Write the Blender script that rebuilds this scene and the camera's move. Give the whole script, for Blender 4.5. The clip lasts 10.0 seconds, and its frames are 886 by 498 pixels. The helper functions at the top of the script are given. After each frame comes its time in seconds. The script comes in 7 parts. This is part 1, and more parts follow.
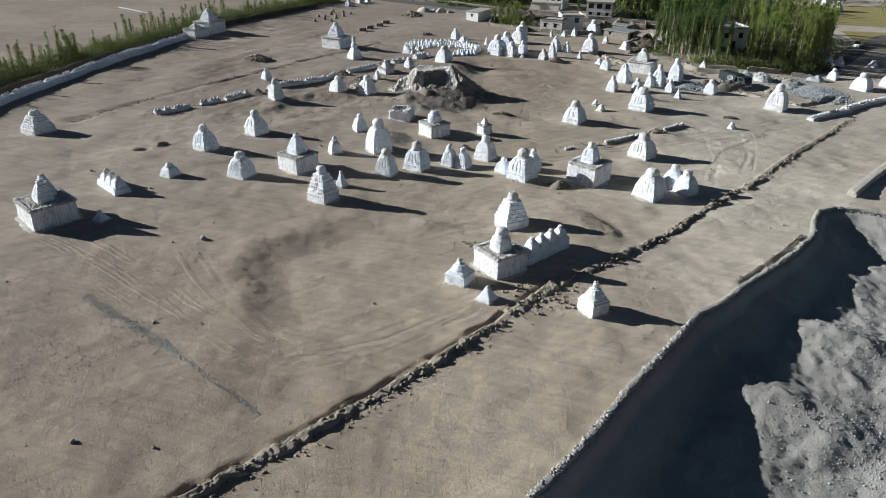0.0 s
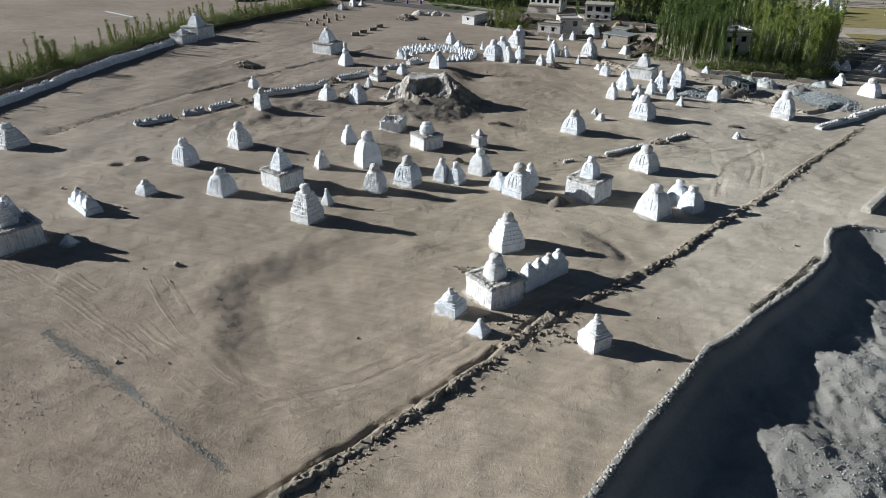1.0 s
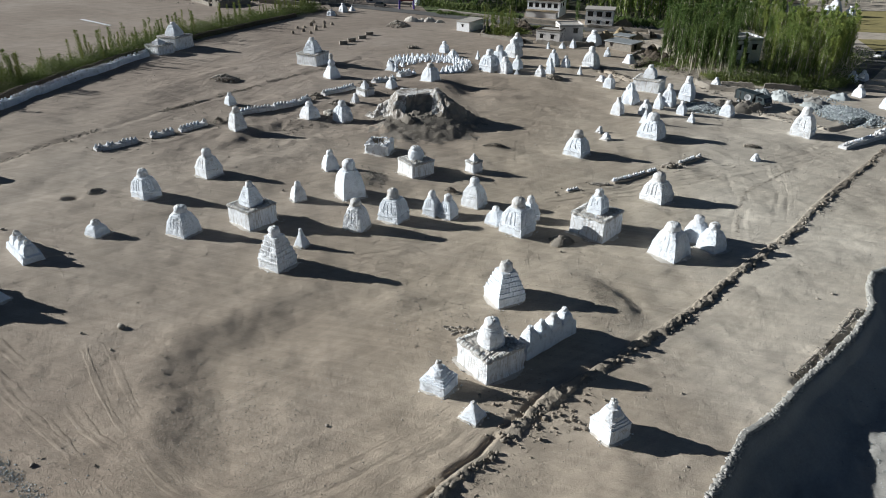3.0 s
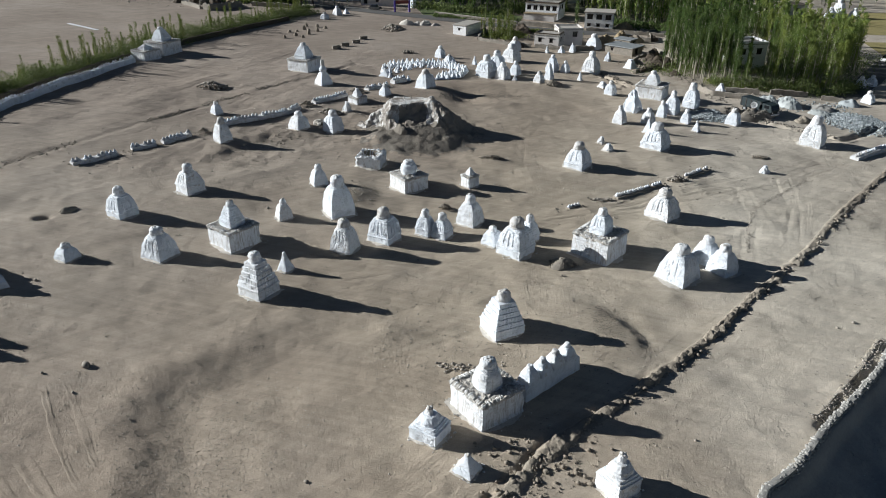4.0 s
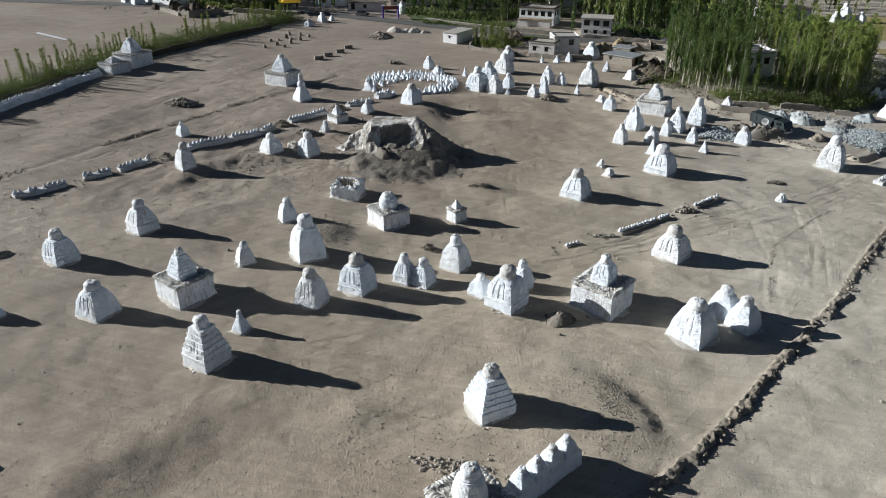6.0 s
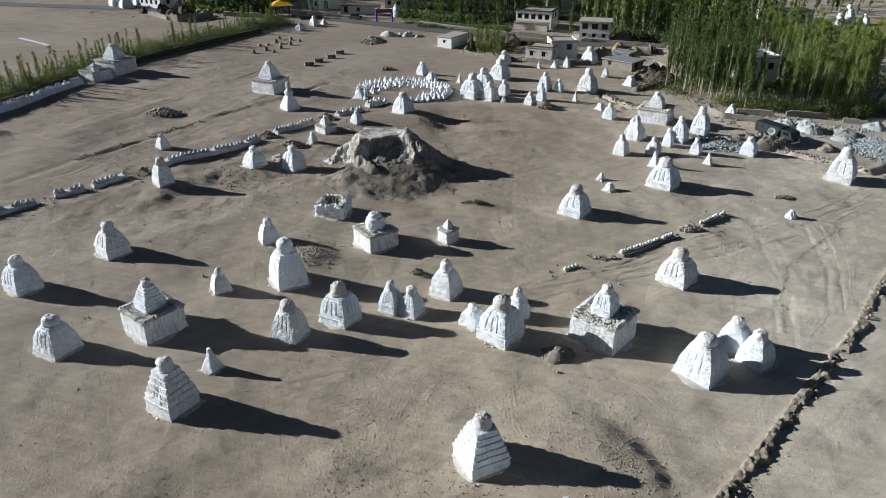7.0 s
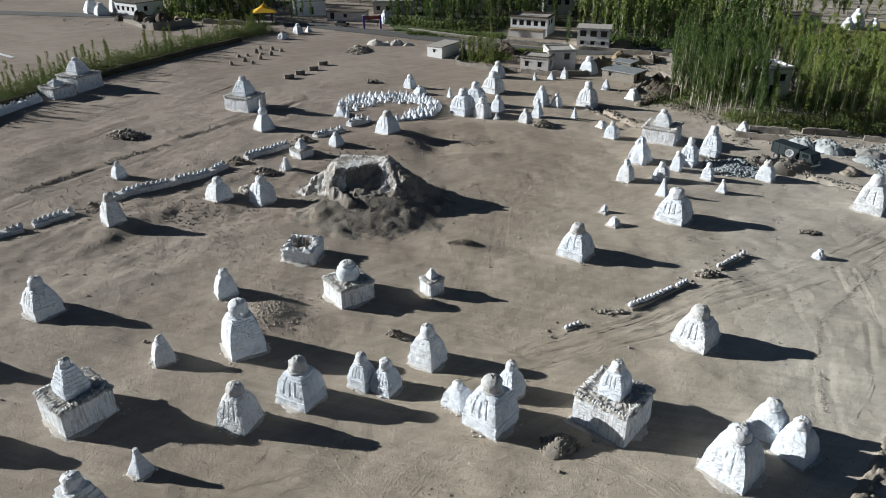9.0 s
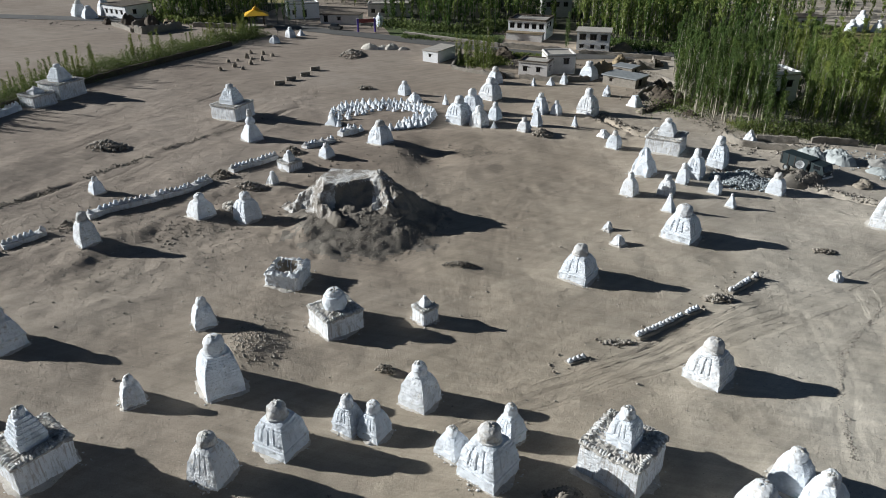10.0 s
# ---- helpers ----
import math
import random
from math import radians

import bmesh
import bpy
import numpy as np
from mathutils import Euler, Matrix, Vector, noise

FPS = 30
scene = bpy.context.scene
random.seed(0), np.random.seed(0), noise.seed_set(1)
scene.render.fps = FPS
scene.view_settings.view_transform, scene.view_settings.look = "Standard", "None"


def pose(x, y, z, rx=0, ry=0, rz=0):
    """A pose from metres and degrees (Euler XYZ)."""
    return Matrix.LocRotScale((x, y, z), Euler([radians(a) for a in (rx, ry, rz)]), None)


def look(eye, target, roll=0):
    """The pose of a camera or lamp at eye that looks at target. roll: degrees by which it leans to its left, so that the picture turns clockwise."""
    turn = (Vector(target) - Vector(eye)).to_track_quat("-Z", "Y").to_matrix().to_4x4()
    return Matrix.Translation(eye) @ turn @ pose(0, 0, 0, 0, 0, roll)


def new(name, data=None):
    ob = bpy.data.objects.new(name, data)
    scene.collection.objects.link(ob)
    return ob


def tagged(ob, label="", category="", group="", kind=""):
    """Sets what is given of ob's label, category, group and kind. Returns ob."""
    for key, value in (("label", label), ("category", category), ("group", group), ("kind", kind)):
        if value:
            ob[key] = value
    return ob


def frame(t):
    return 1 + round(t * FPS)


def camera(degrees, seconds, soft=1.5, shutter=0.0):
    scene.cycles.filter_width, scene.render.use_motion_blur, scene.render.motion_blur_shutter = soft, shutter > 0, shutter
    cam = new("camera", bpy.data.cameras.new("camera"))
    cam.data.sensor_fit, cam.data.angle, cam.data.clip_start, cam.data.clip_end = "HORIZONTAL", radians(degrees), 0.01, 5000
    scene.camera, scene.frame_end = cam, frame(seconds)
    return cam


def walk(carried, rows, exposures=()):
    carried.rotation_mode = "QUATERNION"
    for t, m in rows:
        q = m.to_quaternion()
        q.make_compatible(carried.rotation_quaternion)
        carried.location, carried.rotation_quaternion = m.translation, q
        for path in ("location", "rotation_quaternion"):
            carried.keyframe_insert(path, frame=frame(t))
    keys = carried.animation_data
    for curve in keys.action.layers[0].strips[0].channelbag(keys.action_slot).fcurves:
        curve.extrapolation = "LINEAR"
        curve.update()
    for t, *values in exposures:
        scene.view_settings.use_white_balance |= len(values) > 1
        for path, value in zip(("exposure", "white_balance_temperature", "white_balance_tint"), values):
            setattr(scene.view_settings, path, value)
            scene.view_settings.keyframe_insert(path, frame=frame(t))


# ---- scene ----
cam = camera(65, 10.0, soft=0.95)
# seconds, x, y, z, yaw, pitch, roll
ROWS = [
    (0.0, -0.042, -0.023, 34.346, 0.699, -27.354, 0.628),
    (0.5, 0.421, 2.686, 34.386, 0.649, -27.341, 0.548),
    (1.0, 0.736, 5.446, 34.408, 0.608, -27.333, 0.478),
    (1.5, 0.961, 8.217, 34.421, 0.568, -27.330, 0.418),
    (2.0, 1.140, 10.972, 34.430, 0.525, -27.329, 0.367),
    (2.5, 1.308, 13.696, 34.438, 0.475, -27.329, 0.321),
    (4.0, 1.964, 21.656, 34.481, 0.281, -27.325, 0.207),
    (4.5, 2.267, 24.262, 34.503, 0.204, -27.322, 0.169),
    (5.0, 2.614, 26.865, 34.528, 0.125, -27.317, 0.130),
    (5.5, 2.998, 29.480, 34.554, 0.046, -27.312, 0.087),
    (7.0, 4.264, 37.491, 34.625, -0.173, -27.295, -0.062),
    (7.5, 4.678, 40.227, 34.641, -0.237, -27.291, -0.118),
    (8.0, 5.065, 42.980, 34.653, -0.299, -27.288, -0.173),
    (8.5, 5.411, 45.726, 34.662, -0.362, -27.287, -0.225),
    (9.0, 5.706, 48.429, 34.667, -0.432, -27.288, -0.269),
    (9.5, 5.943, 51.037, 34.673, -0.518, -27.292, -0.301),
    (10.0, 6.118, 53.481, 34.683, -0.628, -27.298, -0.314),
]
walk(cam, [(t, pose(x, y, z, 90 + pitch, 0, yaw) @ pose(0, 0, 0, 0, 0, roll)) for t, x, y, z, yaw, pitch, roll in ROWS], exposures=((0.0, 0.58), (5.0, 0.55), (10.0, 0.52)))

# ---- world, sun, exposure ----
SUN_FROM = radians(168.0)      # the side from which the sun shines, counter-clockwise from +x
SUN_HIGH = radians(21.0)
world = bpy.data.worlds.new("world")
scene.world = world
world.use_nodes = True
wn = world.node_tree.nodes
sky = wn.new("ShaderNodeTexSky")
sky.sky_type = "NISHITA"
sky.sun_disc = False
sky.sun_elevation = SUN_HIGH
sky.sun_rotation = math.pi / 2 - SUN_FROM
sky.altitude = 3300
world.node_tree.links.new(sky.outputs[0], wn["Background"].inputs[0])
wn["Background"].inputs[1].default_value = 0.025
sun = new("sun", bpy.data.lights.new("sun", "SUN"))
sun.data.energy, sun.data.angle, sun.data.color = 5.0, radians(0.5), (0.962, 0.985, 0.985)
sun.matrix_world = look((0, 0, 0), (-math.cos(SUN_FROM) * math.cos(SUN_HIGH), -math.sin(SUN_FROM) * math.cos(SUN_HIGH), -math.sin(SUN_HIGH)))


# ---- materials ----
def material(name):
    m = bpy.data.materials.new(name)
    m.use_nodes = True
    return m, m.node_tree.nodes, m.node_tree.links, m.node_tree.nodes["Principled BSDF"]


def coords(n, l, kind="Object", scale=(1, 1, 1)):
    """World metres: Geometry's position, or the object's own coordinates."""
    if kind == "World":
        out = n.new("ShaderNodeNewGeometry").outputs["Position"]
    else:
        out = n.new("ShaderNodeTexCoord").outputs["Object"]
    mp = n.new("ShaderNodeMapping")
    mp.inputs["Scale"].default_value = scale
    l.new(out, mp.inputs["Vector"])
    return mp.outputs[0]


def noise_tex(n, l, vec, scale, detail=5, rough=0.55, warp=0.0):
    t = n.new("ShaderNodeTexNoise")
    t.inputs["Scale"].default_value, t.inputs["Detail"].default_value = scale, detail
    t.inputs["Roughness"].default_value, t.inputs["Distortion"].default_value = rough, warp
    l.new(vec, t.inputs["Vector"])
    return t.outputs["Fac"]


def ramp(n, l, fac, stops):
    r = n.new("ShaderNodeValToRGB")
    els = r.color_ramp.elements
    while len(els) < len(stops):
        els.new(0.5)
    for e, (p, c) in zip(els, stops):
        e.position = p
        e.color = (*c, 1) if not isinstance(c, float) else (c, c, c, 1)
    l.new(fac, r.inputs[0])
    return r.outputs[0]


def mix(n, l, fac, a, b, mode="MIX"):
    m = n.new("ShaderNodeMix")
    m.data_type, m.blend_type = "RGBA", mode
    for sock, v in ((m.inputs[0], fac), (m.inputs[6], a), (m.inputs[7], b)):
        if isinstance(v, (int, float)):
            sock.default_value = v
        elif isinstance(v, tuple):
            sock.default_value = (*v, 1)
        else:
            l.new(v, sock)
    return m.outputs[2]


def bump(n, l, bsdf, height, strength, dist, before=None):
    b = n.new("ShaderNodeBump")
    b.inputs["Strength"].default_value, b.inputs["Distance"].default_value = strength, dist
    l.new(height, b.inputs["Height"])
    if before:
        l.new(before, b.inputs["Normal"])
    l.new(b.outputs[0], bsdf.inputs["Normal"])
    return b.outputs[0]


def earth(name, low, mid, high, grain=1.0, pebbles=True, zones=False):
    """Dry ground: broad tints, patches, fine grit and small stones."""
    m, n, l, b = material(name)
    v = coords(n, l, "World")
    broad = noise_tex(n, l, v, 0.035, 4, 0.6, 0.4)
    col = ramp(n, l, broad, [(0.3, low), (0.5, mid), (0.7, high)])
    patch = noise_tex(n, l, v, 0.35, 6, 0.65, 0.3)
    col = mix(n, l, 1.0, col, ramp(n, l, patch, [(0.3, 0.88), (0.5, 1.0), (0.72, 1.08)]), "MULTIPLY")
    if zones:
        # soil tone by place: palest and coolest in the east, broken by noise
        sep = n.new("ShaderNodeSeparateXYZ")
        l.new(v, sep.inputs[0])
        wave = noise_tex(n, l, v, 0.05, 5, 0.6, 0.5)
        parts_ = []
        for sock, k in ((sep.outputs[0], 1 / 75), (sep.outputs[1], -0.0030), (wave, 0.55)):
            mu = n.new("ShaderNodeMath")
            mu.operation = "MULTIPLY"
            l.new(sock, mu.inputs[0])
            mu.inputs[1].default_value = k
            parts_.append(mu.outputs[0])
        add = n.new("ShaderNodeMath")
        l.new(parts_[0], add.inputs[0])
        l.new(parts_[1], add.inputs[1])
        add2 = n.new("ShaderNodeMath")
        l.new(add.outputs[0], add2.inputs[0])
        l.new(parts_[2], add2.inputs[1])
        add3 = n.new("ShaderNodeMath")
        l.new(add2.outputs[0], add3.inputs[0])
        add3.inputs[1].default_value = 0.50
        col = mix(n, l, 1.0, col, ramp(n, l, add3.outputs[0], [(0.0, (1.05, 1.04, 1.06)), (0.13, (1.0, 0.99, 1.0)), (0.25, (1.04, 1.02, 1.02)), (0.40, (1.07, 1.05, 1.035)), (0.58, (1.19, 1.17, 1.13)), (0.76, (1.38, 1.38, 1.35)), (0.96, (1.54, 1.60, 1.64))]), "MULTIPLY")
    if zones:
        # scuffs drawn out along the ways across the field
        for k, (stretch, turn) in enumerate((((0.10, 1.3, 1), 0.62), ((0.16, 1.9, 1), -0.25))):
            mp = n.new("ShaderNodeMapping")
            mp.inputs["Rotation"].default_value = (0, 0, -turn)
            l.new(v, mp.inputs["Vector"])
            m2 = n.new("ShaderNodeMapping")
            m2.inputs["Scale"].default_value = stretch
            l.new(mp.outputs[0], m2.inputs["Vector"])
            col = mix(n, l, 1.0, col, ramp(n, l, noise_tex(n, l, m2.outputs[0], 0.8, 5, 0.6, 0.6), [(0.34, 0.91), (0.5, 1.0), (0.66, 1.08)]), "MULTIPLY")
    # tone along y, darker past y 120: uneven light put into the soil colour
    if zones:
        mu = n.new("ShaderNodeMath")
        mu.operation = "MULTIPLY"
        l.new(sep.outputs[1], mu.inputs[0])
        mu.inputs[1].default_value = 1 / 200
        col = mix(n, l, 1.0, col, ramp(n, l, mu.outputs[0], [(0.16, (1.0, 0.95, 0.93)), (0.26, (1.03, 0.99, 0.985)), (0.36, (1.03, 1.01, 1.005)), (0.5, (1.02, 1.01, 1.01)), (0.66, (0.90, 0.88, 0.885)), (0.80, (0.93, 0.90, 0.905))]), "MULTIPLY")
    grit = noise_tex(n, l, v, 8.0 * grain, 7, 0.78)
    col = mix(n, l, 1.0, col, ramp(n, l, grit, [(0.25, 0.78), (0.5, 1.0), (0.75, 1.17)]), "MULTIPLY")
    l.new(col, b.inputs["Base Color"])
    b.inputs["Roughness"].default_value = 1.0
    b.inputs["Specular IOR Level"].default_value = 0.1
    first = bump(n, l, b, grit, 1.0, 0.062)
    second = bump(n, l, b, noise_tex(n, l, v, 1.3, 7, 0.62), 0.6, 0.11, first)
    if pebbles:
        vo = n.new("ShaderNodeTexVoronoi")
        vo.inputs["Scale"].default_value = 2.6 * grain
        l.new(v, vo.inputs["Vector"])
        bump(n, l, b, ramp(n, l, vo.outputs["Distance"], [(0.0, 1.0), (0.18, 0.0)]), 0.35, 0.06, second)
    return m


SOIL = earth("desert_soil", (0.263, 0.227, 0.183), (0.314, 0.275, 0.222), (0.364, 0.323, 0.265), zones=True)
PIT = earth("pit_gravel", (0.26, 0.252, 0.232), (0.315, 0.306, 0.284), (0.37, 0.362, 0.338), 0.6)
SPOIL = earth("dug_earth", (0.235, 0.20, 0.16), (0.30, 0.262, 0.212), (0.355, 0.315, 0.26), 1.2)
SCREE = earth("brown_scree", (0.17, 0.15, 0.126), (0.215, 0.193, 0.164), (0.27, 0.245, 0.212), 0.8)


def whitewash(name, dirt=0.35, tint=(0.82, 0.82, 0.82), rain=1.0):
    """Lime wash over mud: uneven coats, rain streaks, bare patches and a rough trowelled face."""
    m, n, l, b = material(name)
    v = coords(n, l, "World")
    coat = noise_tex(n, l, v, 1.1, 6, 0.6, 0.5)
    col = ramp(n, l, coat, [(0.3, tuple(c * 0.76 for c in tint)), (0.5, tint), (0.75, tuple(min(1, c * 1.06) for c in tint))])
    streak = noise_tex(n, l, coords(n, l, "World", (4.0, 4.0, 0.35)), 1.6, 5, 0.6)
    col = mix(n, l, ramp(n, l, streak, [(0.62 - 0.06 * rain, 0.0), (0.76 - 0.06 * rain, min(0.9, (0.4 * dirt + 0.1) * rain))]), col, (0.36, 0.31, 0.26))
    bare = noise_tex(n, l, v, 2.3, 7, 0.7, 0.6)
    col = mix(n, l, ramp(n, l, bare, [(0.60 - 0.08 * dirt, 0.0), (0.70 - 0.06 * dirt, 0.8)]), col, (0.46, 0.42, 0.37))
    l.new(col, b.inputs["Base Color"])
    b.inputs["Roughness"].default_value = 0.95
    b.inputs["Specular IOR Level"].default_value = 0.15
    first = bump(n, l, b, noise_tex(n, l, v, 9, 6, 0.7), 0.8, 0.07)
    second = bump(n, l, b, noise_tex(n, l, v, 2.4, 6, 0.6), 0.8, 0.18, first)
    vo = n.new("ShaderNodeTexVoronoi")
    vo.inputs["Scale"].default_value = 2.6
    vo.feature = "DISTANCE_TO_EDGE"
    l.new(v, vo.inputs["Vector"])
    third = bump(n, l, b, ramp(n, l, vo.outputs["Distance"], [(0.0, 0.0), (0.10, 1.0)]), 0.25, 0.05, second)
    # courses of mud brick showing through the coats
    wv = n.new("ShaderNodeTexWave")
    wv.bands_direction = "Z"
    wv.inputs["Scale"].default_value = 1.15
    wv.inputs["Distortion"].default_value = 4.5
    wv.inputs["Detail"].default_value = 3.0
    wv.inputs["Detail Scale"].default_value = 1.6
    l.new(v, wv.inputs["Vector"])
    bump(n, l, b, wv.outputs["Fac"], 0.22, 0.07, third)
    return m


WHITE = whitewash("white_limewash", 0.1, (0.735, 0.775, 0.82))
WORN = whitewash("worn_limewash", 0.7, (0.765, 0.785, 0.805))
STREAKED = whitewash("streaked_limewash", 0.5, (0.765, 0.785, 0.805), 2.0)
EARTHY = whitewash("earthy_limewash", 1.3, (0.60, 0.61, 0.62))
CROWN = whitewash("weathered_crown", 1.4, (0.61, 0.605, 0.595))
DUST = whitewash("lime_dust", 1.2, (0.57, 0.535, 0.48))


def plain(name, a, c, scale=3.0, rough=0.8, metal=0.0, rel=0.3, dist=0.02, kind="Object", stretch=(1, 1, 1)):
    m, n, l, b = material(name)
    v = coords(n, l, kind, stretch)
    f = noise_tex(n, l, v, scale, 6, 0.62, 0.2)
    fine = noise_tex(n, l, v, scale * 7, 4, 0.6)
    col = ramp(n, l, f, [(0.3, a), (0.7, c)])
    col = mix(n, l, 1.0, col, ramp(n, l, fine, [(0.3, 0.82), (0.7, 1.12)]), "MULTIPLY")
    l.new(col, b.inputs["Base Color"])
    b.inputs["Roughness"].default_value, b.inputs["Metallic"].default_value = rough, metal
    bump(n, l, b, fine, rel, dist)
    return m


def varied(name, dark, light, rough=0.9, kind="island", rel=0.4):
    """One tint to each stone, tree or leaf."""
    m, n, l, b = material(name)
    src = n.new("ShaderNodeNewGeometry").outputs["Random Per Island"] if kind == "island" else n.new("ShaderNodeObjectInfo").outputs["Random"]
    col = ramp(n, l, src, [(0.0, dark), (1.0, light)])
    fine = noise_tex(n, l, coords(n, l, "World"), 6, 5, 0.65)
    col = mix(n, l, 1.0, col, ramp(n, l, fine, [(0.3, 0.75), (0.7, 1.15)]), "MULTIPLY")
    l.new(col, b.inputs["Base Color"])
    b.inputs["Roughness"].default_value = rough
    b.inputs["Specular IOR Level"].default_value = 0.2
    bump(n, l, b, fine, rel, 0.04)
    return m


CAP = plain("earth_and_twigs", (0.34, 0.31, 0.27), (0.66, 0.63, 0.58), 3.0, 1.0, rel=0.9, dist=0.1, kind="World")
CAPTOP = varied("crumbled_earth", (0.30, 0.28, 0.245), (0.62, 0.61, 0.58))
CAPCLOD = varied("edge_clod", (0.47, 0.45, 0.415), (0.76, 0.76, 0.75))
STONE = varied("field_stone", (0.20, 0.177, 0.15), (0.42, 0.385, 0.335))
PITSTONE = varied("pit_stone", (0.27, 0.262, 0.24), (0.42, 0.41, 0.385))
BLUESTONE = varied("grey_gravel", (0.17, 0.19, 0.20), (0.45, 0.49, 0.50))
CLOD = varied("earth_clod", (0.17, 0.147, 0.12), (0.30, 0.268, 0.225))
BARK = plain("poplar_bark", (0.30, 0.27, 0.21), (0.44, 0.40, 0.32), 5, 0.9)
MUD = plain("mud_plaster", (0.23, 0.205, 0.17), (0.34, 0.305, 0.26), 1.6, 0.95, kind="World", rel=0.9, dist=0.12)
PAINT = plain("white_house_paint", (0.76, 0.765, 0.77), (0.84, 0.84, 0.84), 1.0, 0.85, kind="World")
CREAM = plain("cream_house_paint", (0.55, 0.52, 0.50), (0.66, 0.63, 0.60), 1.0, 0.85, kind="World")
FRAME = plain("dark_window_frame", (0.028, 0.022, 0.018), (0.05, 0.04, 0.034), 4, 0.6)
ROOF = plain("flat_mud_roof", (0.32, 0.295, 0.26), (0.44, 0.41, 0.365), 0.8, 0.95, kind="World", rel=0.5, dist=0.06)
TIN = plain("grey_sheet_metal", (0.23, 0.245, 0.25), (0.35, 0.37, 0.375), 1.2, 0.6, 0.2, kind="World")
TARP = plain("grey_green_tarpaulin", (0.30, 0.33, 0.33), (0.43, 0.45, 0.44), 1.4, 0.6, rel=0.5, dist=0.05)
BRUSH = plain("brushwood", (0.055, 0.042, 0.03), (0.12, 0.095, 0.07), 6, 1.0, rel=0.8, dist=0.08, stretch=(1, 1, 0.3))
FODDER = plain("dry_fodder", (0.22, 0.17, 0.10), (0.38, 0.30, 0.19), 3, 1.0, rel=0.8, dist=0.1)
ASPHALT = plain("asphalt", (0.075, 0.073, 0.07), (0.11, 0.107, 0.10), 0.4, 0.9, kind="World")
YELLOW = plain("yellow_painted_roof", (0.62, 0.36, 0.02), (0.74, 0.45, 0.03), 1.0, 0.5)
RED = plain("dull_red_paint", (0.20, 0.045, 0.04), (0.29, 0.07, 0.06), 1.0, 0.7)
PURPLE = plain("purple_cloth", (0.10, 0.06, 0.32), (0.15, 0.09, 0.42), 1.0, 0.8)
BLACKPAINT = plain("truck_dark_paint", (0.012, 0.022, 0.024), (0.024, 0.036, 0.04), 2.0, 0.45)
RUBBER = plain("tyre_rubber", (0.018, 0.018, 0.018), (0.03, 0.03, 0.03), 5, 0.85)
BRIGHT = plain("bright_white_paint", (0.74, 0.75, 0.76), (0.82, 0.82, 0.82), 2, 0.4)
GRASS = plain("dry_meadow", (0.20, 0.17, 0.06), (0.30, 0.25, 0.09), 0.25, 1.0, kind="World", rel=0.6, dist=0.1)
UNDERWOOD_SHADE = plain("undergrowth_and_painted_shade", (0.022, 0.026, 0.013), (0.055, 0.058, 0.026), 0.6, 1.0, kind="World", rel=0.9, dist=0.4)
CROP = plain("green_crop", (0.055, 0.085, 0.022), (0.11, 0.14, 0.04), 0.5, 1.0, kind="World", rel=0.9, dist=0.3)
GLASS, gn, gl, gb = material("window_glass")
gb.inputs["Base Color"].default_value = (0.012, 0.014, 0.016, 1)
gb.inputs["Roughness"].default_value = 0.12


def leafage(name, dark, light):
    m, n, l, b = material(name)
    isl = n.new("ShaderNodeNewGeometry").outputs["Random Per Island"]
    obj = n.new("ShaderNodeObjectInfo").outputs["Random"]
    col = mix(n, l, ramp(n, l, isl, [(0.0, 0.0), (1.0, 1.0)]), dark, light)
    col = mix(n, l, 1.0, col, ramp(n, l, obj, [(0.0, (0.75, 0.85, 0.7)), (0.5, (1.0, 1.0, 1.0)), (1.0, (1.22, 1.14, 0.92))]), "MULTIPLY")
    l.new(col, b.inputs["Base Color"])
    b.inputs["Roughness"].default_value = 0.75
    b.inputs["Specular IOR Level"].default_value = 0.2
    tr = n.new("ShaderNodeBsdfTranslucent")
    l.new(col, tr.inputs["Color"])
    sh = n.new("ShaderNodeMixShader")
    sh.inputs[0].default_value = 0.3
    l.new(b.outputs[0], sh.inputs[1])
    l.new(tr.outputs[0], sh.inputs[2])
    l.new(sh.outputs[0], n["Material Output"].inputs[0])
    return m


POPLAR = leafage("poplar_leaves", (0.044, 0.08, 0.025), (0.135, 0.19, 0.056))
YELLOWING = leafage("yellowing_leaves", (0.105, 0.15, 0.04), (0.26, 0.315, 0.095))
WILLOW = leafage("willow_leaves", (0.065, 0.098, 0.035), (0.165, 0.205, 0.075))
SHRUB = leafage("shrub_leaves", (0.085, 0.115, 0.03), (0.215, 0.245, 0.078))


# ---- helpers for meshes ----
def mesh_of(name, verts, faces, mat, smooth=False, sharp=None):
    me = bpy.data.meshes.new(name)
    me.from_pydata([tuple(v) for v in verts], [], faces)
    me.materials.append(mat)
    if smooth:
        me.polygons.foreach_set("use_smooth", [True] * len(me.polygons))
        if sharp:
            me.set_sharp_from_angle(angle=radians(sharp))
    me.update()
    return me


def part(name, me, parent=None, label="", at=None):
    ob = new(name, me)
    if at is not None:
        ob.matrix_basis = at
    if parent:
        ob.parent = parent
    return tagged(ob, label)


def thing(name, label, category, at, group="", kind=""):
    return tagged(at_pose(new(name), at), label, category, group, kind)


def at_pose(ob, m):
    ob.matrix_basis = m
    return ob


def lattice(ix, iy, seed):
    h = (ix * 374761393 + iy * 668265263 + seed * 1442695041) & 0xFFFFFFFF
    h = ((h ^ (h >> 13)) * 1274126177) & 0xFFFFFFFF
    return ((h ^ (h >> 16)) & 0xFFFF) / 65535.0


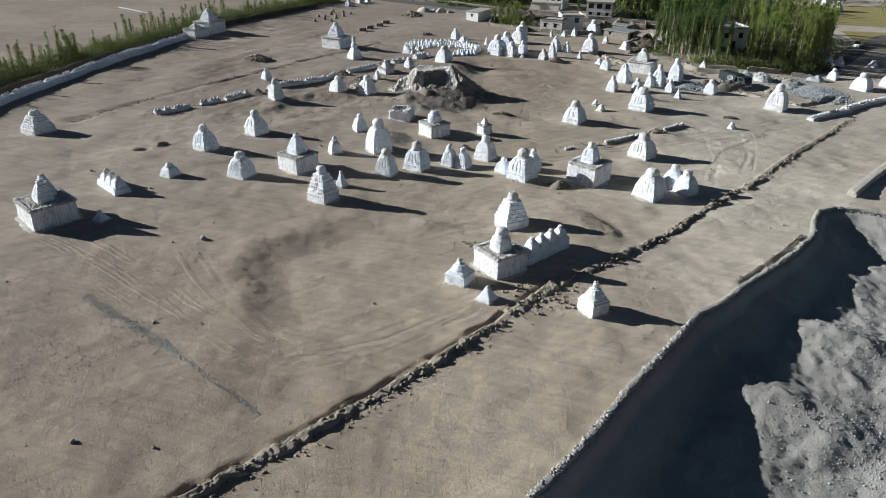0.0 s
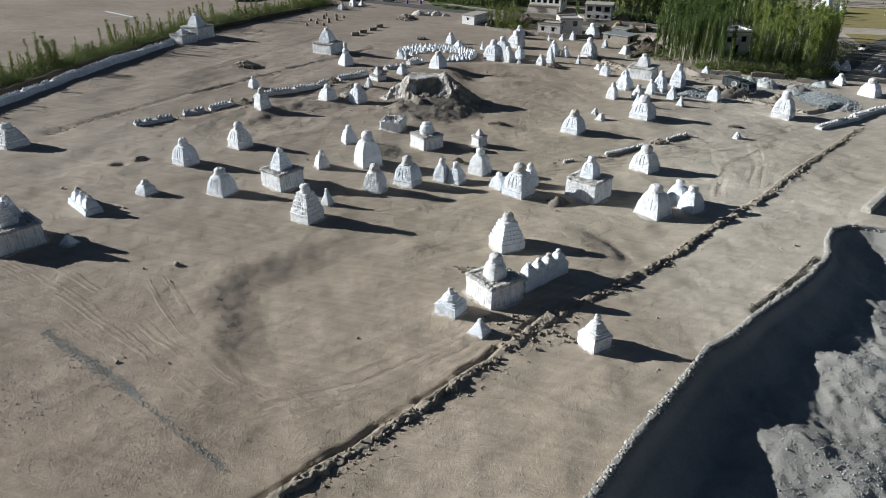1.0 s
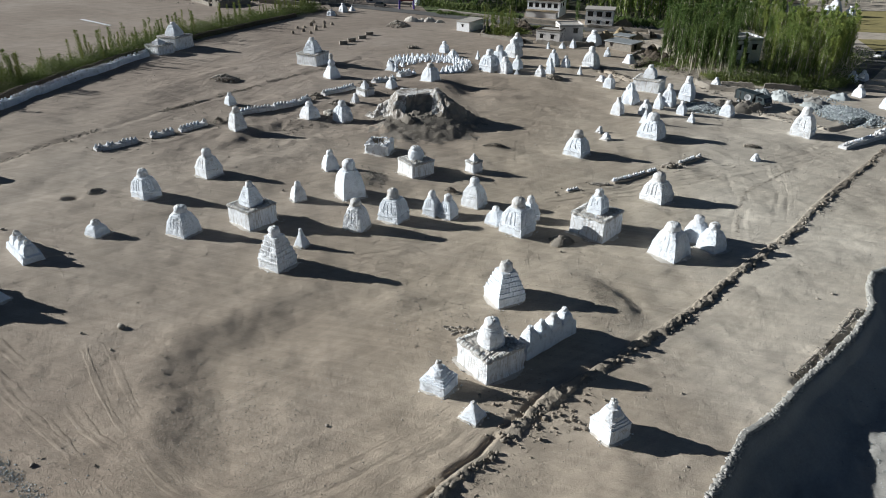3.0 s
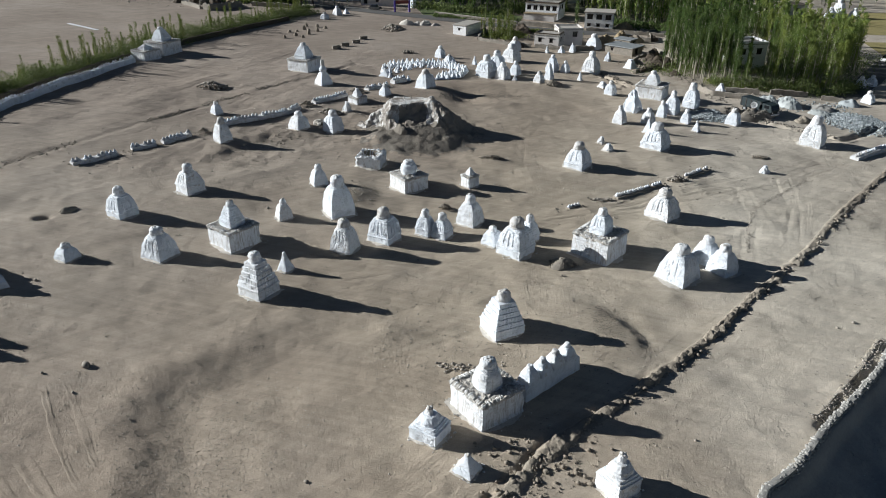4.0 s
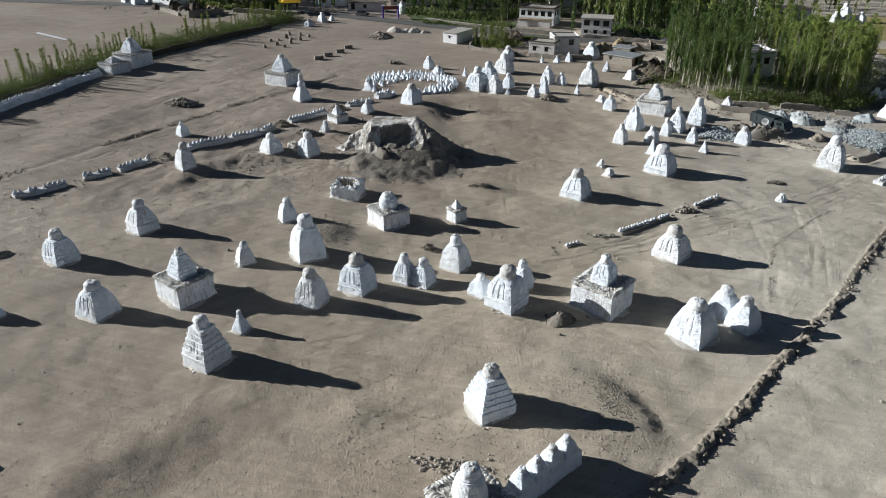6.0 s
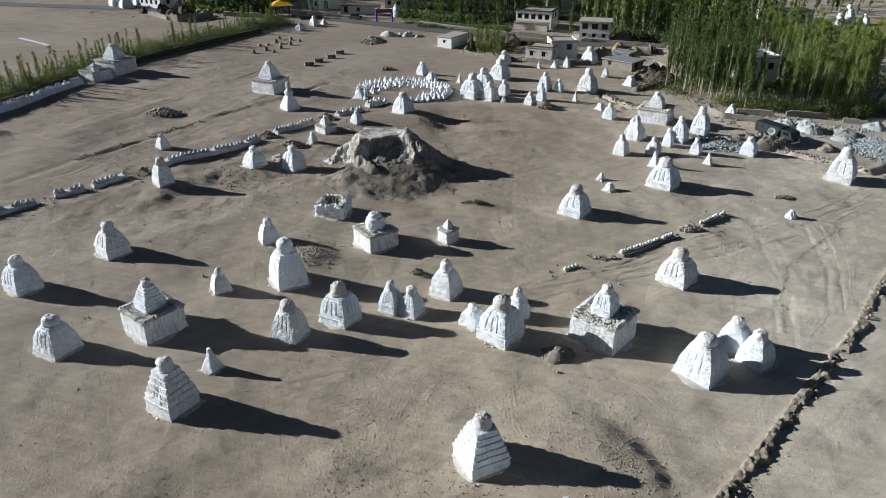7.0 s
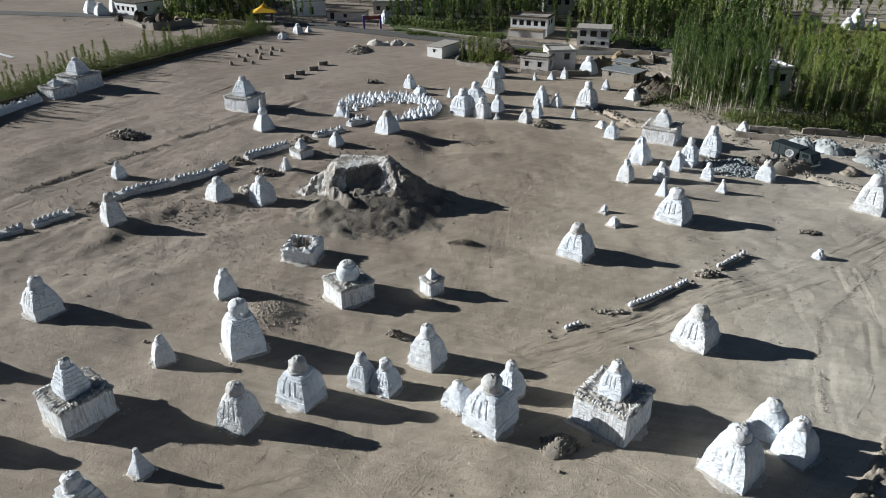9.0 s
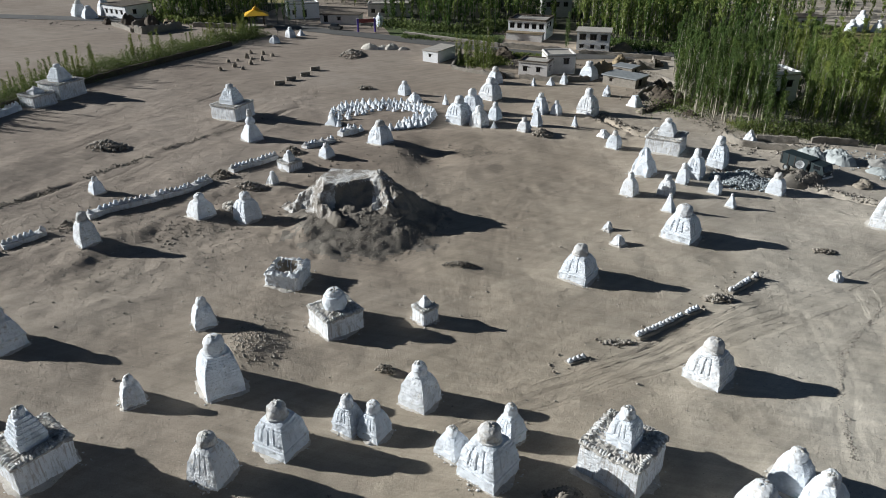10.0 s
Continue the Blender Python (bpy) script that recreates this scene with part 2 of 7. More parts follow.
def vnoise(x, y, seed=0):
    """Value noise, -1 to 1, for arrays."""
    x, y = np.asarray(x, float), np.asarray(y, float)
    ix, iy = np.floor(x).astype(np.int64), np.floor(y).astype(np.int64)
    fx, fy = x - ix, y - iy
    fx, fy = fx * fx * (3 - 2 * fx), fy * fy * (3 - 2 * fy)
    a, b = lattice(ix, iy, seed), lattice(ix + 1, iy, seed)
    c, d = lattice(ix, iy + 1, seed), lattice(ix + 1, iy + 1, seed)
    return 2 * ((a * (1 - fx) + b * fx) * (1 - fy) + (c * (1 - fx) + d * fx) * fy) - 1


def fbm(x, y, octaves=4, seed=0):
    out, amp = 0.0, 1.0
    for k in range(octaves):
        out = out + amp * vnoise(x * 2**k, y * 2**k, seed + 17 * k)
        amp *= 0.5
    return out


def along(x, y, line):
    """For arrays: the distance to a line of points, the side (right of it positive) and the length along it."""
    best = np.full(np.shape(x), 1e9)
    side, run, gone = np.zeros(np.shape(x)), np.zeros(np.shape(x)), 0.0
    for (ax, ay), (bx, by) in zip(line, line[1:]):
        dx, dy = bx - ax, by - ay
        size = math.hypot(dx, dy)
        t = np.clip(((x - ax) * dx + (y - ay) * dy) / size**2, 0, 1)
        d = np.hypot(x - ax - t * dx, y - ay - t * dy)
        s = np.sign((x - ax) * dy - (y - ay) * dx)
        near = d < best
        best, side, run = np.where(near, d, best), np.where(near, s, side), np.where(near, gone + t * size, run)
        gone += size
    return best, side, run


def hill(x, y, cx, cy, rx, ry, turn=0.0):
    c, s = math.cos(radians(turn)), math.sin(radians(turn))
    u, v = (c * (x - cx) + s * (y - cy)) / rx, (-s * (x - cx) + c * (y - cy)) / ry
    return np.exp(-(u * u + v * v))


def step(v, a, b):
    t = np.clip((v - a) / (b - a), 0, 1)
    return t * t * (3 - 2 * t)


# ---- the lie of the land ----
TRENCH = [(-30, 20), (-17.3, 31.1), (-10.0, 38.2), (-1.6, 46.8), (4.3, 53.4), (9.1, 59.4), (14.6, 63.9), (21.0, 69.7), (31.1, 80.0), (40.3, 89.4), (52.5, 103.6), (71.6, 124.2)]
RIM = [(-10, 12), (0, 25.5), (5.4, 32.2), (9.4, 37.1), (14.2, 43.6), (20.1, 51.0), (23.2, 55.3), (26.3, 57.5), (30.7, 62.0), (37.2, 67.7), (42.2, 73.4), (43.9, 77.1), (46.0, 80.2), (48.5, 81.6), (51.5, 81.2), (56.0, 79.0), (75, 72), (130, 50)]
TRACKS = [
    ([(13.5, 97.0), (21.6, 100.8), (34.0, 108.1), (48.3, 114.7), (58, 121), (70, 131)], 0.07),
    ([(11.0, 94.5), (23.0, 99.3), (36.0, 106.0), (50.0, 113.0), (62, 121)], 0.06),
    ([(41.5, 108.1), (39.5, 99.0), (36.3, 92.5), (34.4, 87.0)], 0.06),
    ([(49.0, 113.0), (45.7, 101.6), (41.5, 92.7)], 0.06),
    ([(-52, 112), (-44, 126), (-36, 141), (-30, 158), (-22, 176)], 0.06),
    ([(-60, 128), (-50, 146), (-40, 170), (-30, 196)], 0.07),
    ([(-12, 45), (-5, 48.5), (2, 54.5)], 0.05),
    ([(-18, 46), (-6, 49.5), (1, 56)], 0.04),
    ([(-26, 62), (-22, 56), (-16, 50), (-8, 46.5)], 0.05),
    ([(8, 84), (-2, 83), (-9, 80), (-14, 74)], 0.04),
    ([(10, 83), (0, 84.5), (-6, 84)], 0.04),
    ([(17, 135), (13.7, 127.5), (13, 121.2), (12.3, 116.4), (12, 110)], 0.03),
]


BOWL = [(-15.0, 45.5), (-15.9, 51.0), (-17.4, 55.0), (-19.2, 59.0), (-19.7, 61.7), (-18.9, 64.8), (-15.7, 67.8), (-12.0, 71.3), (-7.5, 75.5)]
CRESCENT = [(18.0, 68.6), (18.8, 70.4), (18.9, 72.5), (18.4, 74.5), (17.3, 76.2), (15.9, 77.6)]


def scarp(x, y, line, drop, wide, reach, fade, seed):
    """A worn edge: the ground falls to the right of a line and climbs back slowly."""
    d, s, run = along(x, y, line)
    total = sum(math.dist(a, b) for a, b in zip(line, line[1:]))
    off = d * s + 0.25 * vnoise(x / 2.2, y / 2.2, seed) + 0.12 * vnoise(x / 0.6, y / 0.6, seed + 1)
    ends = step(run, 0, fade) * (1 - step(run, total - fade, total))
    fall = -drop * step(off, -wide / 2, wide / 2) * np.exp(-np.maximum(off - wide / 2, 0) / reach)
    return ends * (fall + 0.3 * drop * np.exp(-(((off + 2.0) / 1.8) ** 2)) + 0.03 * np.exp(-((off / 2.0) ** 2)) * fbm(x / 0.8, y / 0.8, 2, seed + 3))


def land(x, y):
    """Height of the ground, for arrays."""
    x, y = np.asarray(x, float), np.asarray(y, float)
    near = 1 - step(y, 150, 230)
    z = -0.0263 * np.clip(x, -140, 140)
    z = z + near * (0.24 * fbm(x / 13, y / 13, 3, 3) + 0.10 * fbm(x / 5 + y / 9, y / 5, 3, 5) + 0.045 * fbm(x / 1.7, y / 1.7, 3, 9))
    # worn banks and small rises
    z = z + near * (scarp(x, y, BOWL, 0.5, 5.2, 6.5, 9.0, 5) + scarp(x, y, CRESCENT, 0.34, 1.9, 4.0, 3.6, 8))
    z = z + 0.30 * hill(x, y, 13.5, 74.2, 4.5, 4.0, 35) + 0.30 * hill(x, y, 3.0, 66.8, 5.5, 2.2, 10) + 0.42 * hill(x, y, -3.0, 72.2, 2.2, 1.9)
    z = z + near * 0.20 * fbm(x / 2.8, y / 2.8, 4, 77) * hill(x, y, -24, 126, 24, 12, 48) + 0.35 * hill(x, y, -24, 108, 6, 2.2, 35)
    z = z + 0.28 * hill(x, y, -9.4, 103.0, 2.2, 2.4) + near * 0.05 * fbm(x / 0.9, y / 0.9, 3, 78) * hill(x, y, -9.4, 103.0, 2.4, 2.6)
    z = z + 0.6 * hill(x, y, -30, 122, 8, 3.0, 30) + 0.7 * hill(x, y, -8, 150, 9, 5) + 0.5 * hill(x, y, 0.5, 153, 3.5, 5.5, 15) - 1.0 * hill(x, y, 5.5, 150.5, 3.3, 5.5, 15) + 0.8 * hill(x, y, 12, 160, 9, 3.2) + 0.45 * hill(x, y, 10, 146.5, 7, 1.6, 5)
    z = z + 0.5 * hill(x, y, -9.5, 102, 2.6, 2.0) + 0.35 * hill(x, y, 8.5, 116.6, 1.9, 1.0)
    # shallow furrows worn along the ways over the western ground
    u, v = 0.915 * x - 0.40 * y, 0.40 * x + 0.915 * y
    west = step(-x, 8, 26) * step(y, 98, 120) * near
    z = z + west * (0.035 * vnoise(u / 1.1, v / 16, 91) + 0.05 * vnoise(u / 2.7, v / 30, 92))
    # a dug hole beside its little spoil heap
    z = z - 0.75 * hill(x, y, -43.8, 93.0, 0.75, 0.5, 30)
    # the scree foot of the outcrop
    foot = np.hypot((x + 2.2) / 9.3, (y - 128.4) / 9.6) + 0.10 * vnoise(x / 3.0, y / 3.0, 5)
    z = z + 2.0 * (1 - step(foot, 0.22, 1.12)) + near * 0.16 * (foot < 1.1) * fbm(x / 1.1, y / 1.1, 4, 31)
    # the trench with its spoil on the lower side
    d, s, run = along(x, y, TRENCH)
    wob = 0.18 * vnoise(run / 1.3, run * 0, 12)
    off = d * s + wob
    lump = 0.55 + 0.45 * vnoise(run / 0.75, off / 0.6, 21)
    shut = 1 - 0.9 * step(y, 60, 70)
    z = z - 0.32 * shut * step(vnoise(run / 1.6, run * 0, 27), -0.9, -0.1) * np.exp(-((off / 0.22) ** 2)) + 0.10 * lump * np.exp(-(((off - 0.60) / 0.40) ** 2))
    # a shallower old ditch and the ditches by the village
    for line, deep in (([(-60, 105), (-45.8, 130.0), (-42.1, 136.3), (-37.9, 143.5), (-31.4, 154.6), (-27.0, 160.3), (-18, 176)], 0.32),
                       ([(34.2, 174.5), (36.6, 166.8), (39.8, 161.5), (44.0, 157.8)], 0.8),
                       ([(46.6, 146.0), (50.0, 143.0), (56.2, 139.9), (61.0, 136.0), (66.5, 131.0), (76.0, 138.0)], 0.7)):
        d, s, run = along(x, y, line)
        d = d * (1 + 0.5 * vnoise(run / 1.4, run * 0, 8))
        worn = 1.0 if deep > 0.5 else step(vnoise(run / 5, run * 0, 19), -0.5, 0.3)
        z = z - worn * deep * np.exp(-((d / 0.55) ** 2)) + worn * 0.4 * deep * np.exp(-(((d - 1.1) / 0.6) ** 2)) * (0.5 + 0.5 * vnoise(x / 0.8, y / 0.8, 4))
    # the hollow between the rim wall and an older edge
    d, s, run = along(x, y, [(29.8, 61.7), (31.7, 63.3), (36.9, 68.0), (41.1, 72.6)])
    d = np.abs(d * s + 0.3 * vnoise(run / 1.5, run * 0, 30))
    z = z - 0.38 * np.exp(-((d / 0.34) ** 2)) * step(vnoise(run / 2.6, run * 0, 29), -0.7, 0.1)
    for line, deep in TRACKS:
        d, s, run = along(x, y, line)
        d = np.abs(d + 0.15 * vnoise(run / 5, run * 0, 2) - 0.75)
        z = z - deep * np.exp(-((d / 0.2) ** 2)) * (0.6 + 0.4 * vnoise(run / 2.2, run * 0, 6)) + 0.4 * deep * np.exp(-(((d - 0.4) / 0.18) ** 2))
    # the dug pit beyond the rim wall
    d, s, run = along(x, y, RIM)
    inside = d * s
    deep = 4.5 - 1.2 * step(y, 35, 44) - 0.3 * step(y, 46, 64) - 1.7 * step(y, 62, 80)
    floor_ = deep + 0.26 * fbm(x / 6, y / 6, 3, 44) + 0.11 * fbm(x / 0.8, y / 0.8, 3, 47) - 0.13 * fbm(x / 2.0, y / 2.0, 4, 49) - 1.5 * hill(x, y, 27.0, 46.6, 7.5, 3.0, -32) - 1.3 * hill(x, y, 35.5, 57.0, 6.5, 2.6, -30)
    floor_ = floor_ - 0.5 * hill(x, y, 29.6, 41.5, 2.4, 1.5, 50) - 0.5 * hill(x, y, 33.0, 37.5, 2.6, 1.6, 60) - 0.8 * hill(x, y, 43.5, 66.0, 4.0, 2.6, -30) - 0.9 * step(inside, 12, 30)
    z = z - floor_ * (0.35 * step(inside, 0.3, 1.3) + 0.65 * step(inside, 0.6, 5.0))
    return z


GRID = {}


def ground_z(x, y):
    """Height of the ground sheet at one place."""
    xs, ys, z = GRID["xs"], GRID["ys"], GRID["z"]
    i, j = int(np.searchsorted(xs, x)) - 1, int(np.searchsorted(ys, y)) - 1
    s, t = (x - xs[i]) / (xs[i + 1] - xs[i]), (y - ys[j]) / (ys[j + 1] - ys[j])
    return float((z[j, i] * (1 - s) + z[j, i + 1] * s) * (1 - t) + (z[j + 1, i] * (1 - s) + z[j + 1, i + 1] * s) * t)


def spread(a, b, gap, grow, limit_lo, limit_hi):
    """Grid lines: even from a to b, then wider and wider out to the limits."""
    mid = list(np.arange(a, b + gap / 2, gap))
    lo, hi, g = [a], [mid[-1]], gap
    while hi[-1] < limit_hi:
        g *= grow
        hi.append(hi[-1] + g)
    g = gap
    while lo[-1] > limit_lo:
        g *= grow
        lo.append(lo[-1] - g)
    return np.array(lo[:0:-1] + mid + hi[1:])


def build_ground():
    xs = spread(-46, 62, 0.29, 1.06, -2500, 2500)
    y1 = list(np.arange(26, 110, 0.29)) + list(np.arange(110, 190, 0.42)) + list(np.arange(190, 290, 1.0))
    g, far = 1.0, [290.0]
    while far[-1] < 3000:
        g *= 1.15
        far.append(far[-1] + g)
    g, low = 0.5, list(np.arange(26.0, -22.0, -0.5))
    while low[-1] > -600:
        g *= 1.25
        low.append(low[-1] - g)
    ys = np.array(low[:0:-1] + y1 + far)
    gx, gy = np.meshgrid(xs, ys)
    gz = land(gx, gy)
    nx, ny = len(xs), len(ys)
    me = bpy.data.meshes.new("ground")
    co = np.stack([gx.ravel(), gy.ravel(), gz.ravel()], 1)
    i = np.arange(nx * ny).reshape(ny, nx)
    quads = np.stack([i[:-1, :-1], i[:-1, 1:], i[1:, 1:], i[1:, :-1]], -1).reshape(-1, 4)
    me.vertices.add(len(co))
    me.vertices.foreach_set("co", co.ravel())
    me.loops.add(quads.size)
    me.loops.foreach_set("vertex_index", quads.ravel())
    me.polygons.add(len(quads))
    me.polygons.foreach_set("loop_start", np.arange(0, quads.size, 4))
    me.polygons.foreach_set("use_smooth", np.ones(len(quads), bool))
    # pit and scree take their own soil
    cx, cy = gx[:-1, :-1].ravel() + 0.1, gy[:-1, :-1].ravel() + 0.1
    d, s, _ = along(cx, cy, RIM)
    foot = np.hypot((cx + 2.2) / 9.3, (cy - 128.4) / 9.6) + 0.16 * vnoise(cx / 2.2, cy / 2.2, 6) + 0.10 * vnoise(cx / 0.6, cy / 0.6, 7)
    dt, st, _ = along(cx, cy, TRENCH)
    which = np.zeros(len(quads), np.int32)
    which[foot < 1.0] = 3
    which[(dt * st > 0.4) & (dt * st < 1.1 + 0.7 * vnoise(cx / 0.8, cy / 0.8, 3))] = 2
    which[(d * s > 0.2)] = 1
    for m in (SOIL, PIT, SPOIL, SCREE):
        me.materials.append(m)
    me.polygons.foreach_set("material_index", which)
    GRID.update(xs=xs, ys=ys, z=gz)
    me.update()
    me.validate()
    tagged(new("ground", me), "dry brown desert soil with grit, wheel tracks and a trench", "ground", kind="structure")


build_ground()


ICO = [Vector(v).normalized() for v in ((0, 1, 1.618), (0, -1, 1.618), (0, 1, -1.618), (0, -1, -1.618), (1, 1.618, 0), (-1, 1.618, 0), (1, -1.618, 0), (-1, -1.618, 0), (1.618, 0, 1), (-1.618, 0, 1), (1.618, 0, -1), (-1.618, 0, -1))]
bmi = bmesh.new()
for q in ICO:
    bmi.verts.new(q)
bmesh.ops.convex_hull(bmi, input=bmi.verts[:])
bmi.verts.index_update()
ICO_V = np.array([v.co[:] for v in bmi.verts])
ICO_F = np.array([[v.index for v in f.verts] for f in bmi.faces])
bmi.free()
OCT_V = np.array([(1, 0.2, 0.1), (-0.2, 1, -0.1), (-1, -0.1, 0.15), (0.15, -1, -0.1), (0.1, 0.1, 1), (0, -0.1, -1)])
OCT_F = np.array([(0, 1, 4), (1, 2, 4), (2, 3, 4), (3, 0, 4), (1, 0, 5), (2, 1, 5), (3, 2, 5), (0, 3, 5)])


def rocks(name, at, sizes, mat, rng, flat=0.65, sink=0.2, small=False):
    """One mesh of many rough stones; at: their feet."""
    n = len(at)
    shape, faces = (OCT_V, OCT_F) if small else (ICO_V, ICO_F)
    m = len(shape)
    scale = rng.uniform(0.65, 1.35, (n, 1, 3)) * np.array([1, 1, flat]) * np.asarray(sizes)[:, None, None] / 2
    v = shape[None] * rng.uniform(0.72, 1.25, (n, m, 1)) * scale
    turn = rng.uniform(0, 2 * np.pi, n)
    c, s = np.cos(turn)[:, None], np.sin(turn)[:, None]
    v = np.stack([c * v[..., 0] - s * v[..., 1], s * v[..., 0] + c * v[..., 1], v[..., 2]], -1)
    foot = np.asarray(at, float).copy()
    foot[:, 2] += np.asarray(sizes) * flat * (0.5 - sink)
    v = (v + foot[:, None]).reshape(-1, 3)
    f = (faces[None] + m * np.arange(n)[:, None, None]).reshape(-1, 3)
    me = bpy.data.meshes.new(name)
    me.vertices.add(len(v))
    me.vertices.foreach_set("co", v.ravel())
    me.loops.add(f.size)
    me.loops.foreach_set("vertex_index", f.ravel())
    me.polygons.add(len(f))
    me.polygons.foreach_set("loop_start", np.arange(0, f.size, 3))
    me.materials.append(mat)
    me.update()
    me.validate()
    return me


# ---- shrines ----
def loft(rings, sides, seed, rough=0.04, slots=None, cap=True, jag=0.0):
    """A body of stacked square rings (half width, z, roundness), eroded. slots: (z0, z1, depth, count) cut into each face."""
    rng = random.Random(seed)
    sh = Vector((rng.uniform(0, 90), rng.uniform(0, 90), rng.uniform(0, 90)))
    us, cuts = [2 * t / sides - 1 for t in range(sides)], []
    if slots:
        gap = 1.24 / slots[3]
        cuts = [(j - (slots[3] - 1) / 2) * gap for j in range(slots[3])]
        us = [u for u in us if all(abs(u - c) > 0.085 for c in cuts)]
        us = sorted(us + [c + e for c in cuts for e in (-0.075, -0.04, 0.04, 0.075)])
    reach = {(k, j): (rng.uniform(0.0, 0.18), rng.uniform(0.8, 1.0), rng.uniform(0.4, 1.0)) for k in range(4) for j in range(len(cuts))}
    verts, faces, n = [], [], 4 * len(us)
    for half, z, rnd in rings:
        for side in range(4):
            c, s = (1, 0, -1, 0)[side], (0, 1, 0, -1)[side]
            for u in us:
                x, y = c - s * u, s + c * u
                r = math.hypot(x, y)
                x, y = x * (1 - rnd) + rnd * 1.06 * x / r, y * (1 - rnd) + rnd * 1.06 * y / r
                x, y = x * half, y * half
                p = Vector((x, y, z))
                a = noise.noise(p * 1.7 + sh) * rough * 1.2 + noise.noise(p * 4.5 + sh) * rough + noise.noise(p * 9 + sh) * rough * 0.7
                if r > 1.33 and rnd < 0.5:
                    a -= rough * 0.8
                if slots and slots[0] < z < slots[1]:
                    q = (z - slots[0]) / (slots[1] - slots[0])
                    for j, e in enumerate(cuts):
                        lo, hi, deep = reach[side, j]
                        if abs(u - e) < 0.05 and lo < q < hi:
                            a -= slots[2] * deep * (0.7 + 0.3 * noise.noise(p * 9 + sh))
                w = 1 + a / max(half, 0.12)
                verts.append((x * w, y * w, z + (jag * noise.noise(p * 5 + sh) if jag else 0) + 0.4 * rough * noise.noise(p * 3 - sh)))
    m = len(rings)
    for r in range(m - 1):
        for k in range(n):
            a, b = r * n + k, r * n + (k + 1) % n
            faces.append((a, b, b + n, a + n))
    if cap:
        verts.append((0, 0, rings[-1][1] + (0.02 if jag == 0 else -0.02)))
        faces += [((m - 1) * n + k, (m - 1) * n + (k + 1) % n, len(verts) - 1) for k in range(n)]
    return verts, faces


def profile(points, gaps):
    """Rings between given (half, z, round) points, gaps steps to each stretch."""
    out = []
    for (a, b), g in zip(zip(points, points[1:]), gaps):
        for k in range(g):
            t = k / g
            out.append(tuple(a[i] * (1 - t) + b[i] * t for i in range(3)))
    return out + [points[-1]]


def tiers(w0, z0, w1, z1, count, rnd=0.0, lip=0.0):
    """Rings of a stepped pyramid."""
    out = []
    for k in range(count):
        a, b = k / count, (k + 1) / count
        w = w0 + (w1 - w0) * a
        h0, h1 = z0 + (z1 - z0) * a, z0 + (z1 - z0) * b
        out += [(w, h0, rnd), (w - 0.012, h0 + 0.55 * (h1 - h0), rnd), (w - 0.03 + lip, h1 - 0.02, rnd)]
    return out + [(w1, z1, rnd)]


def worn_tiers(w0, z0, w1, z1, count, rnd0=0.0, rnd1=0.1):
    """Rings of sloping courses, each set back a little from the one below."""
    out, dw, dz = [], (w0 - w1) / count, (z1 - z0) / count
    for k in range(count):
        w, h, r = w0 - dw * k, z0 + dz * k, rnd0 + (rnd1 - rnd0) * k / count
        out += [(w, h, r), (w - 0.16 * dw, h + 0.30 * dz, r), (w - 0.32 * dw, h + 0.62 * dz, r), (w - 0.45 * dw, h + 0.88 * dz, r), (w - 0.72 * dw, h + 0.97 * dz, r)]
    return out + [(w1, z1, rnd1)]


def skirt(s, seed, parent, depth=1.0):
    """Fallen lime and earth round a foot, lying on the soil."""
    rng = random.Random(seed)
    verts, faces, n = [], [], 56
    m = parent.matrix_basis
    sh = Vector((rng.uniform(0, 50), rng.uniform(0, 50), 0))
    rings = ((0.93, 0.17), (0.99, 0.12), (1.05, 0.07), (1.12, 0.035), (1.20, 0.014), (1.28, -0.05))
    for ring, (grow, z) in enumerate(rings):
        for k in range(n):
            a = 2 * math.pi * k / n
            c, d = math.cos(a), math.sin(a)
            q = 1 / max(abs(c), abs(d)) ** (0.9 - 0.09 * ring)
            r = s / 2 * q * (1 + (grow - 1) * (1 + 1.3 * noise.noise(Vector((c * 1.3, d * 1.3, 7)) + sh) + 0.55 * noise.noise(Vector((c * 5, d * 5, ring)) + sh)))
            p = m @ Vector((r * c, r * d * depth, 0))
            verts.append((r * c, r * d * depth, ground_z(p.x, p.y) - m.translation.z + z * (1 + 0.5 * noise.noise(Vector((c * 5, d * 5, ring)) - sh))))
    for r in range(len(rings) - 1):
        for k in range(n):
            a, b = r * n + k, r * n + (k + 1) % n
            faces.append((a + n, b + n, b, a))
    g_ = np.random.default_rng(seed)
    m_ = 60
    a_ = g_.uniform(0, 2 * np.pi, m_)
    q_ = 1 / np.maximum(np.abs(np.cos(a_)), np.abs(np.sin(a_))) ** 0.8
    r_ = s / 2 * q_ * (1.0 + 0.42 * g_.random(m_) ** 1.8)
    at_ = np.column_stack([r_ * np.cos(a_), r_ * np.sin(a_) * depth, np.full(m_, 0.07)])
    tagged(part("lime_rubble", rocks("lime_rubble", at_, 0.05 + 0.20 * g_.random(m_) ** 2.2, CAPCLOD, g_, 0.7, 0.3, True), parent, "crumbs of fallen limewash"), kind="stuff")
    return part("apron", mesh_of("apron", verts, faces, DUST, True), parent, "fallen lime and earth")


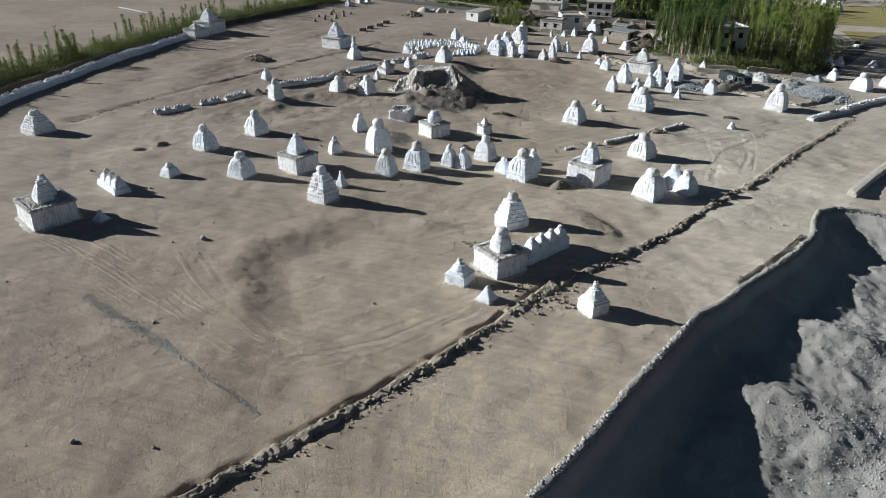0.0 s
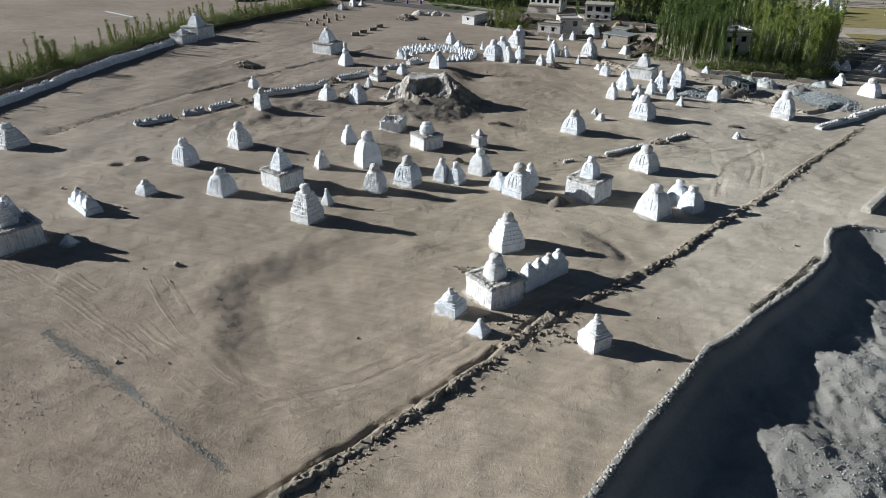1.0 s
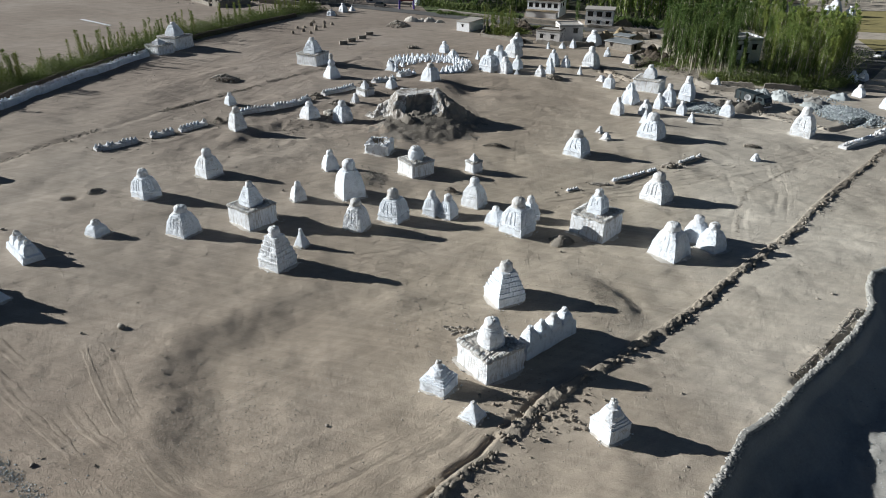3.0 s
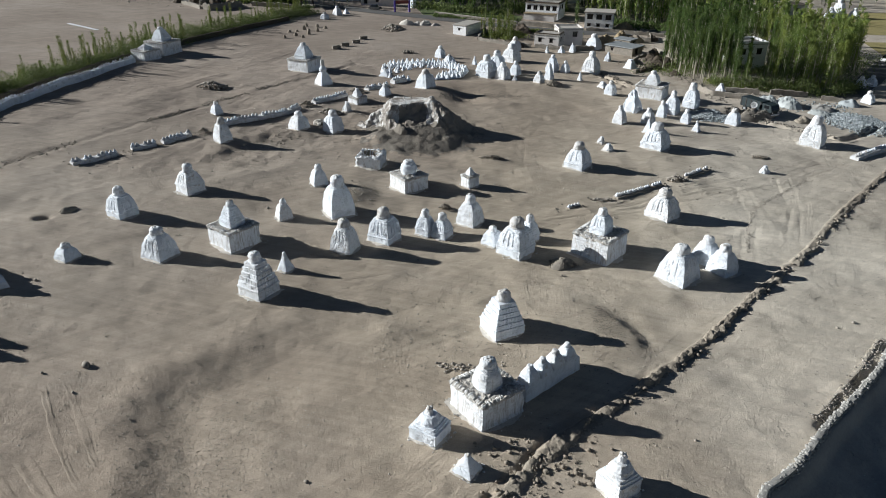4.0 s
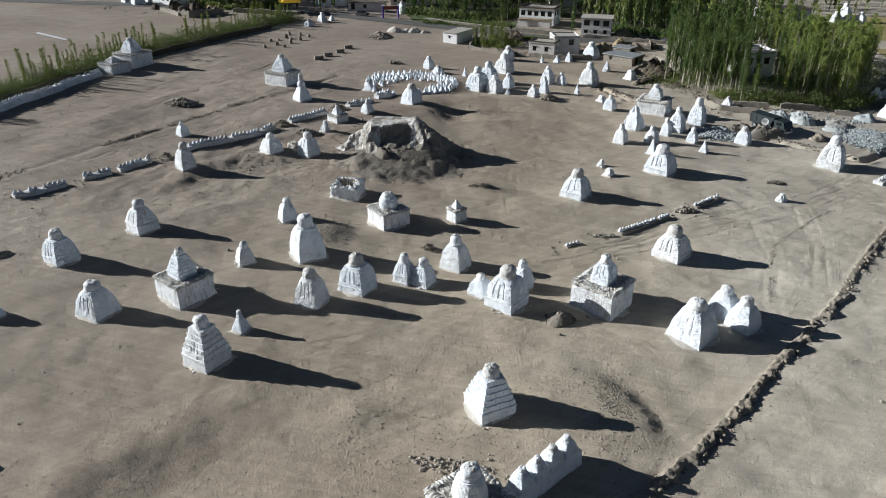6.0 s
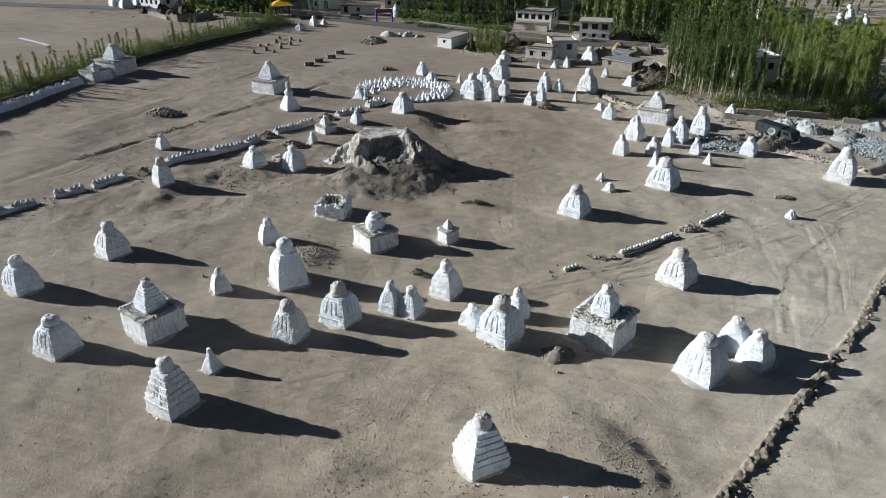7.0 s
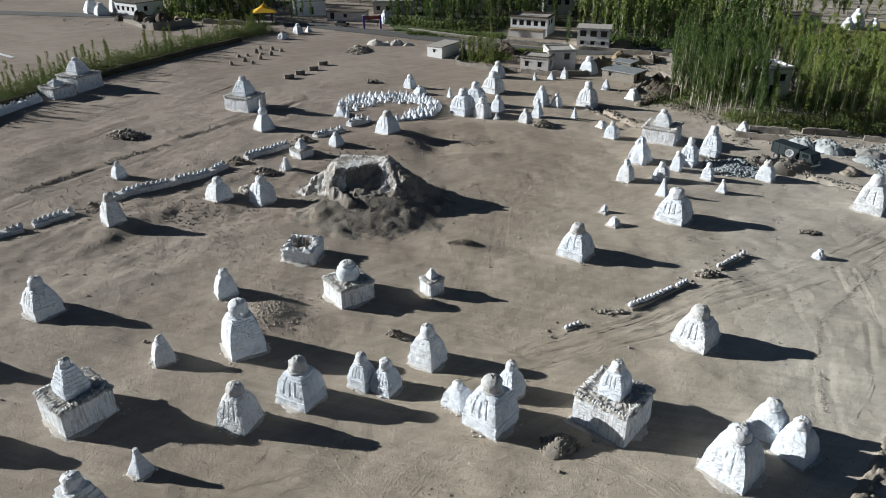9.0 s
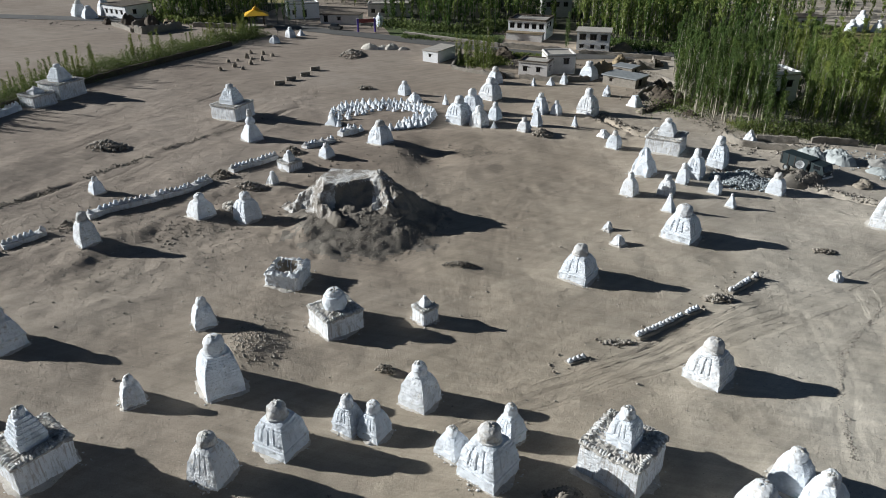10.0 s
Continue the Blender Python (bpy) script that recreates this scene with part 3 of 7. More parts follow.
COUNT = [0]
LABELS = {
    "ribbed": "whitewashed mud stupa with slotted sides and a round head",
    "plain": "small whitewashed mud stupa with a weathered knob",
    "stepped": "whitewashed stepped stupa of stacked mud bricks",
    "egg": "whitewashed round stupa with a low dome",
    "finial": "whitewashed stupa with a round bell and a tall knobbed finial",
    "knob": "whitewashed stupa on a high square foot with a small knob",
    "tall": "tall whitewashed stupa with a big domed head",
    "domed": "squat whitewashed stupa with a bare domed crown",
    "smooth": "whitewashed mud stupa worn smooth and round",
    "cone": "little whitewashed cone-shaped stupa",
    "broken": "broken whitewashed stupa worn to a pointed stump",
    "ruin": "crumbled remains of a small whitewashed stupa",
}


def stupa_parts(style, s, h, seed, parent, z0=0.0, fine=12):
    """Body, head and finial of a stupa of foot s and height h."""
    w = s / 2
    rng = random.Random(seed)
    body_mat = WHITE if rng.random() < 0.7 else WORN
    slots = None
    if style == "stepped":
        rings = profile([(w, 0, 0), (w, 0.20 * h, 0), (w * 1.03, 0.22 * h, 0), (w * 1.02, 0.245 * h, 0)], [3, 1, 1]) + tiers(0.96 * w, 0.25 * h, 0.46 * w, 0.78 * h, 5)
        top, head = 0.76 * h, 0.40 * w
        slots = (0.26 * h, 0.74 * h, 0.06, 4)
    elif style == "tall":
        rings = profile([(w, 0, 0), (w * 0.97, 0.30 * h, 0)], [4]) + worn_tiers(0.96 * w, 0.3 * h, 0.83 * w, 0.55 * h, 5, 0.05, 0.2)[:-1] + worn_tiers(0.82 * w, 0.555 * h, 0.60 * w, 0.72 * h, 4, 0.2, 0.5)
        top, head = 0.70 * h, 0.52 * w
        slots = (0.32 * h, 0.66 * h, 0.05, 5)
    elif style == "cone":
        rings = profile([(w, 0, 0), (w * 0.92, 0.22 * h, 0.05), (w * 0.5, 0.6 * h, 0.25), (w * 0.24, 0.9 * h, 0.6)], [2, 3, 3])
        top, head = 0.86 * h, 0.27 * w
    elif style == "domed":
        rings = profile([(w, 0, 0), (w * 0.96, 0.2 * h, 0.05), (w * 0.86, 0.46 * h, 0.15), (w * 0.68, 0.68 * h, 0.45), (w * 0.50, 0.77 * h, 0.8)], [3, 9, 8, 2])
        top, head = 0.73 * h, 0.48 * w
        slots = (0.24 * h, 0.7 * h, 0.07, 3)
    elif style == "smooth":
        rings = profile([(w, 0, 0.05), (w * 0.98, 0.22 * h, 0.15), (w * 0.86, 0.48 * h, 0.3), (w * 0.64, 0.68 * h, 0.6), (w * 0.46, 0.74 * h, 0.9)], [4, 6, 5, 2])
        top, head = 0.71 * h, 0.45 * w
    elif style == "broken":
        rings = profile([(w, 0, 0), (w * 0.8, 0.35 * h, 0.1), (w * 0.45, 0.75 * h, 0.25), (w * 0.18, h, 0.5)], [3, 4, 4])
        top, head = None, 0
    elif style == "ruin":
        rings = profile([(w, 0, 0.2), (w * 0.75, 0.4 * h, 0.3), (w * 0.3, h, 0.5)], [3, 4])
        top, head = None, 0
    elif style == "knob":
        rings = profile([(w, 0, 0), (w * 0.97, 0.36 * h, 0), (w * 1.01, 0.37 * h, 0), (w * 1.0, 0.41 * h, 0), (w * 0.90, 0.42 * h, 0), (w * 0.88, 0.47 * h, 0), (w * 0.79, 0.48 * h, 0.05), (w * 0.77, 0.53 * h, 0.05), (w * 0.68, 0.54 * h, 0.4), (w * 0.64, 0.64 * h, 0.7), (w * 0.42, 0.74 * h, 0.9), (w * 0.45, 0.75 * h, 0.6), (w * 0.42, 0.78 * h, 0.6), (w * 0.24, 0.79 * h, 0.9)], [5, 1, 2, 1, 2, 1, 2, 1, 4, 4, 1, 1, 1])
        top, head = 0.78 * h, 0.25 * w
    elif style == "finial":
        rings = profile([(w, 0, 0), (w * 0.97, 0.12 * h, 0), (w * 0.52, 0.46 * h, 0.15), (w * 0.40, 0.50 * h, 0.8), (w * 0.52, 0.56 * h, 1), (w * 0.52, 0.64 * h, 1), (w * 0.30, 0.72 * h, 1), (w * 0.22, 0.78 * h, 1)], [3, 8, 1, 2, 2, 3, 1])
        top, head = 0.80 * h, 0.27 * w
    elif style == "egg":
        rings = profile([(w, 0, 0.5), (w * 0.99, 0.30 * h, 0.75), (w * 0.88, 0.55 * h, 0.95), (w * 0.72, 0.66 * h, 1)], [5, 5, 3])
        top, head = 0.66 * h, 0.62 * w
    elif style == "ball":
        rings = profile([(w * 0.86, 0, 0.9), (w * 1.02, 0.22 * h, 1), (w * 1.04, 0.45 * h, 1), (w * 0.90, 0.68 * h, 1), (w * 0.80, 0.74 * h, 1)], [3, 4, 4, 1])
        top, head = 0.73 * h, 0.70 * w
    elif style == "plain":
        rings = profile([(w, 0, 0), (w * 0.99, 0.25 * h, 0), (w * 0.94, 0.28 * h, 0.04), (w * 0.82, 0.52 * h, 0.05), (w * 0.60, 0.69 * h, 0.18), (w * 0.42, 0.74 * h, 0.7)], [4, 1, 7, 5, 1])
        top, head = 0.71 * h, rng.uniform(0.42, 0.50) * w
    else:
        ledge = rng.uniform(0.17, 0.27)
        full = rng.uniform(0.54, 0.62)
        rings = profile([(w, 0, 0), (w * 0.985, ledge * h, 0), (w * 1.03, (ledge + 0.015) * h, 0), (w * 1.02, (ledge + 0.045) * h, 0)], [4, 1, 1])
        rings += worn_tiers(w * 0.97, (ledge + 0.05) * h, w * (full + 0.24), 0.53 * h, 4, 0.0, 0.04)[:-1] + worn_tiers(w * (full + 0.23), 0.535 * h, w * full, 0.70 * h, 3, 0.04, 0.25) + [(w * 0.46, 0.735 * h, 0.8)]
        top, head = 0.71 * h, rng.uniform(0.45, 0.53) * w
        slots = ((ledge + 0.07) * h, 0.69 * h, 0.15, rng.choice((2, 3, 3)))
    rings = [(a, b + z0, c) for a, b, c in rings]
    if slots:
        slots = (slots[0] + z0, slots[1] + z0, slots[2] * min(1.2, s / 2.4), slots[3])
    rough = (0.026 if style not in ("ruin", "broken") else 0.12) * (0.6 + 0.25 * s)
    v, f = loft(rings, fine, seed, rough, slots)
    part("body", mesh_of("body", v, f, body_mat, True, 38), parent)
    if top is not None:
        b, t = top + z0, h + z0
        hh = t - b
        v, f = loft([(head * 0.96, b - 0.03 * h, 0.9), (head * 1.06, b + 0.04 * hh, 1), (head * 1.08, b + 0.13 * hh, 1), (head * 0.96, b + 0.18 * hh, 1), (head * 0.97, b + 0.42 * hh, 1), (head * 0.93, b + 0.62 * hh, 1), (head * 0.82, b + 0.80 * hh, 1), (head * 0.60, b + 0.92 * hh, 1), (head * 0.25, t - 0.03, 1)], 9, seed + 5, 0.075 * min(1, s / 2.2), None, True, 0.05)
        part("head", mesh_of("head", v, f, CROWN if rng.random() < 0.3 else WORN, True, 50), parent, "weathered round head")
        if s > 1.3:
            g_ = np.random.default_rng(seed)
            m_ = 16
            a_, r_ = g_.uniform(0, 2 * np.pi, m_), head * 0.62 * np.sqrt(g_.random(m_))
            at_ = np.column_stack([r_ * np.cos(a_), r_ * np.sin(a_), t - 0.06 - 0.30 * hh * (r_ / head) ** 2])
            tagged(part("crumbled_top", rocks("crumbled_top", at_, g_.uniform(0.10, 0.26, m_), CAPTOP, g_, 0.8, 0.35), parent, "bare crumbled earth on the head"), kind="stuff")


def stupa(x, y, yaw, s, h, style, apron=True):
    """One stupa of the field; s: its foot, h: its height."""
    COUNT[0] += 1
    ob = thing("stupa", LABELS[style], "stupa", pose(x, y, ground_z(x, y) - 0.06, 0, 0, yaw), "whitewashed stupas of the field")
    stupa_parts(style, s, h, COUNT[0] * 7, ob, 0, 18 if y < 125 else 13 if y < 175 else 9)
    if apron and y < 175:
        skirt(s, COUNT[0] * 3, ob)
    return ob


def box_shrine(x, y, yaw, s, bh, h, style="stepped", depth=None, top_s=None, crowns=((0, 0),), label="", hole=(0.30, -0.34)):
    """A cube-shaped plinth with an earthen, ragged top, bearing one stupa or more."""
    COUNT[0] += 1
    seed = COUNT[0] * 7
    d = depth or s
    ob = thing("shrine", label or "whitewashed cube-shaped shrine with a ragged earthen top and a small stupa", "shrine", pose(x, y, ground_z(x, y) - 0.06, 0, 0, yaw), "cube-shaped shrines of the field")
    v, f = loft(profile([(s / 2 * 1.03, 0, 0), (s / 2, 0.12 * bh, 0), (s / 2 * 0.985, 0.9 * bh, 0), (s / 2 * 0.99, bh, 0)], [2, 8, 2]), 22, seed, 0.045)
    k = d / s
    part("plinth", mesh_of("plinth", [(a, b * k, c) for a, b, c in v], f, STREAKED, True, 38), ob)
    v, f = loft(profile([(s / 2 * 0.99, bh - 0.13, 0), (s / 2 * 1.045, bh - 0.05, 0), (s / 2 * 1.035, bh + 0.07, 0), (s / 2 * 0.93, bh + 0.13, 0), (s / 2 * 0.72, bh + 0.06, 0.05), (s / 2 * 0.4, bh + 0.05, 0.1)], [1, 1, 2, 4, 5]), 26, seed + 1, 0.09, None, True, 0.15)
    part("earth_cap", mesh_of("earth_cap", [(a, b * k, c) for a, b, c in v], f, CAP), ob, "ragged earth and twig edging")
    # fingers of mud laid side by side over the edge, drooping outwards
    g_ = np.random.default_rng(seed)
    vs, fs, half = [], [], (s / 2, d / 2)
    for side in range(4):
        turn = side * math.pi / 2
        across, out = (half[1], half[0]) if side % 2 == 0 else (half[0], half[1])
        count = int(2 * across / 0.20)
        for j in range(count):
            if g_.random() < 0.06:
                continue
            tan = -across + 2 * across * (j + 0.5) / count + g_.normal(0, 0.03)
            size = np.array([0.27 * g_.uniform(0.75, 1.25), 0.098 * g_.uniform(0.85, 1.2), 0.115 * g_.uniform(0.75, 1.2)])
            q = ICO_V * size * g_.uniform(0.82, 1.15, (12, 1))
            q[:, 2] -= 0.55 * np.maximum(q[:, 0], -0.1)
            q += (out - 0.13 + g_.normal(0, 0.03), tan, bh + 0.085 + g_.normal(0, 0.02))
            c, e = math.cos(turn), math.sin(turn)
            vs.append(np.column_stack([c * q[:, 0] - e * q[:, 1], e * q[:, 0] + c * q[:, 1], q[:, 2]]))
            fs.append(ICO_F + 12 * len(fs))
    tagged(part("ragged_edge", mesh_of("ragged_edge", np.concatenate(vs).tolist(), np.concatenate(fs).tolist(), CAPCLOD, True, 60), ob, "drooping fingers of mud along the edge"), kind="stuff")
    if s > 3.0:
        # a burrow beside the crown
        a_ = np.arange(16) * 0.3927
        at_ = np.column_stack([hole[0] * s + 0.40 * np.cos(a_), hole[1] * d + 0.40 * np.sin(a_), np.full(16, bh + 0.09)])
        tagged(part("burrow_rim", rocks("burrow_rim", at_, g_.uniform(0.22, 0.36, 16), CAPTOP, g_, 1.0, 0.3), ob, "rim of earth round a hole"), kind="stuff")
    ts = top_s or 0.50 * s
    for i, (cx, cy) in enumerate(crowns):
        hold = new("crown_stupa")
        hold.parent = ob
        hold.matrix_basis = pose(cx, cy, bh + 0.02)
        stupa_parts(style, ts, h - bh, seed + 11 * i, hold, 0, 12 if y < 130 else 8)
    if y < 175:
        skirt(s, seed, ob, d / s)
    return ob

# ---- the field of stupas ----
stupa(-22.15, 157.30, 42, 2.6, 4.75, "finial")
stupa(-36.49, 135.19, 50, 1.52, 2.21, "plain")
stupa(0.35, 185.91, 50, 1.85, 2.72, "ribbed")
stupa(2.43, 181.04, 41, 1.95, 1.74, "stepped")
stupa(-10.81, 166.20, 67, 2.13, 1.68, "cone")
stupa(-2.16, 155.21, 50, 2.9, 3.5, "domed")
stupa(-9.42, 148.41, 50, 1.75, 2.0, "smooth")
stupa(-15.28, 139.25, 58, 1.40, 1.83, "ruin")
stupa(-15.96, 128.05, 50, 2.40, 3.38, "ribbed")
stupa(-21.46, 128.52, 50, 2.50, 2.96, "plain")
stupa(-31.22, 120.62, 47, 2.04, 3.61, "ribbed")
stupa(-29.94, 102.05, 51, 2.59, 3.67, "ribbed")
stupa(-35.34, 94.62, 57, 2.57, 3.62, "ribbed")
stupa(-27.67, 85.36, 64, 2.77, 3.35, "domed")
stupa(-15.76, 78.45, 58, 2.79, 4.39, "stepped")
stupa(-14.20, 82.98, 61, 1.26, 2.11, "cone")
stupa(-16.92, 95.31, 31, 1.65, 2.47, "plain")
stupa(-14.59, 105.83, 28, 1.90, 2.75, "plain")
stupa(-10.79, 97.16, 31, 3.0, 4.85, "tall")
stupa(-8.87, 88.01, 69, 2.45, 3.52, "domed")
stupa(-4.87, 90.83, 62, 2.76, 3.91, "ribbed")
stupa(-0.41, 92.84, 60, 1.75, 3.10, "ribbed")
stupa(1.51, 92.31, 57, 1.85, 2.90, "ribbed")
stupa(4.74, 95.77, 56, 2.45, 3.77, "plain")
stupa(7.09, 90.27, 51, 1.88, 2.18, "plain")
stupa(9.46, 88.24, 50, 3.07, 4.19, "ribbed")
stupa(11.27, 91.66, 41, 1.72, 3.13, "ribbed")
stupa(25.59, 83.62, 42, 3.35, 3.88, "domed")
stupa(29.63, 87.35, 46, 2.5, 3.10, "smooth")
stupa(30.66, 85.21, 39, 2.5, 3.25, "smooth")
stupa(28.22, 98.95, 45, 3.14, 3.79, "ribbed")
stupa(20.58, 115.03, 52, 2.95, 3.7, "ribbed")
stupa(26.27, 126.73, 43, 1.02, 1.11, "ruin")
stupa(26.50, 122.82, 47, 1.56, 1.20, "ruin")
stupa(34.16, 124.69, 50, 3.45, 4.14, "ribbed")
stupa(31.50, 137.59, 50, 1.85, 3.15, "plain")
stupa(35.33, 145.01, 50, 2.98, 3.87, "broken")
stupa(36.36, 137.56, 50, 1.85, 2.77, "ribbed")
stupa(34.88, 131.72, 50, 1.35, 2.36, "cone")
stupa(39.68, 141.30, 50, 1.43, 2.91, "plain")
stupa(42.23, 143.95, 50, 2.24, 4.11, "ribbed")
stupa(46.88, 147.94, 50, 2.44, 4.48, "ribbed")
stupa(42.92, 137.90, 50, 1.44, 2.51, "ribbed")
stupa(43.36, 133.58, 50, 1.17, 1.86, "cone")
stupa(51.29, 138.58, 50, 2.14, 2.86, "plain")
stupa(56.61, 160.07, 50, 1.94, 2.06, "broken")
stupa(60.30, 128.51, 50, 3.28, 4.81, "ribbed")
stupa(10.24, 168.44, 50, 3.32, 4.57, "ribbed")
stupa(12.75, 174.10, 59, 3.05, 4.42, "ribbed")
stupa(16.65, 183.49, 50, 3.25, 4.13, "ribbed")
stupa(18.55, 195.86, 40, 2.30, 3.40, "ribbed")
stupa(13.54, 166.47, 50, 2.42, 3.46, "ribbed")
stupa(16.48, 170.03, 50, 1.80, 3.10, "ribbed")
stupa(15.86, 164.69, 74, 0.95, 1.25, "cone")
stupa(20.58, 162.47, 50, 1.70, 2.47, "ribbed")
stupa(23.09, 166.05, 50, 1.48, 3.36, "stepped")
stupa(24.82, 174.12, 50, 2.21, 3.64, "stepped")
stupa(27.50, 173.21, 50, 1.63, 2.63, "plain")
stupa(33.33, 174.41, 50, 2.99, 4.91, "ribbed")
stupa(29.48, 166.00, 50, 0.88, 1.96, "cone")
stupa(33.60, 155.51, 50, 1.86, 2.84, "ribbed")
stupa(39.62, 187.11, 59, 1.47, 2.16, "broken")
stupa(38.74, 200.56, 50, 3.1, 3.8, "plain")
stupa(32.72, 195.75, 50, 1.33, 2.31, "stepped")
stupa(-31.26, 240.38, 48, 2.10, 2.71, "plain")
stupa(-33.81, 232.62, 50, 2.00, 1.93, "ribbed")
stupa(-9.30, 259.81, 46, 2.39, 3.74, "stepped")
stupa(-39.20, 70.06, 64, 1.43, 1.21, "cone")
stupa(-36.52, 83.90, 61, 1.87, 1.75, "plain")
stupa(-61.79, 99.25, 61, 3.42, 3.44, "stepped")
stupa(0.91, 59.61, 59, 2.23, 2.55, "knob")
stupa(3.45, 56.16, 56, 1.57, 1.49, "cone")
stupa(6.98, 73.29, 25, 2.92, 4.11, "stepped")
stupa(13.24, 54.91, 33, 2.12, 3.2, "knob")
box_shrine(5.06, 62.70, 36, 3.94, 2.1, 4.5, "egg", top_s=1.9)
box_shrine(-44.84, 69.76, 48, 4.84, 2.2, 4.6, "stepped", top_s=1.75, crowns=((0.7, 1.45), (-0.1, -0.1)), label="large whitewashed shrine with two stepped stupas on its ragged top")
box_shrine(-20.85, 88.77, 51, 3.9, 2.2, 5.0, "stepped")
box_shrine(18.5, 88.7, 49, 4.35, 2.6, 5.4, "ribbed", top_s=1.85)
box_shrine(-2.90, 106.05, 36, 3.66, 1.95, 3.85, "ball", top_s=1.95, hole=(-0.17, -0.35), label="whitewashed cube-shaped shrine with a round dome and a burrow")
box_shrine(41.4, 155.0, 60, 5.2, 2.5, 5.1, "plain", top_s=2.4)
box_shrine(-28.0, 169.2, 65, 5.1, 2.4, 5.6, "stepped", top_s=2.8)
box_shrine(-61.6, 180.2, 65, 5.6, 2.7, 5.7, "stepped", top_s=2.9)
box_shrine(-63.2, 174.3, 60, 4.3, 1.9, 3.2, "knob", top_s=2.1)
box_shrine(-14.13, 145.16, 50, 2.5, 1.1, 2.6, "plain")
box_shrine(5.05, 107.0, 39, 1.75, 1.5, 2.6, "plain")


# ---- more mesh helpers ----
def boxes(items):
    """Verts and faces of boxes (cx, cy, cz, sx, sy, sz) joined."""
    v, f = [], []
    for cx, cy, cz, sx, sy, sz in items:
        k = len(v)
        v += [(cx + a * sx / 2, cy + b * sy / 2, cz + c * sz / 2) for c in (-1, 1) for a, b in ((-1, -1), (1, -1), (1, 1), (-1, 1))]
        f += [(k, k + 3, k + 2, k + 1), (k + 4, k + 5, k + 6, k + 7)]
        f += [(k + i, k + (i + 1) % 4, k + 4 + (i + 1) % 4, k + 4 + i) for i in range(4)]
    return v, f


def box_part(name, items, mat, parent, label="", at=None):
    return part(name, mesh_of(name, *boxes(items), mat), parent, label, at)


def strew(name, label, xy, sizes, mat, seed, flat=0.65, category="stones"):
    rng = np.random.default_rng(seed)
    xy = np.asarray(xy)
    at = np.column_stack([xy, land(xy[:, 0], xy[:, 1])])
    return tagged(new(name, rocks(name, at, sizes, mat, rng, flat, 0.2, True)), label, category, kind="stuff")


def bar(line, height, thick, seed, rough=0.06, gap=0.5, drop=0.15, crest=0.05):
    """A wall along a line of points, on the ground, with an uneven crest; world coordinates."""
    pts = []
    for (ax, ay), (bx, by) in zip(line, line[1:]):
        k = max(1, int(math.hypot(bx - ax, by - ay) / gap))
        pts += [(ax + (bx - ax) * i / k, ay + (by - ay) * i / k) for i in range(k)]
    pts.append(line[-1])
    v, f, m = [], [], 7
    for i, (x, y) in enumerate(pts):
        x0, y0 = pts[max(0, i - 1)]
        x1, y1 = pts[min(len(pts) - 1, i + 1)]
        d = math.hypot(x1 - x0, y1 - y0)
        nx, ny = (y1 - y0) / d, -(x1 - x0) / d
        z = ground_z(x, y)
        h = height * (1 + 0.12 * noise.noise(Vector((x * 0.3, y * 0.3, seed)))) + crest * noise.noise(Vector((x * 2, y * 2, seed)))
        if i in (0, len(pts) - 1):
            h *= 0.82
        for u, w in ((-0.56, -drop / h), (-0.53, 0.3), (-0.48, 0.92), (0, 1.0), (0.48, 0.92), (0.53, 0.3), (0.56, -drop / h)):
            r = rough * noise.noise(Vector((x * 1.3 + u * 3, y * 1.3, w * 2 + seed)))
            v.append((x + nx * (u * thick + r), y + ny * (u * thick + r), z + w * h))
    for i in range(len(pts) - 1):
        for k in range(m - 1):
            a = i * m + k
            f.append((a, a + 1, a + m + 1, a + m))
    f += [tuple(range(m - 1, -1, -1)), tuple(range((len(pts) - 1) * m, len(pts) * m))]
    return v, f, pts


# ---- walls of small chortens ----
def peak_mesh(h, w, seed, mat):
    v, f = loft(profile([(w / 2, -0.12, 0.2), (w / 2, 0.25 * h, 0.3), (w * 0.33, 0.55 * h, 0.6), (w * 0.2, 0.72 * h, 1), (w * 0.22, 0.85 * h, 1), (w * 0.08, h, 1)], [1, 2, 1, 1, 1]), 4, seed, 0.075)
    return mesh_of("peak", v, f, mat, True, 50)


PEAKS = [peak_mesh(0.62, 0.74, 900 + k, WHITE if k < 2 else EARTHY) for k in range(5)]


def mani_wall(line, height, thick, gap, seed, size=1.0, label="low whitewashed wall topped with a row of small peaks", mat=None):
    rng = random.Random(seed)
    ob = thing("mani_wall", label, "wall", pose(0, 0, 0), "walls of small chortens")
    v, f, pts = bar(line, height, thick, seed, 0.09, 0.45)
    part("wall_base", mesh_of("wall_base", v, f, mat or EARTHY, True, 45), ob)
    total = sum(math.dist(a, b) for a, b in zip(line, line[1:]))
    n = max(2, int(total / gap / 0.74))
    for i in range(n):
        d = (i + 0.5) * total / n
        for a, b in zip(line, line[1:]):
            q = math.dist(a, b)
            if d <= q:
                break
            d -= q
        t = d / q
        x, y = a[0] + (b[0] - a[0]) * t, a[1] + (b[1] - a[1]) * t
        k = size * rng.uniform(0.66, 0.9)
        if rng.random() < 0.10:
            continue
        part("peak", rng.choice(PEAKS), ob, "", pose(x, y, ground_z(x, y) + height * 0.93, 0, 0, rng.uniform(0, 90)) @ Matrix.Scale(k, 4))
    return ob


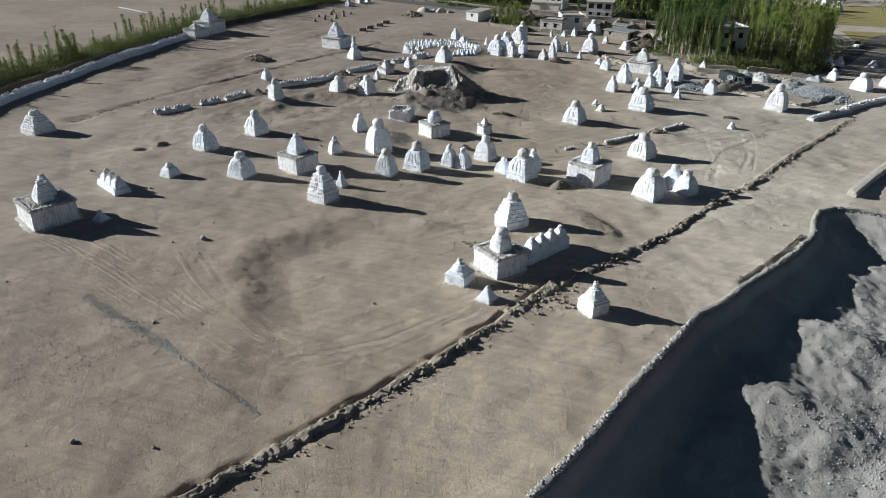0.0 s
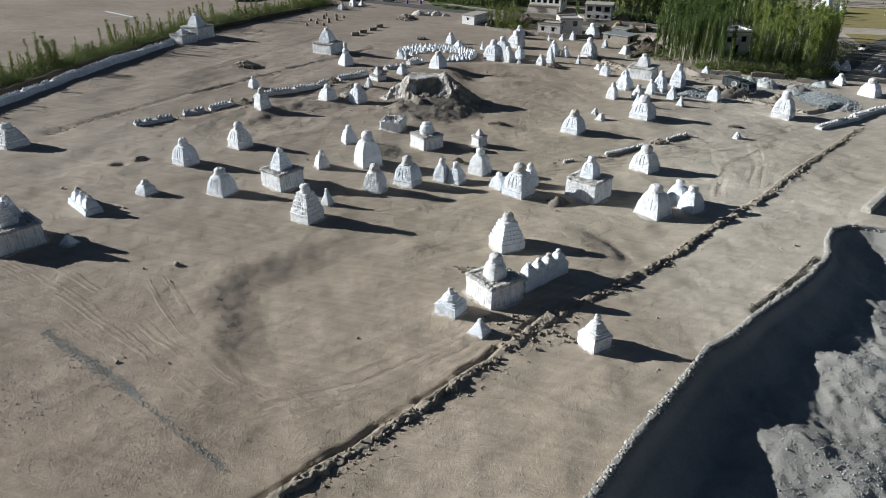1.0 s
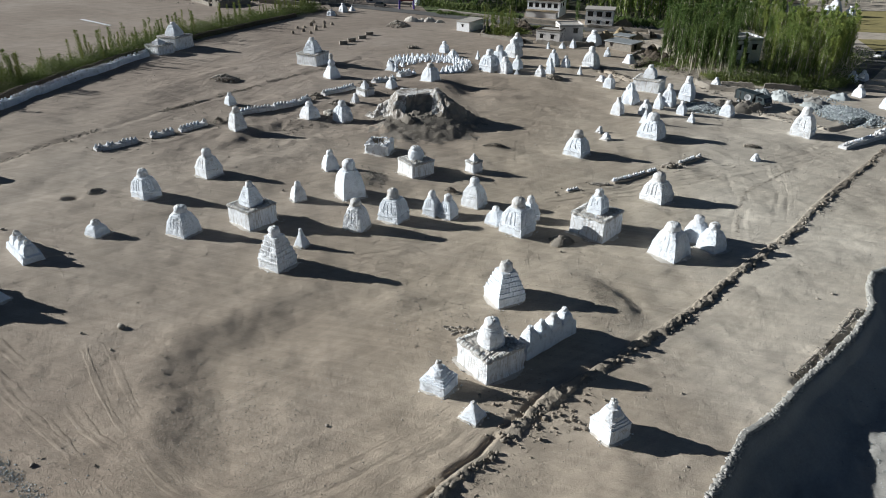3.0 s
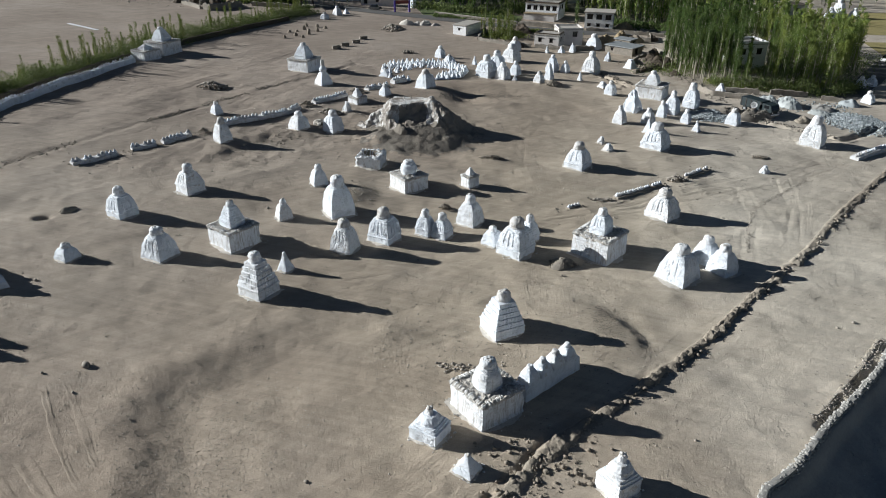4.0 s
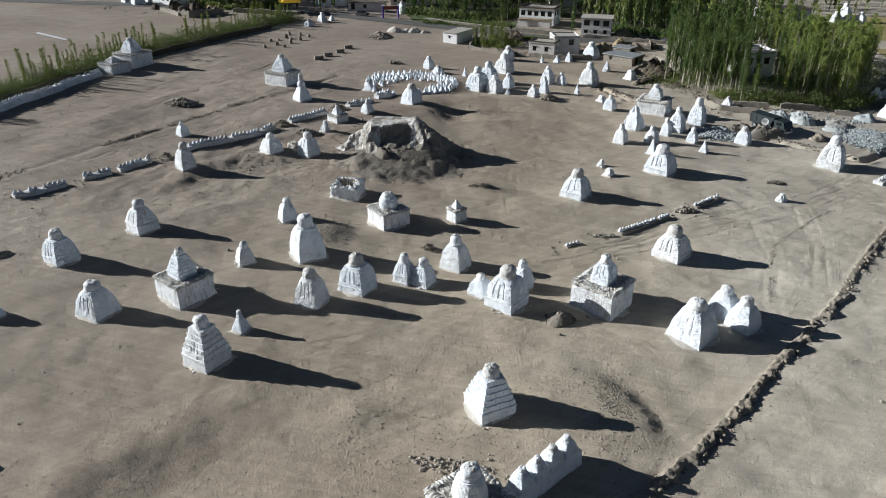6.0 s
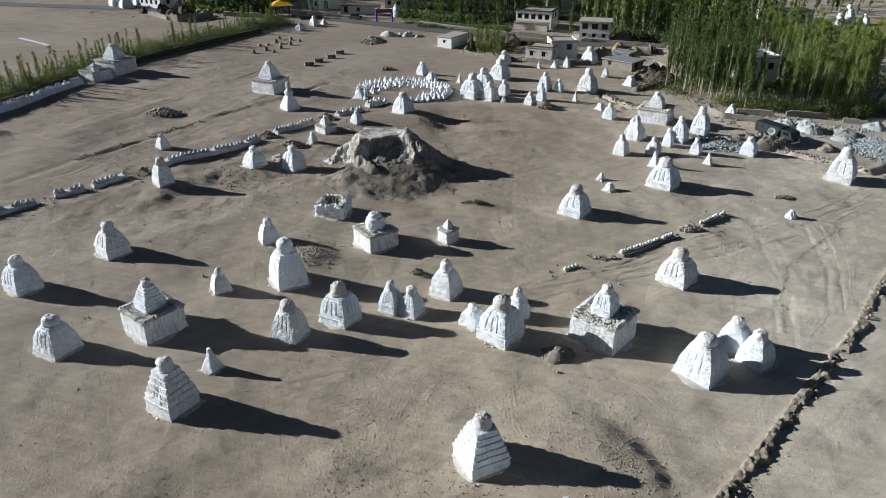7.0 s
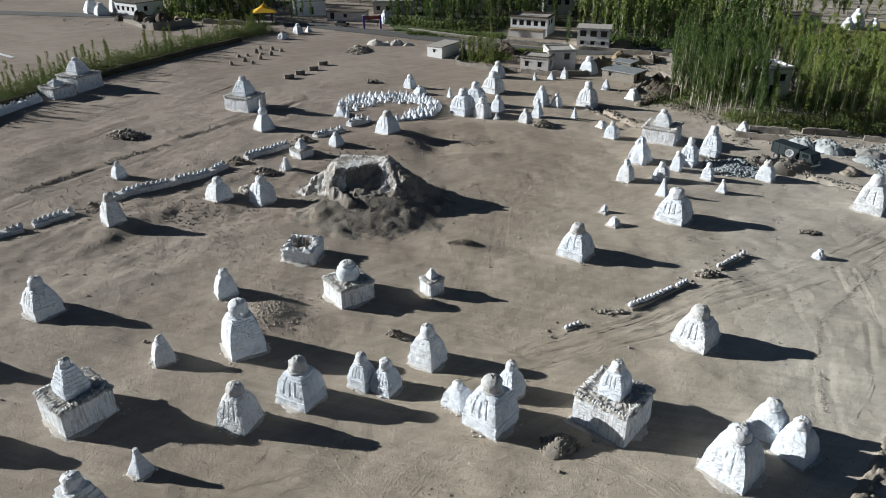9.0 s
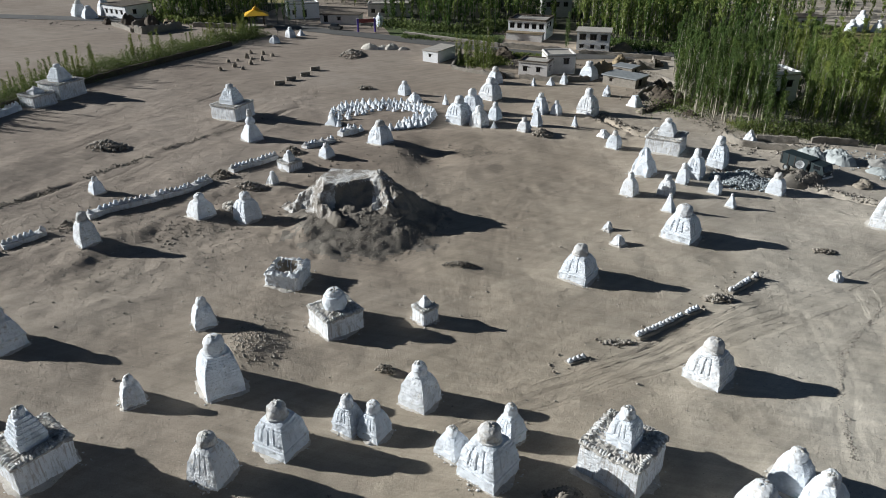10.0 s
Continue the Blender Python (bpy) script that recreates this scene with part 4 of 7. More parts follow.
mani_wall([(-48.6, 109.9), (-44.4, 114.5)], 0.55, 1.1, 0.75, 1)
mani_wall([(-43.4, 116.9), (-40.7, 119.0)], 0.55, 1.1, 0.72, 2)
mani_wall([(-40.1, 120.0), (-36.9, 123.0)], 0.55, 1.1, 0.72, 3)
mani_wall([(-34.2, 127.3), (-30.6, 131.0), (-25.9, 135.4), (-23.7, 139.4)], 0.65, 1.2, 0.82, 4)
mani_wall([(-21.7, 142.9), (-19.3, 145.8), (-16.6, 148.3)], 0.6, 1.2, 0.82, 5)
mani_wall([(-13.3, 152.4), (-9.6, 156.8)], 0.6, 1.2, 0.82, 6)
mani_wall([(-8.9, 159.6), (-6.6, 162.1)], 0.9, 1.3, 0.8, 7)
mani_wall([(17.0, 100.6), (18.6, 101.4)], 0.2, 0.8, 0.6, 8, 0.75, "row of small white peaks on a low earthen wall", MUD)
mani_wall([(23.8, 104.5), (26.9, 106.5), (30.9, 109.2)], 0.32, 0.9, 0.62, 9, 0.85, "row of small white peaks on a low earthen wall", MUD)
mani_wall([(35.1, 112.4), (39.2, 115.5)], 0.32, 0.9, 0.66, 10, 0.85, "row of small white peaks on a low earthen wall", MUD)
mani_wall([(63.8, 122.1), (74.7, 129.9)], 0.6, 1.3, 0.95, 11, 0.8, "low whitewashed wall with worn, rounded lumps")
mani_wall([(74.2, 130.5), (80.1, 134.6), (95, 144)], 0.7, 1.4, 0.95, 12, 0.85, "low whitewashed wall with worn, rounded lumps")
mani_wall([(-76.5, 96), (-74.5, 111.1), (-73.0, 126.4), (-70.7, 144.7), (-64.6, 170.6)], 1.15, 1.1, 0.98, 13, 1.0, "long whitewashed boundary wall crowned by small peaks", WHITE)

# the wall with four stupas behind the nearest shrine
four = thing("stupa_wall", "whitewashed wall bearing four small knobbed stupas", "wall", pose(0, 0, 0))
v, f, _ = bar([(7.7, 63.9), (12.4, 67.9)], 1.55, 1.25, 77, 0.05, 0.3)
part("wall_base", mesh_of("wall_base", v, f, WHITE, True, 45), four)
for i in range(4):
    t = (i + 0.45) / 4
    x, y = 7.9 + 4.3 * t, 64.0 + 3.7 * t
    hold = new("small_stupa")
    hold.parent = four
    hold.matrix_basis = pose(x, y, ground_z(x, y) + 1.38, 0, 0, 40)
    stupa_parts("smooth", 1.25, 1.4, 610 + i, hold, 0, 10)

# the slab with three peaks
triple = thing("stupa_row", "three small whitewashed peaks on one earthen slab", "stupa", pose(0, 0, 0))
v, f, _ = bar([(-43.6, 80.9), (-39.6, 76.9)], 0.75, 1.9, 78, 0.10, 0.3)
part("wall_base", mesh_of("wall_base", v, f, WHITE, True, 45), triple)
for i in range(3):
    t = (i + 0.5) / 3
    x, y = -43.4 + 3.7 * t, 80.7 - 3.7 * t
    hold = new("small_stupa")
    hold.parent = triple
    hold.matrix_basis = pose(x, y, ground_z(x, y) + 0.5, 0, 0, 45)
    stupa_parts("plain", 1.45, 1.5, 640 + i, hold, 0, 8)

# the open, broken shrine
ruin = thing("ruined_shrine", "broken whitewashed shrine open to the sky with a hollow middle", "shrine", pose(-8.6, 113.9, ground_z(-8.6, 113.9) - 0.06, 0, 0, 78))
v, f = loft(profile([(1.75, 0, 0), (1.72, 1.25, 0)], [6]) + [(1.8, 1.5, 0), (1.62, 1.75, 0.05), (1.2, 1.7, 0.2), (1.0, 1.1, 0.4), (0.9, 0.45, 0.7), (0.5, 0.4, 0.8)], 16, 3301, 0.08, None, True, 0.3)
part("plinth", mesh_of("plinth", v, f, WORN, True, 40), ruin)
skirt(3.6, 3302, ruin)
v, f = loft(profile([(1.19, 1.72, 0.2), (0.98, 1.13, 0.4), (0.84, 0.55, 0.7)], [4, 3]), 10, 3303, 0.05)
part("hollow", mesh_of("hollow", v, f, SPOIL, True, 50), ruin, "bare brown earth inside")
rr = random.Random(61)
for k in range(9):
    a = k * 0.7
    v, f = loft([(0.22, 0, 0.3), (0.24, 0.2, 0.4), (0.12, 0.36, 0.6)], 4, 3310 + k, 0.08)
    part("broken_lump", mesh_of("broken_lump", v, f, CROWN, True, 50), ruin, "", pose(1.45 * math.cos(a), 1.45 * math.sin(a), 1.45, 0, 0, 40 * k))

# the ring of little stupas
MINI = []
for k in range(4):
    v, f = loft(profile([(0.52, -0.1, 0), (0.5, 0.28, 0.05), (0.3, 0.75, 0.3), (0.2, 0.9, 1), (0.24, 1.05, 1), (0.1, 1.3, 1)], [2, 3, 1, 1, 1]), 5, 700 + k, 0.05)
    MINI.append(mesh_of("mini_body", v, f, WHITE if k < 3 else WORN, True, 45))
rr = random.Random(5)
for row, (reach, gap, size) in enumerate(((1.0, 1.22, 0.80), (0.84, 1.25, 0.76), (0.68, 1.3, 0.70), (0.52, 1.35, 0.66), (0.36, 1.4, 0.62))):
    rx, ry = 8.8 * reach, 9.1 * reach
    count = int(2 * math.pi * math.sqrt((rx * rx + ry * ry) / 2) / gap)
    for i in range(count):
        a = 2 * math.pi * (i + 0.5 * (row % 2)) / count
        deg = math.degrees(a)
        # one thin row on the near western side, gaps in the innermost row
        if row and 200 < deg < 292 or row == 2 and not (20 < deg < 200 or deg > 300) or row > 2 and not 40 < deg < 185 or not row and 205 < deg < 285 and i % 2:
            continue
        x = -2.9 + rx * math.cos(a) + rr.uniform(-0.14, 0.14)
        y = 170.9 + ry * math.sin(a) + rr.uniform(-0.14, 0.14)
        big = size * (1.18 if deg > 285 or deg < 20 else 0.98) * rr.uniform(0.86, 1.12)
        ob = thing("little_stupa", "knee-high whitewashed stupa standing in a ring", "stupa", pose(x, y, ground_z(x, y), 0, 0, 50 + rr.uniform(-8, 8)) @ Matrix.Scale(big, 4), "ring of little stupas")
        part("body", rr.choice(MINI), ob)
stupa(26.2, 193.9, 50, 0.9, 1.7, "cone", False)
stupa(29.8, 194.6, 50, 1.4, 1.7, "cone", False)
stupa(8.1, 178.9, 50, 0.9, 2.0, "cone", False)
stupa(43.3, 180.3, 40, 2.6, 2.0, "ruin", False)
stupa(33.2, 160.9, 40, 2.0, 1.2, "ruin", False)
stupa(47.5, 115.6, 40, 1.4, 1.1, "ruin", False)
stupa(85.9, 147.2, 40, 3.4, 3.6, "plain", False)
stupa(93.5, 150.5, 40, 3.0, 3.4, "plain", False)
stupa(88.9, 168.0, 40, 1.9, 2.4, "plain", False)
stupa(91.9, 169.3, 40, 1.9, 2.4, "plain", False)
stupa(84.6, 156.8, 40, 2.0, 2.4, "plain", False)
stupa(101.0, 171.0, 40, 2.2, 1.6, "ruin", False)
stupa(134.0, 268.0, 40, 4.0, 6.0, "stepped", False)
stupa(130.5, 266.0, 40, 3.0, 3.6, "plain", False)
stupa(138.5, 266.0, 40, 3.0, 3.6, "plain", False)
stupa(-28.9, 243.0, 40, 1.6, 1.6, "cone", False)
stupa(-97.0, 266.5, 40, 4.0, 4.4, "stepped", False)
stupa(-92.8, 263.2, 40, 3.6, 3.6, "plain", False)
stupa(-91.0, 269.5, 40, 3.4, 5.4, "tall", False)

# ---- the outcrop ----
ROCK, n_, l_, b_ = material("pale_crag")
v_ = coords(n_, l_, "World")
c_ = ramp(n_, l_, noise_tex(n_, l_, v_, 0.55, 7, 0.68, 0.8), [(0.34, (0.22, 0.19, 0.16)), (0.46, (0.33, 0.30, 0.265)), (0.58, (0.62, 0.61, 0.59))])
c_ = mix(n_, l_, 1.0, c_, ramp(n_, l_, noise_tex(n_, l_, v_, 4, 6, 0.7), [(0.3, 0.65), (0.7, 1.2)]), "MULTIPLY")
l_.new(c_, b_.inputs["Base Color"])
b_.inputs["Roughness"].default_value = 0.95
bump(n_, l_, b_, noise_tex(n_, l_, v_, 3.2, 8, 0.68), 0.9, 0.25)


# the flat top, and the ridges that run out from it: ends with heights, half width, fall of the sides
CRAG_TOP = [(-7.3, 131.8), (-7.0, 129.2), (-6.0, 128.4), (-1.7, 130.0), (-0.7, 129.3), (-0.2, 130.5), (-1.0, 132.6), (-4.0, 133.3), (-6.2, 133.0)]
CRAG_RIDGES = (
    ((-6.5, 129.6, 4.5), (-6.3, 127.2, 2.6), 0.6, 1.8), ((-7.2, 131.4, 3.9), (-8.7, 132.2, 2.9), 0.55, 1.5), ((-8.8, 132.0, 2.7), (-10.0, 131.8, 2.0), 0.4, 1.3),
    ((-1.0, 129.9, 5.2), (-0.3, 127.8, 3.6), 0.35, 1.9), ((-0.2, 127.6, 3.3), (0.8, 126.3, 2.7), 0.35, 1.8), ((-6.8, 126.6, 2.2), (-4.8, 125.0, 2.2), 0.45, 1.8),
    ((-0.8, 130.6, 5.0), (6.4, 129.6, 0.2), 0.3, 0.8), ((-7.6, 128.4, 1.9), (-8.0, 127.0, 0.9), 0.5, 1.2), ((-3.5, 129.2, 3.2), (-2.8, 126.4, 1.9), 0.9, 0.7), ((0.4, 129.4, 4.3), (4.6, 125.6, 0.5), 0.4, 0.8),
)


def outcrop():
    """A crumbling crag: rounded buttresses round a hollow front, with a flat stony top."""
    gap, z0 = 0.11, ground_z(-16, 116)
    xs, ys = np.arange(-13, 9, gap), np.arange(122.5, 137.5, gap)
    gx, gy = np.meshgrid(xs, ys)
    wx, wy = gx + 0.65 * fbm(gx / 2.2, gy / 2.2, 4, 61), gy + 0.65 * fbm(gx / 2.2, gy / 2.2, 4, 62)
    d, _, _ = along(wx, wy, CRAG_TOP + CRAG_TOP[:1])
    inner = np.zeros(gx.shape, bool)
    for (ax, ay), (bx, by) in zip(CRAG_TOP, CRAG_TOP[1:] + CRAG_TOP[:1]):
        inner ^= ((ay > wy) != (by > wy)) & (wx < (bx - ax) * (wy - ay) / (by - ay + 1e-9) + ax)
    d = np.where(inner, 0, d)
    fall = 2.4 - (1.5 - 0.7 * step(gy, 131.0, 132.5)) * step(gx, -0.6, 1.6)
    forms = [4.3 - fall * d]
    for (ax, ay, az), (bx, by, bz), half, lean in CRAG_RIDGES:
        t = np.clip(((wx - ax) * (bx - ax) + (wy - ay) * (by - ay)) / ((bx - ax) ** 2 + (by - ay) ** 2), 0, 1)
        off = np.hypot(wx - ax - t * (bx - ax), wy - ay - t * (by - ay))
        forms.append(az + (bz - az) * t - lean * (np.sqrt(off ** 2 + half ** 2) - half))
    z = np.log(sum(np.exp(5.0 * np.clip(q, -2, 9)) for q in forms)) / 5.0
    side = step(4.25 - z, 0.0, 0.5) + step(z, 4.6, 4.9)
    smooth = 1 - 0.75 * step(gx, 0.2, 2.0) - 0.85 * step(gx, -5.6, -4.8) * (1 - step(gx, -1.8, -1.0)) * (1 - step(gy, 129.6, 130.6))
    flute = 1 - 2 * np.abs(vnoise(wx / 1.1, wy / 1.3, 63))
    fine = 1 - 2 * np.abs(vnoise(wx / 0.45, wy / 0.5, 64))
    z = z0 + z + (0.10 + 0.90 * side) * smooth * (0.30 * (flute - 0.35) + 0.11 * (fine - 0.35)) + (0.05 + 0.07 * side) * fbm(gx / 0.5, gy / 0.5, 3, 65)
    hollow = (gx > -5.6) & (gx < -1.3) & (gy < 130.0) & (z - z0 < 4.0)
    gx = gx + 0.12 * fbm(gx / 0.7, z / 0.45, 2, 68)
    gy = gy + 0.12 * fbm(gy / 0.7, z / 0.45, 2, 69)
    ny, nx = gx.shape
    k = np.arange(nx * ny).reshape(ny, nx)
    quads = np.stack([k[:-1, :-1], k[:-1, 1:], k[1:, 1:], k[1:, :-1]], -1).reshape(-1, 4)
    lift = land(gx, gy).ravel()
    keep = (z.ravel() > lift - 0.3)[quads].any(1)
    me = mesh_of("rock_outcrop", np.stack([gx.ravel(), gy.ravel(), z.ravel()], 1).tolist(), quads[keep].tolist(), ROCK, True, 32)
    me.materials.append(SCREE)
    earthy = (z - z0 < 1.5 + 0.7 * vnoise(gx / 0.9, gy / 0.9, 71) + 0.12 * (gx + 3)).ravel()[quads[keep][:, 0]] & (gx.ravel()[quads[keep][:, 0]] > -8.6)
    earthy |= (hollow | (gx > 0.9 + 0.5 * vnoise(gx / 0.8, gy / 0.8, 72))).ravel()[quads[keep][:, 0]]
    me.polygons.foreach_set("material_index", earthy.astype(np.int32))
    ob = tagged(new("rock_outcrop", me), "pale crumbling crag with a hollow front on brown scree", "rock")
    rng = np.random.default_rng(4)
    for q in range(26):
        x, y = rng.uniform(-5.6, 0.4), rng.uniform(130.2, 133.0)
        part("top_stone", rocks("top_stone", np.array([[x, y, z0 + 3.95]]), rng.uniform(0.2, 0.6, 1), STONE, rng), ob)


outcrop()

# ---- stones strewn over the ground ----
rng = np.random.default_rng(11)


def scatter(n, x0, x1, y0, y1, lo, hi, power=2.2):
    return np.column_stack([rng.uniform(x0, x1, n), rng.uniform(y0, y1, n)]), lo + (hi - lo) * rng.random(n) ** power


def belt(line, n, width, shift=0.0):
    seg = [math.dist(a, b) for a, b in zip(line, line[1:])]
    k = rng.choice(len(seg), n, p=np.array(seg) / sum(seg))
    t = rng.random(n)
    a, b = np.array(line)[k], np.array(line)[k + 1]
    d = (b - a) / np.array(seg)[k][:, None]
    side = np.column_stack([d[:, 1], -d[:, 0]])
    return a + (b - a) * t[:, None] + side * (shift + rng.normal(0, width, n))[:, None]


def outside_pit(xy, sizes):
    d, s, _ = along(xy[:, 0], xy[:, 1], RIM)
    keep = d * s < -0.3
    return xy[keep], sizes[keep]


xy, sz = outside_pit(*scatter(26000, -44, 58, 28, 116, 0.04, 0.14, 3.8))
strew("pebbles", "small stones strewn over the dry soil", xy, sz, STONE, 1)
xy, sz = outside_pit(*scatter(4000, -62, 70, 105, 190, 0.06, 0.28, 3.5))
strew("pebbles", "stones strewn over the dry soil", xy, sz, STONE, 2)
xy, sz = outside_pit(*scatter(45, -42, 50, 30, 110, 0.2, 0.5, 2))
strew("field_stones", "single dark stones lying on the soil", xy, sz, STONE, 3)
xy = np.concatenate([belt([(-33.6, 54.2), (-27.6, 50.0), (-22.0, 46.0)], 1500, 0.3), belt([(-24.0, 47.4), (-18.3, 42.6), (-13.6, 39.2)], 700, 0.16)])
strew("stone_line", "broken line of small stones across the soil", xy, 0.04 + 0.10 * rng.random(2200) ** 2, BLUESTONE, 4)
xy = np.column_stack([rng.normal(-30, 4.5, 400), rng.normal(46.5, 3.0, 400)])
strew("stone_patch", "patches of grey stones pressed into the soil", xy, 0.04 + 0.14 * rng.random(400) ** 2, BLUESTONE, 5)
xy = np.column_stack([rng.normal(-15.5, 3.6, 1500), rng.normal(56.5, 4.6, 1500)])
strew("bank_gravel", "gravel lying on the worn bank", xy, rng.uniform(0.035, 0.09, 1500), STONE, 6)


def spoil_bank(line):
    """The ragged bank of dug earth along the trench: a worn, sunlit back and a notched, steep far edge."""
    px, py, nx, ny, run = [], [], [], [], []
    total = 0.0
    for a, b in zip(line, line[1:]):
        q = math.dist(a, b)
        for i in range(int(q / 0.085)):
            t = i * 0.085 / q
            px.append(a[0] + (b[0] - a[0]) * t)
            py.append(a[1] + (b[1] - a[1]) * t)
            nx.append((b[1] - a[1]) / q)
            ny.append(-(b[0] - a[0]) / q)
            run.append(total + i * 0.085)
        total += q
    px, py, run = np.array(px), np.array(py), np.array(run)
    soft_ = np.ones(9) / 9
    nx, ny = np.convolve(np.pad(nx, 4, "edge"), soft_, "valid"), np.convolve(np.pad(ny, 4, "edge"), soft_, "valid")
    off = np.linspace(0.0, 2.1, 36)
    far = step(py, 60, 70)
    edge = 1.32 + 0.36 * vnoise(run / 0.62, run * 0, 81) + 0.22 * vnoise(run / 2.3, run * 0, 82) - 0.1 * far
    tall = (0.27 + 0.05 * far) * (1 + 0.35 * vnoise(run / 1.7, run * 0, 83) + (0.7 - 0.3 * far) * vnoise(run / 0.8, run * 0, 84))
    tall = tall * (1 - 0.75 * np.exp(-(((px - 4.5) / 1.8) ** 2))) * (1 - 0.45 * step(py, 92, 104)) * (1 - 0.6 * step(vnoise(run / 4.0, run * 0, 85), 0.25, 0.6))
    o, r = np.meshgrid(off, run)
    wob = 0.16 * vnoise(r / 0.5, o / 0.4, 86)
    u = (o + wob - 0.16) / (edge[:, None] - 0.16)
    h = tall[:, None] * step(u, 0.0, 0.28) * (1 - step(u, 0.78, 1.0)) * (0.85 + 0.42 * np.abs(vnoise(r / 0.5, o / 0.5, 87)) + 0.14 * fbm(r / 0.2, o / 0.2, 2, 88))
    x, y = px[:, None] + nx[:, None] * o, py[:, None] + ny[:, None] * o
    z = land(x, y) + h - 0.03
    kk = np.arange(x.size).reshape(x.shape)
    quads = np.stack([kk[:-1, :-1], kk[1:, :-1], kk[1:, 1:], kk[:-1, 1:]], -1).reshape(-1, 4)
    keep = (h.ravel() > 0.012)[quads].any(1)
    me = mesh_of("spoil_bank", np.stack([x.ravel(), y.ravel(), z.ravel()], 1).tolist(), quads[keep][:, ::-1].tolist(), SPOIL, True, 50)
    tagged(new("spoil_bank", me), "ragged bank of dug brown earth along the trench", "earth bank", kind="stuff")


spoil_bank(TRENCH)
xy = np.concatenate([belt(TRENCH[1:6], 190, 0.22, 0.85), belt(TRENCH[5:], 150, 0.2, 0.9)])
at = np.column_stack([xy, land(xy[:, 0], xy[:, 1]) + 0.08])
tagged(new("trench_blocks", rocks("trench_blocks", at, 0.14 + 0.3 * rng.random(340) ** 1.8, SPOIL, rng, 0.8, 0.25)), "broken clods of dug earth on the bank", "clods", kind="stuff")
xy = np.concatenate([belt(TRENCH[:6], 900, 0.6, 1.7), belt(TRENCH[5:], 500, 0.4, 1.3)])
strew("trench_clods", "clods of dug earth fallen beside the trench", xy, 0.05 + 0.2 * rng.random(1400) ** 3.5, SPOIL, 7, 0.8, "clods")
xy = np.column_stack([rng.normal(8.8, 2.4, 260), rng.normal(57.4, 1.5, 260)])
strew("dug_clods", "churned clods of brown earth where the trench breaks off", xy, 0.07 + 0.42 * rng.random(260) ** 3.5, SPOIL, 15, 0.7, "clods")
xy = np.column_stack([rng.normal(-14.0, 3.4, 2600), rng.normal(58.0, 5.0, 2600)])
strew("bank_gravel", "gravel lying in the worn hollow", xy, 0.035 + 0.07 * rng.random(2600) ** 2, STONE, 16)
xy = np.column_stack([rng.uniform(-4, 20, 2400), rng.normal(72.0, 5.0, 2400)])
strew("knoll_gravel", "gravel strewn over the low knoll", xy, 0.05 + 0.12 * rng.random(2400) ** 2.5, STONE, 17)
xy = np.column_stack([rng.normal(-9.4, 1.5, 900), rng.normal(103.0, 1.7, 900)])
strew("gravel_patch", "patch of coarse brown gravel behind the tall stupa", xy, 0.07 + 0.16 * rng.random(900) ** 2, STONE, 18)
xy = belt([(52.5, 113.0), (46.0, 107.0), (40.8, 101.9), (37.6, 96.0), (35.2, 89.5)], 900, 0.16)
strew("clod_line", "thin winding ridge of clods and stones", xy, 0.05 + 0.11 * rng.random(900) ** 2, STONE, 19)
xy, sz = outside_pit(*scatter(7000, 8, 60, 78, 126, 0.04, 0.13, 3.0))
strew("pebbles", "small stones strewn over the pale soil", xy, sz, STONE, 20)
xy = np.column_stack([rng.normal(-24, 9, 3600), rng.normal(124, 7, 3600)])
strew("wall_gravel", "stones and clods strewn below the low walls", xy, 0.05 + 0.2 * rng.random(3600) ** 5, STONE, 21)
xy = np.column_stack([rng.normal(12.5, 2.4, 900), rng.normal(152.6, 1.2, 900)])
strew("dark_gravel", "patch of dark brown broken earth", xy, 0.05 + 0.16 * rng.random(900) ** 3, CLOD, 22)
xy = np.column_stack([rng.normal(7, 5.0, 900), rng.normal(139, 5.0, 900)])
strew("gravel_patch", "gravel strewn in the lee of the crag", xy, 0.05 + 0.14 * rng.random(900) ** 3, STONE, 23)
xy = np.column_stack([rng.uniform(-14, 9, 30000), rng.uniform(117, 140, 30000)])
keep = np.hypot((xy[:, 0] + 1.4) / 7.8, (xy[:, 1] - 128.0) / 9.0) + 0.14 * rng.normal(0, 1, 30000) < 0.98
strew("scree", "loose brown scree round the crag", xy[keep], 0.05 + 0.15 * rng.random(keep.sum()) ** 3, CLOD, 8)
xy, sz = scatter(28000, 8, 60, 27, 82, 0.05, 0.15, 4)
d, s, _ = along(xy[:, 0], xy[:, 1], RIM)
keep = d * s > 1.6
strew("pit_stones", "grey gravel and stones on the pit floor", xy[keep], sz[keep], PITSTONE, 9)
xy = np.concatenate([rng.normal(0, 1, (2600, 2)) * (4.5, 3.0) + (34, 41), rng.normal(0, 1, (2600, 2)) * (4.0, 5.0) + (41, 54)])
d, s, _ = along(xy[:, 0], xy[:, 1], RIM)
keep = d * s > 2.0
strew("pit_gravel", "patches of blue-grey gravel on the pit floor", xy[keep], 0.07 + 0.14 * rng.random(keep.sum()) ** 3, BLUESTONE, 12)
xy = np.column_stack([rng.normal(16.4, 0.7, 700), rng.normal(74.9, 1.7, 700)])
strew("bank_gravel", "dark gravel on the steep side of a small rise", xy, rng.uniform(0.04, 0.14, 700), CLOD, 13)
xy = belt([(7.0, 66.5), (1.0, 67.5)], 120, 0.35)
strew("wall_stones", "stones fallen in a loose line", xy, rng.uniform(0.1, 0.35, 120), STONE, 10)
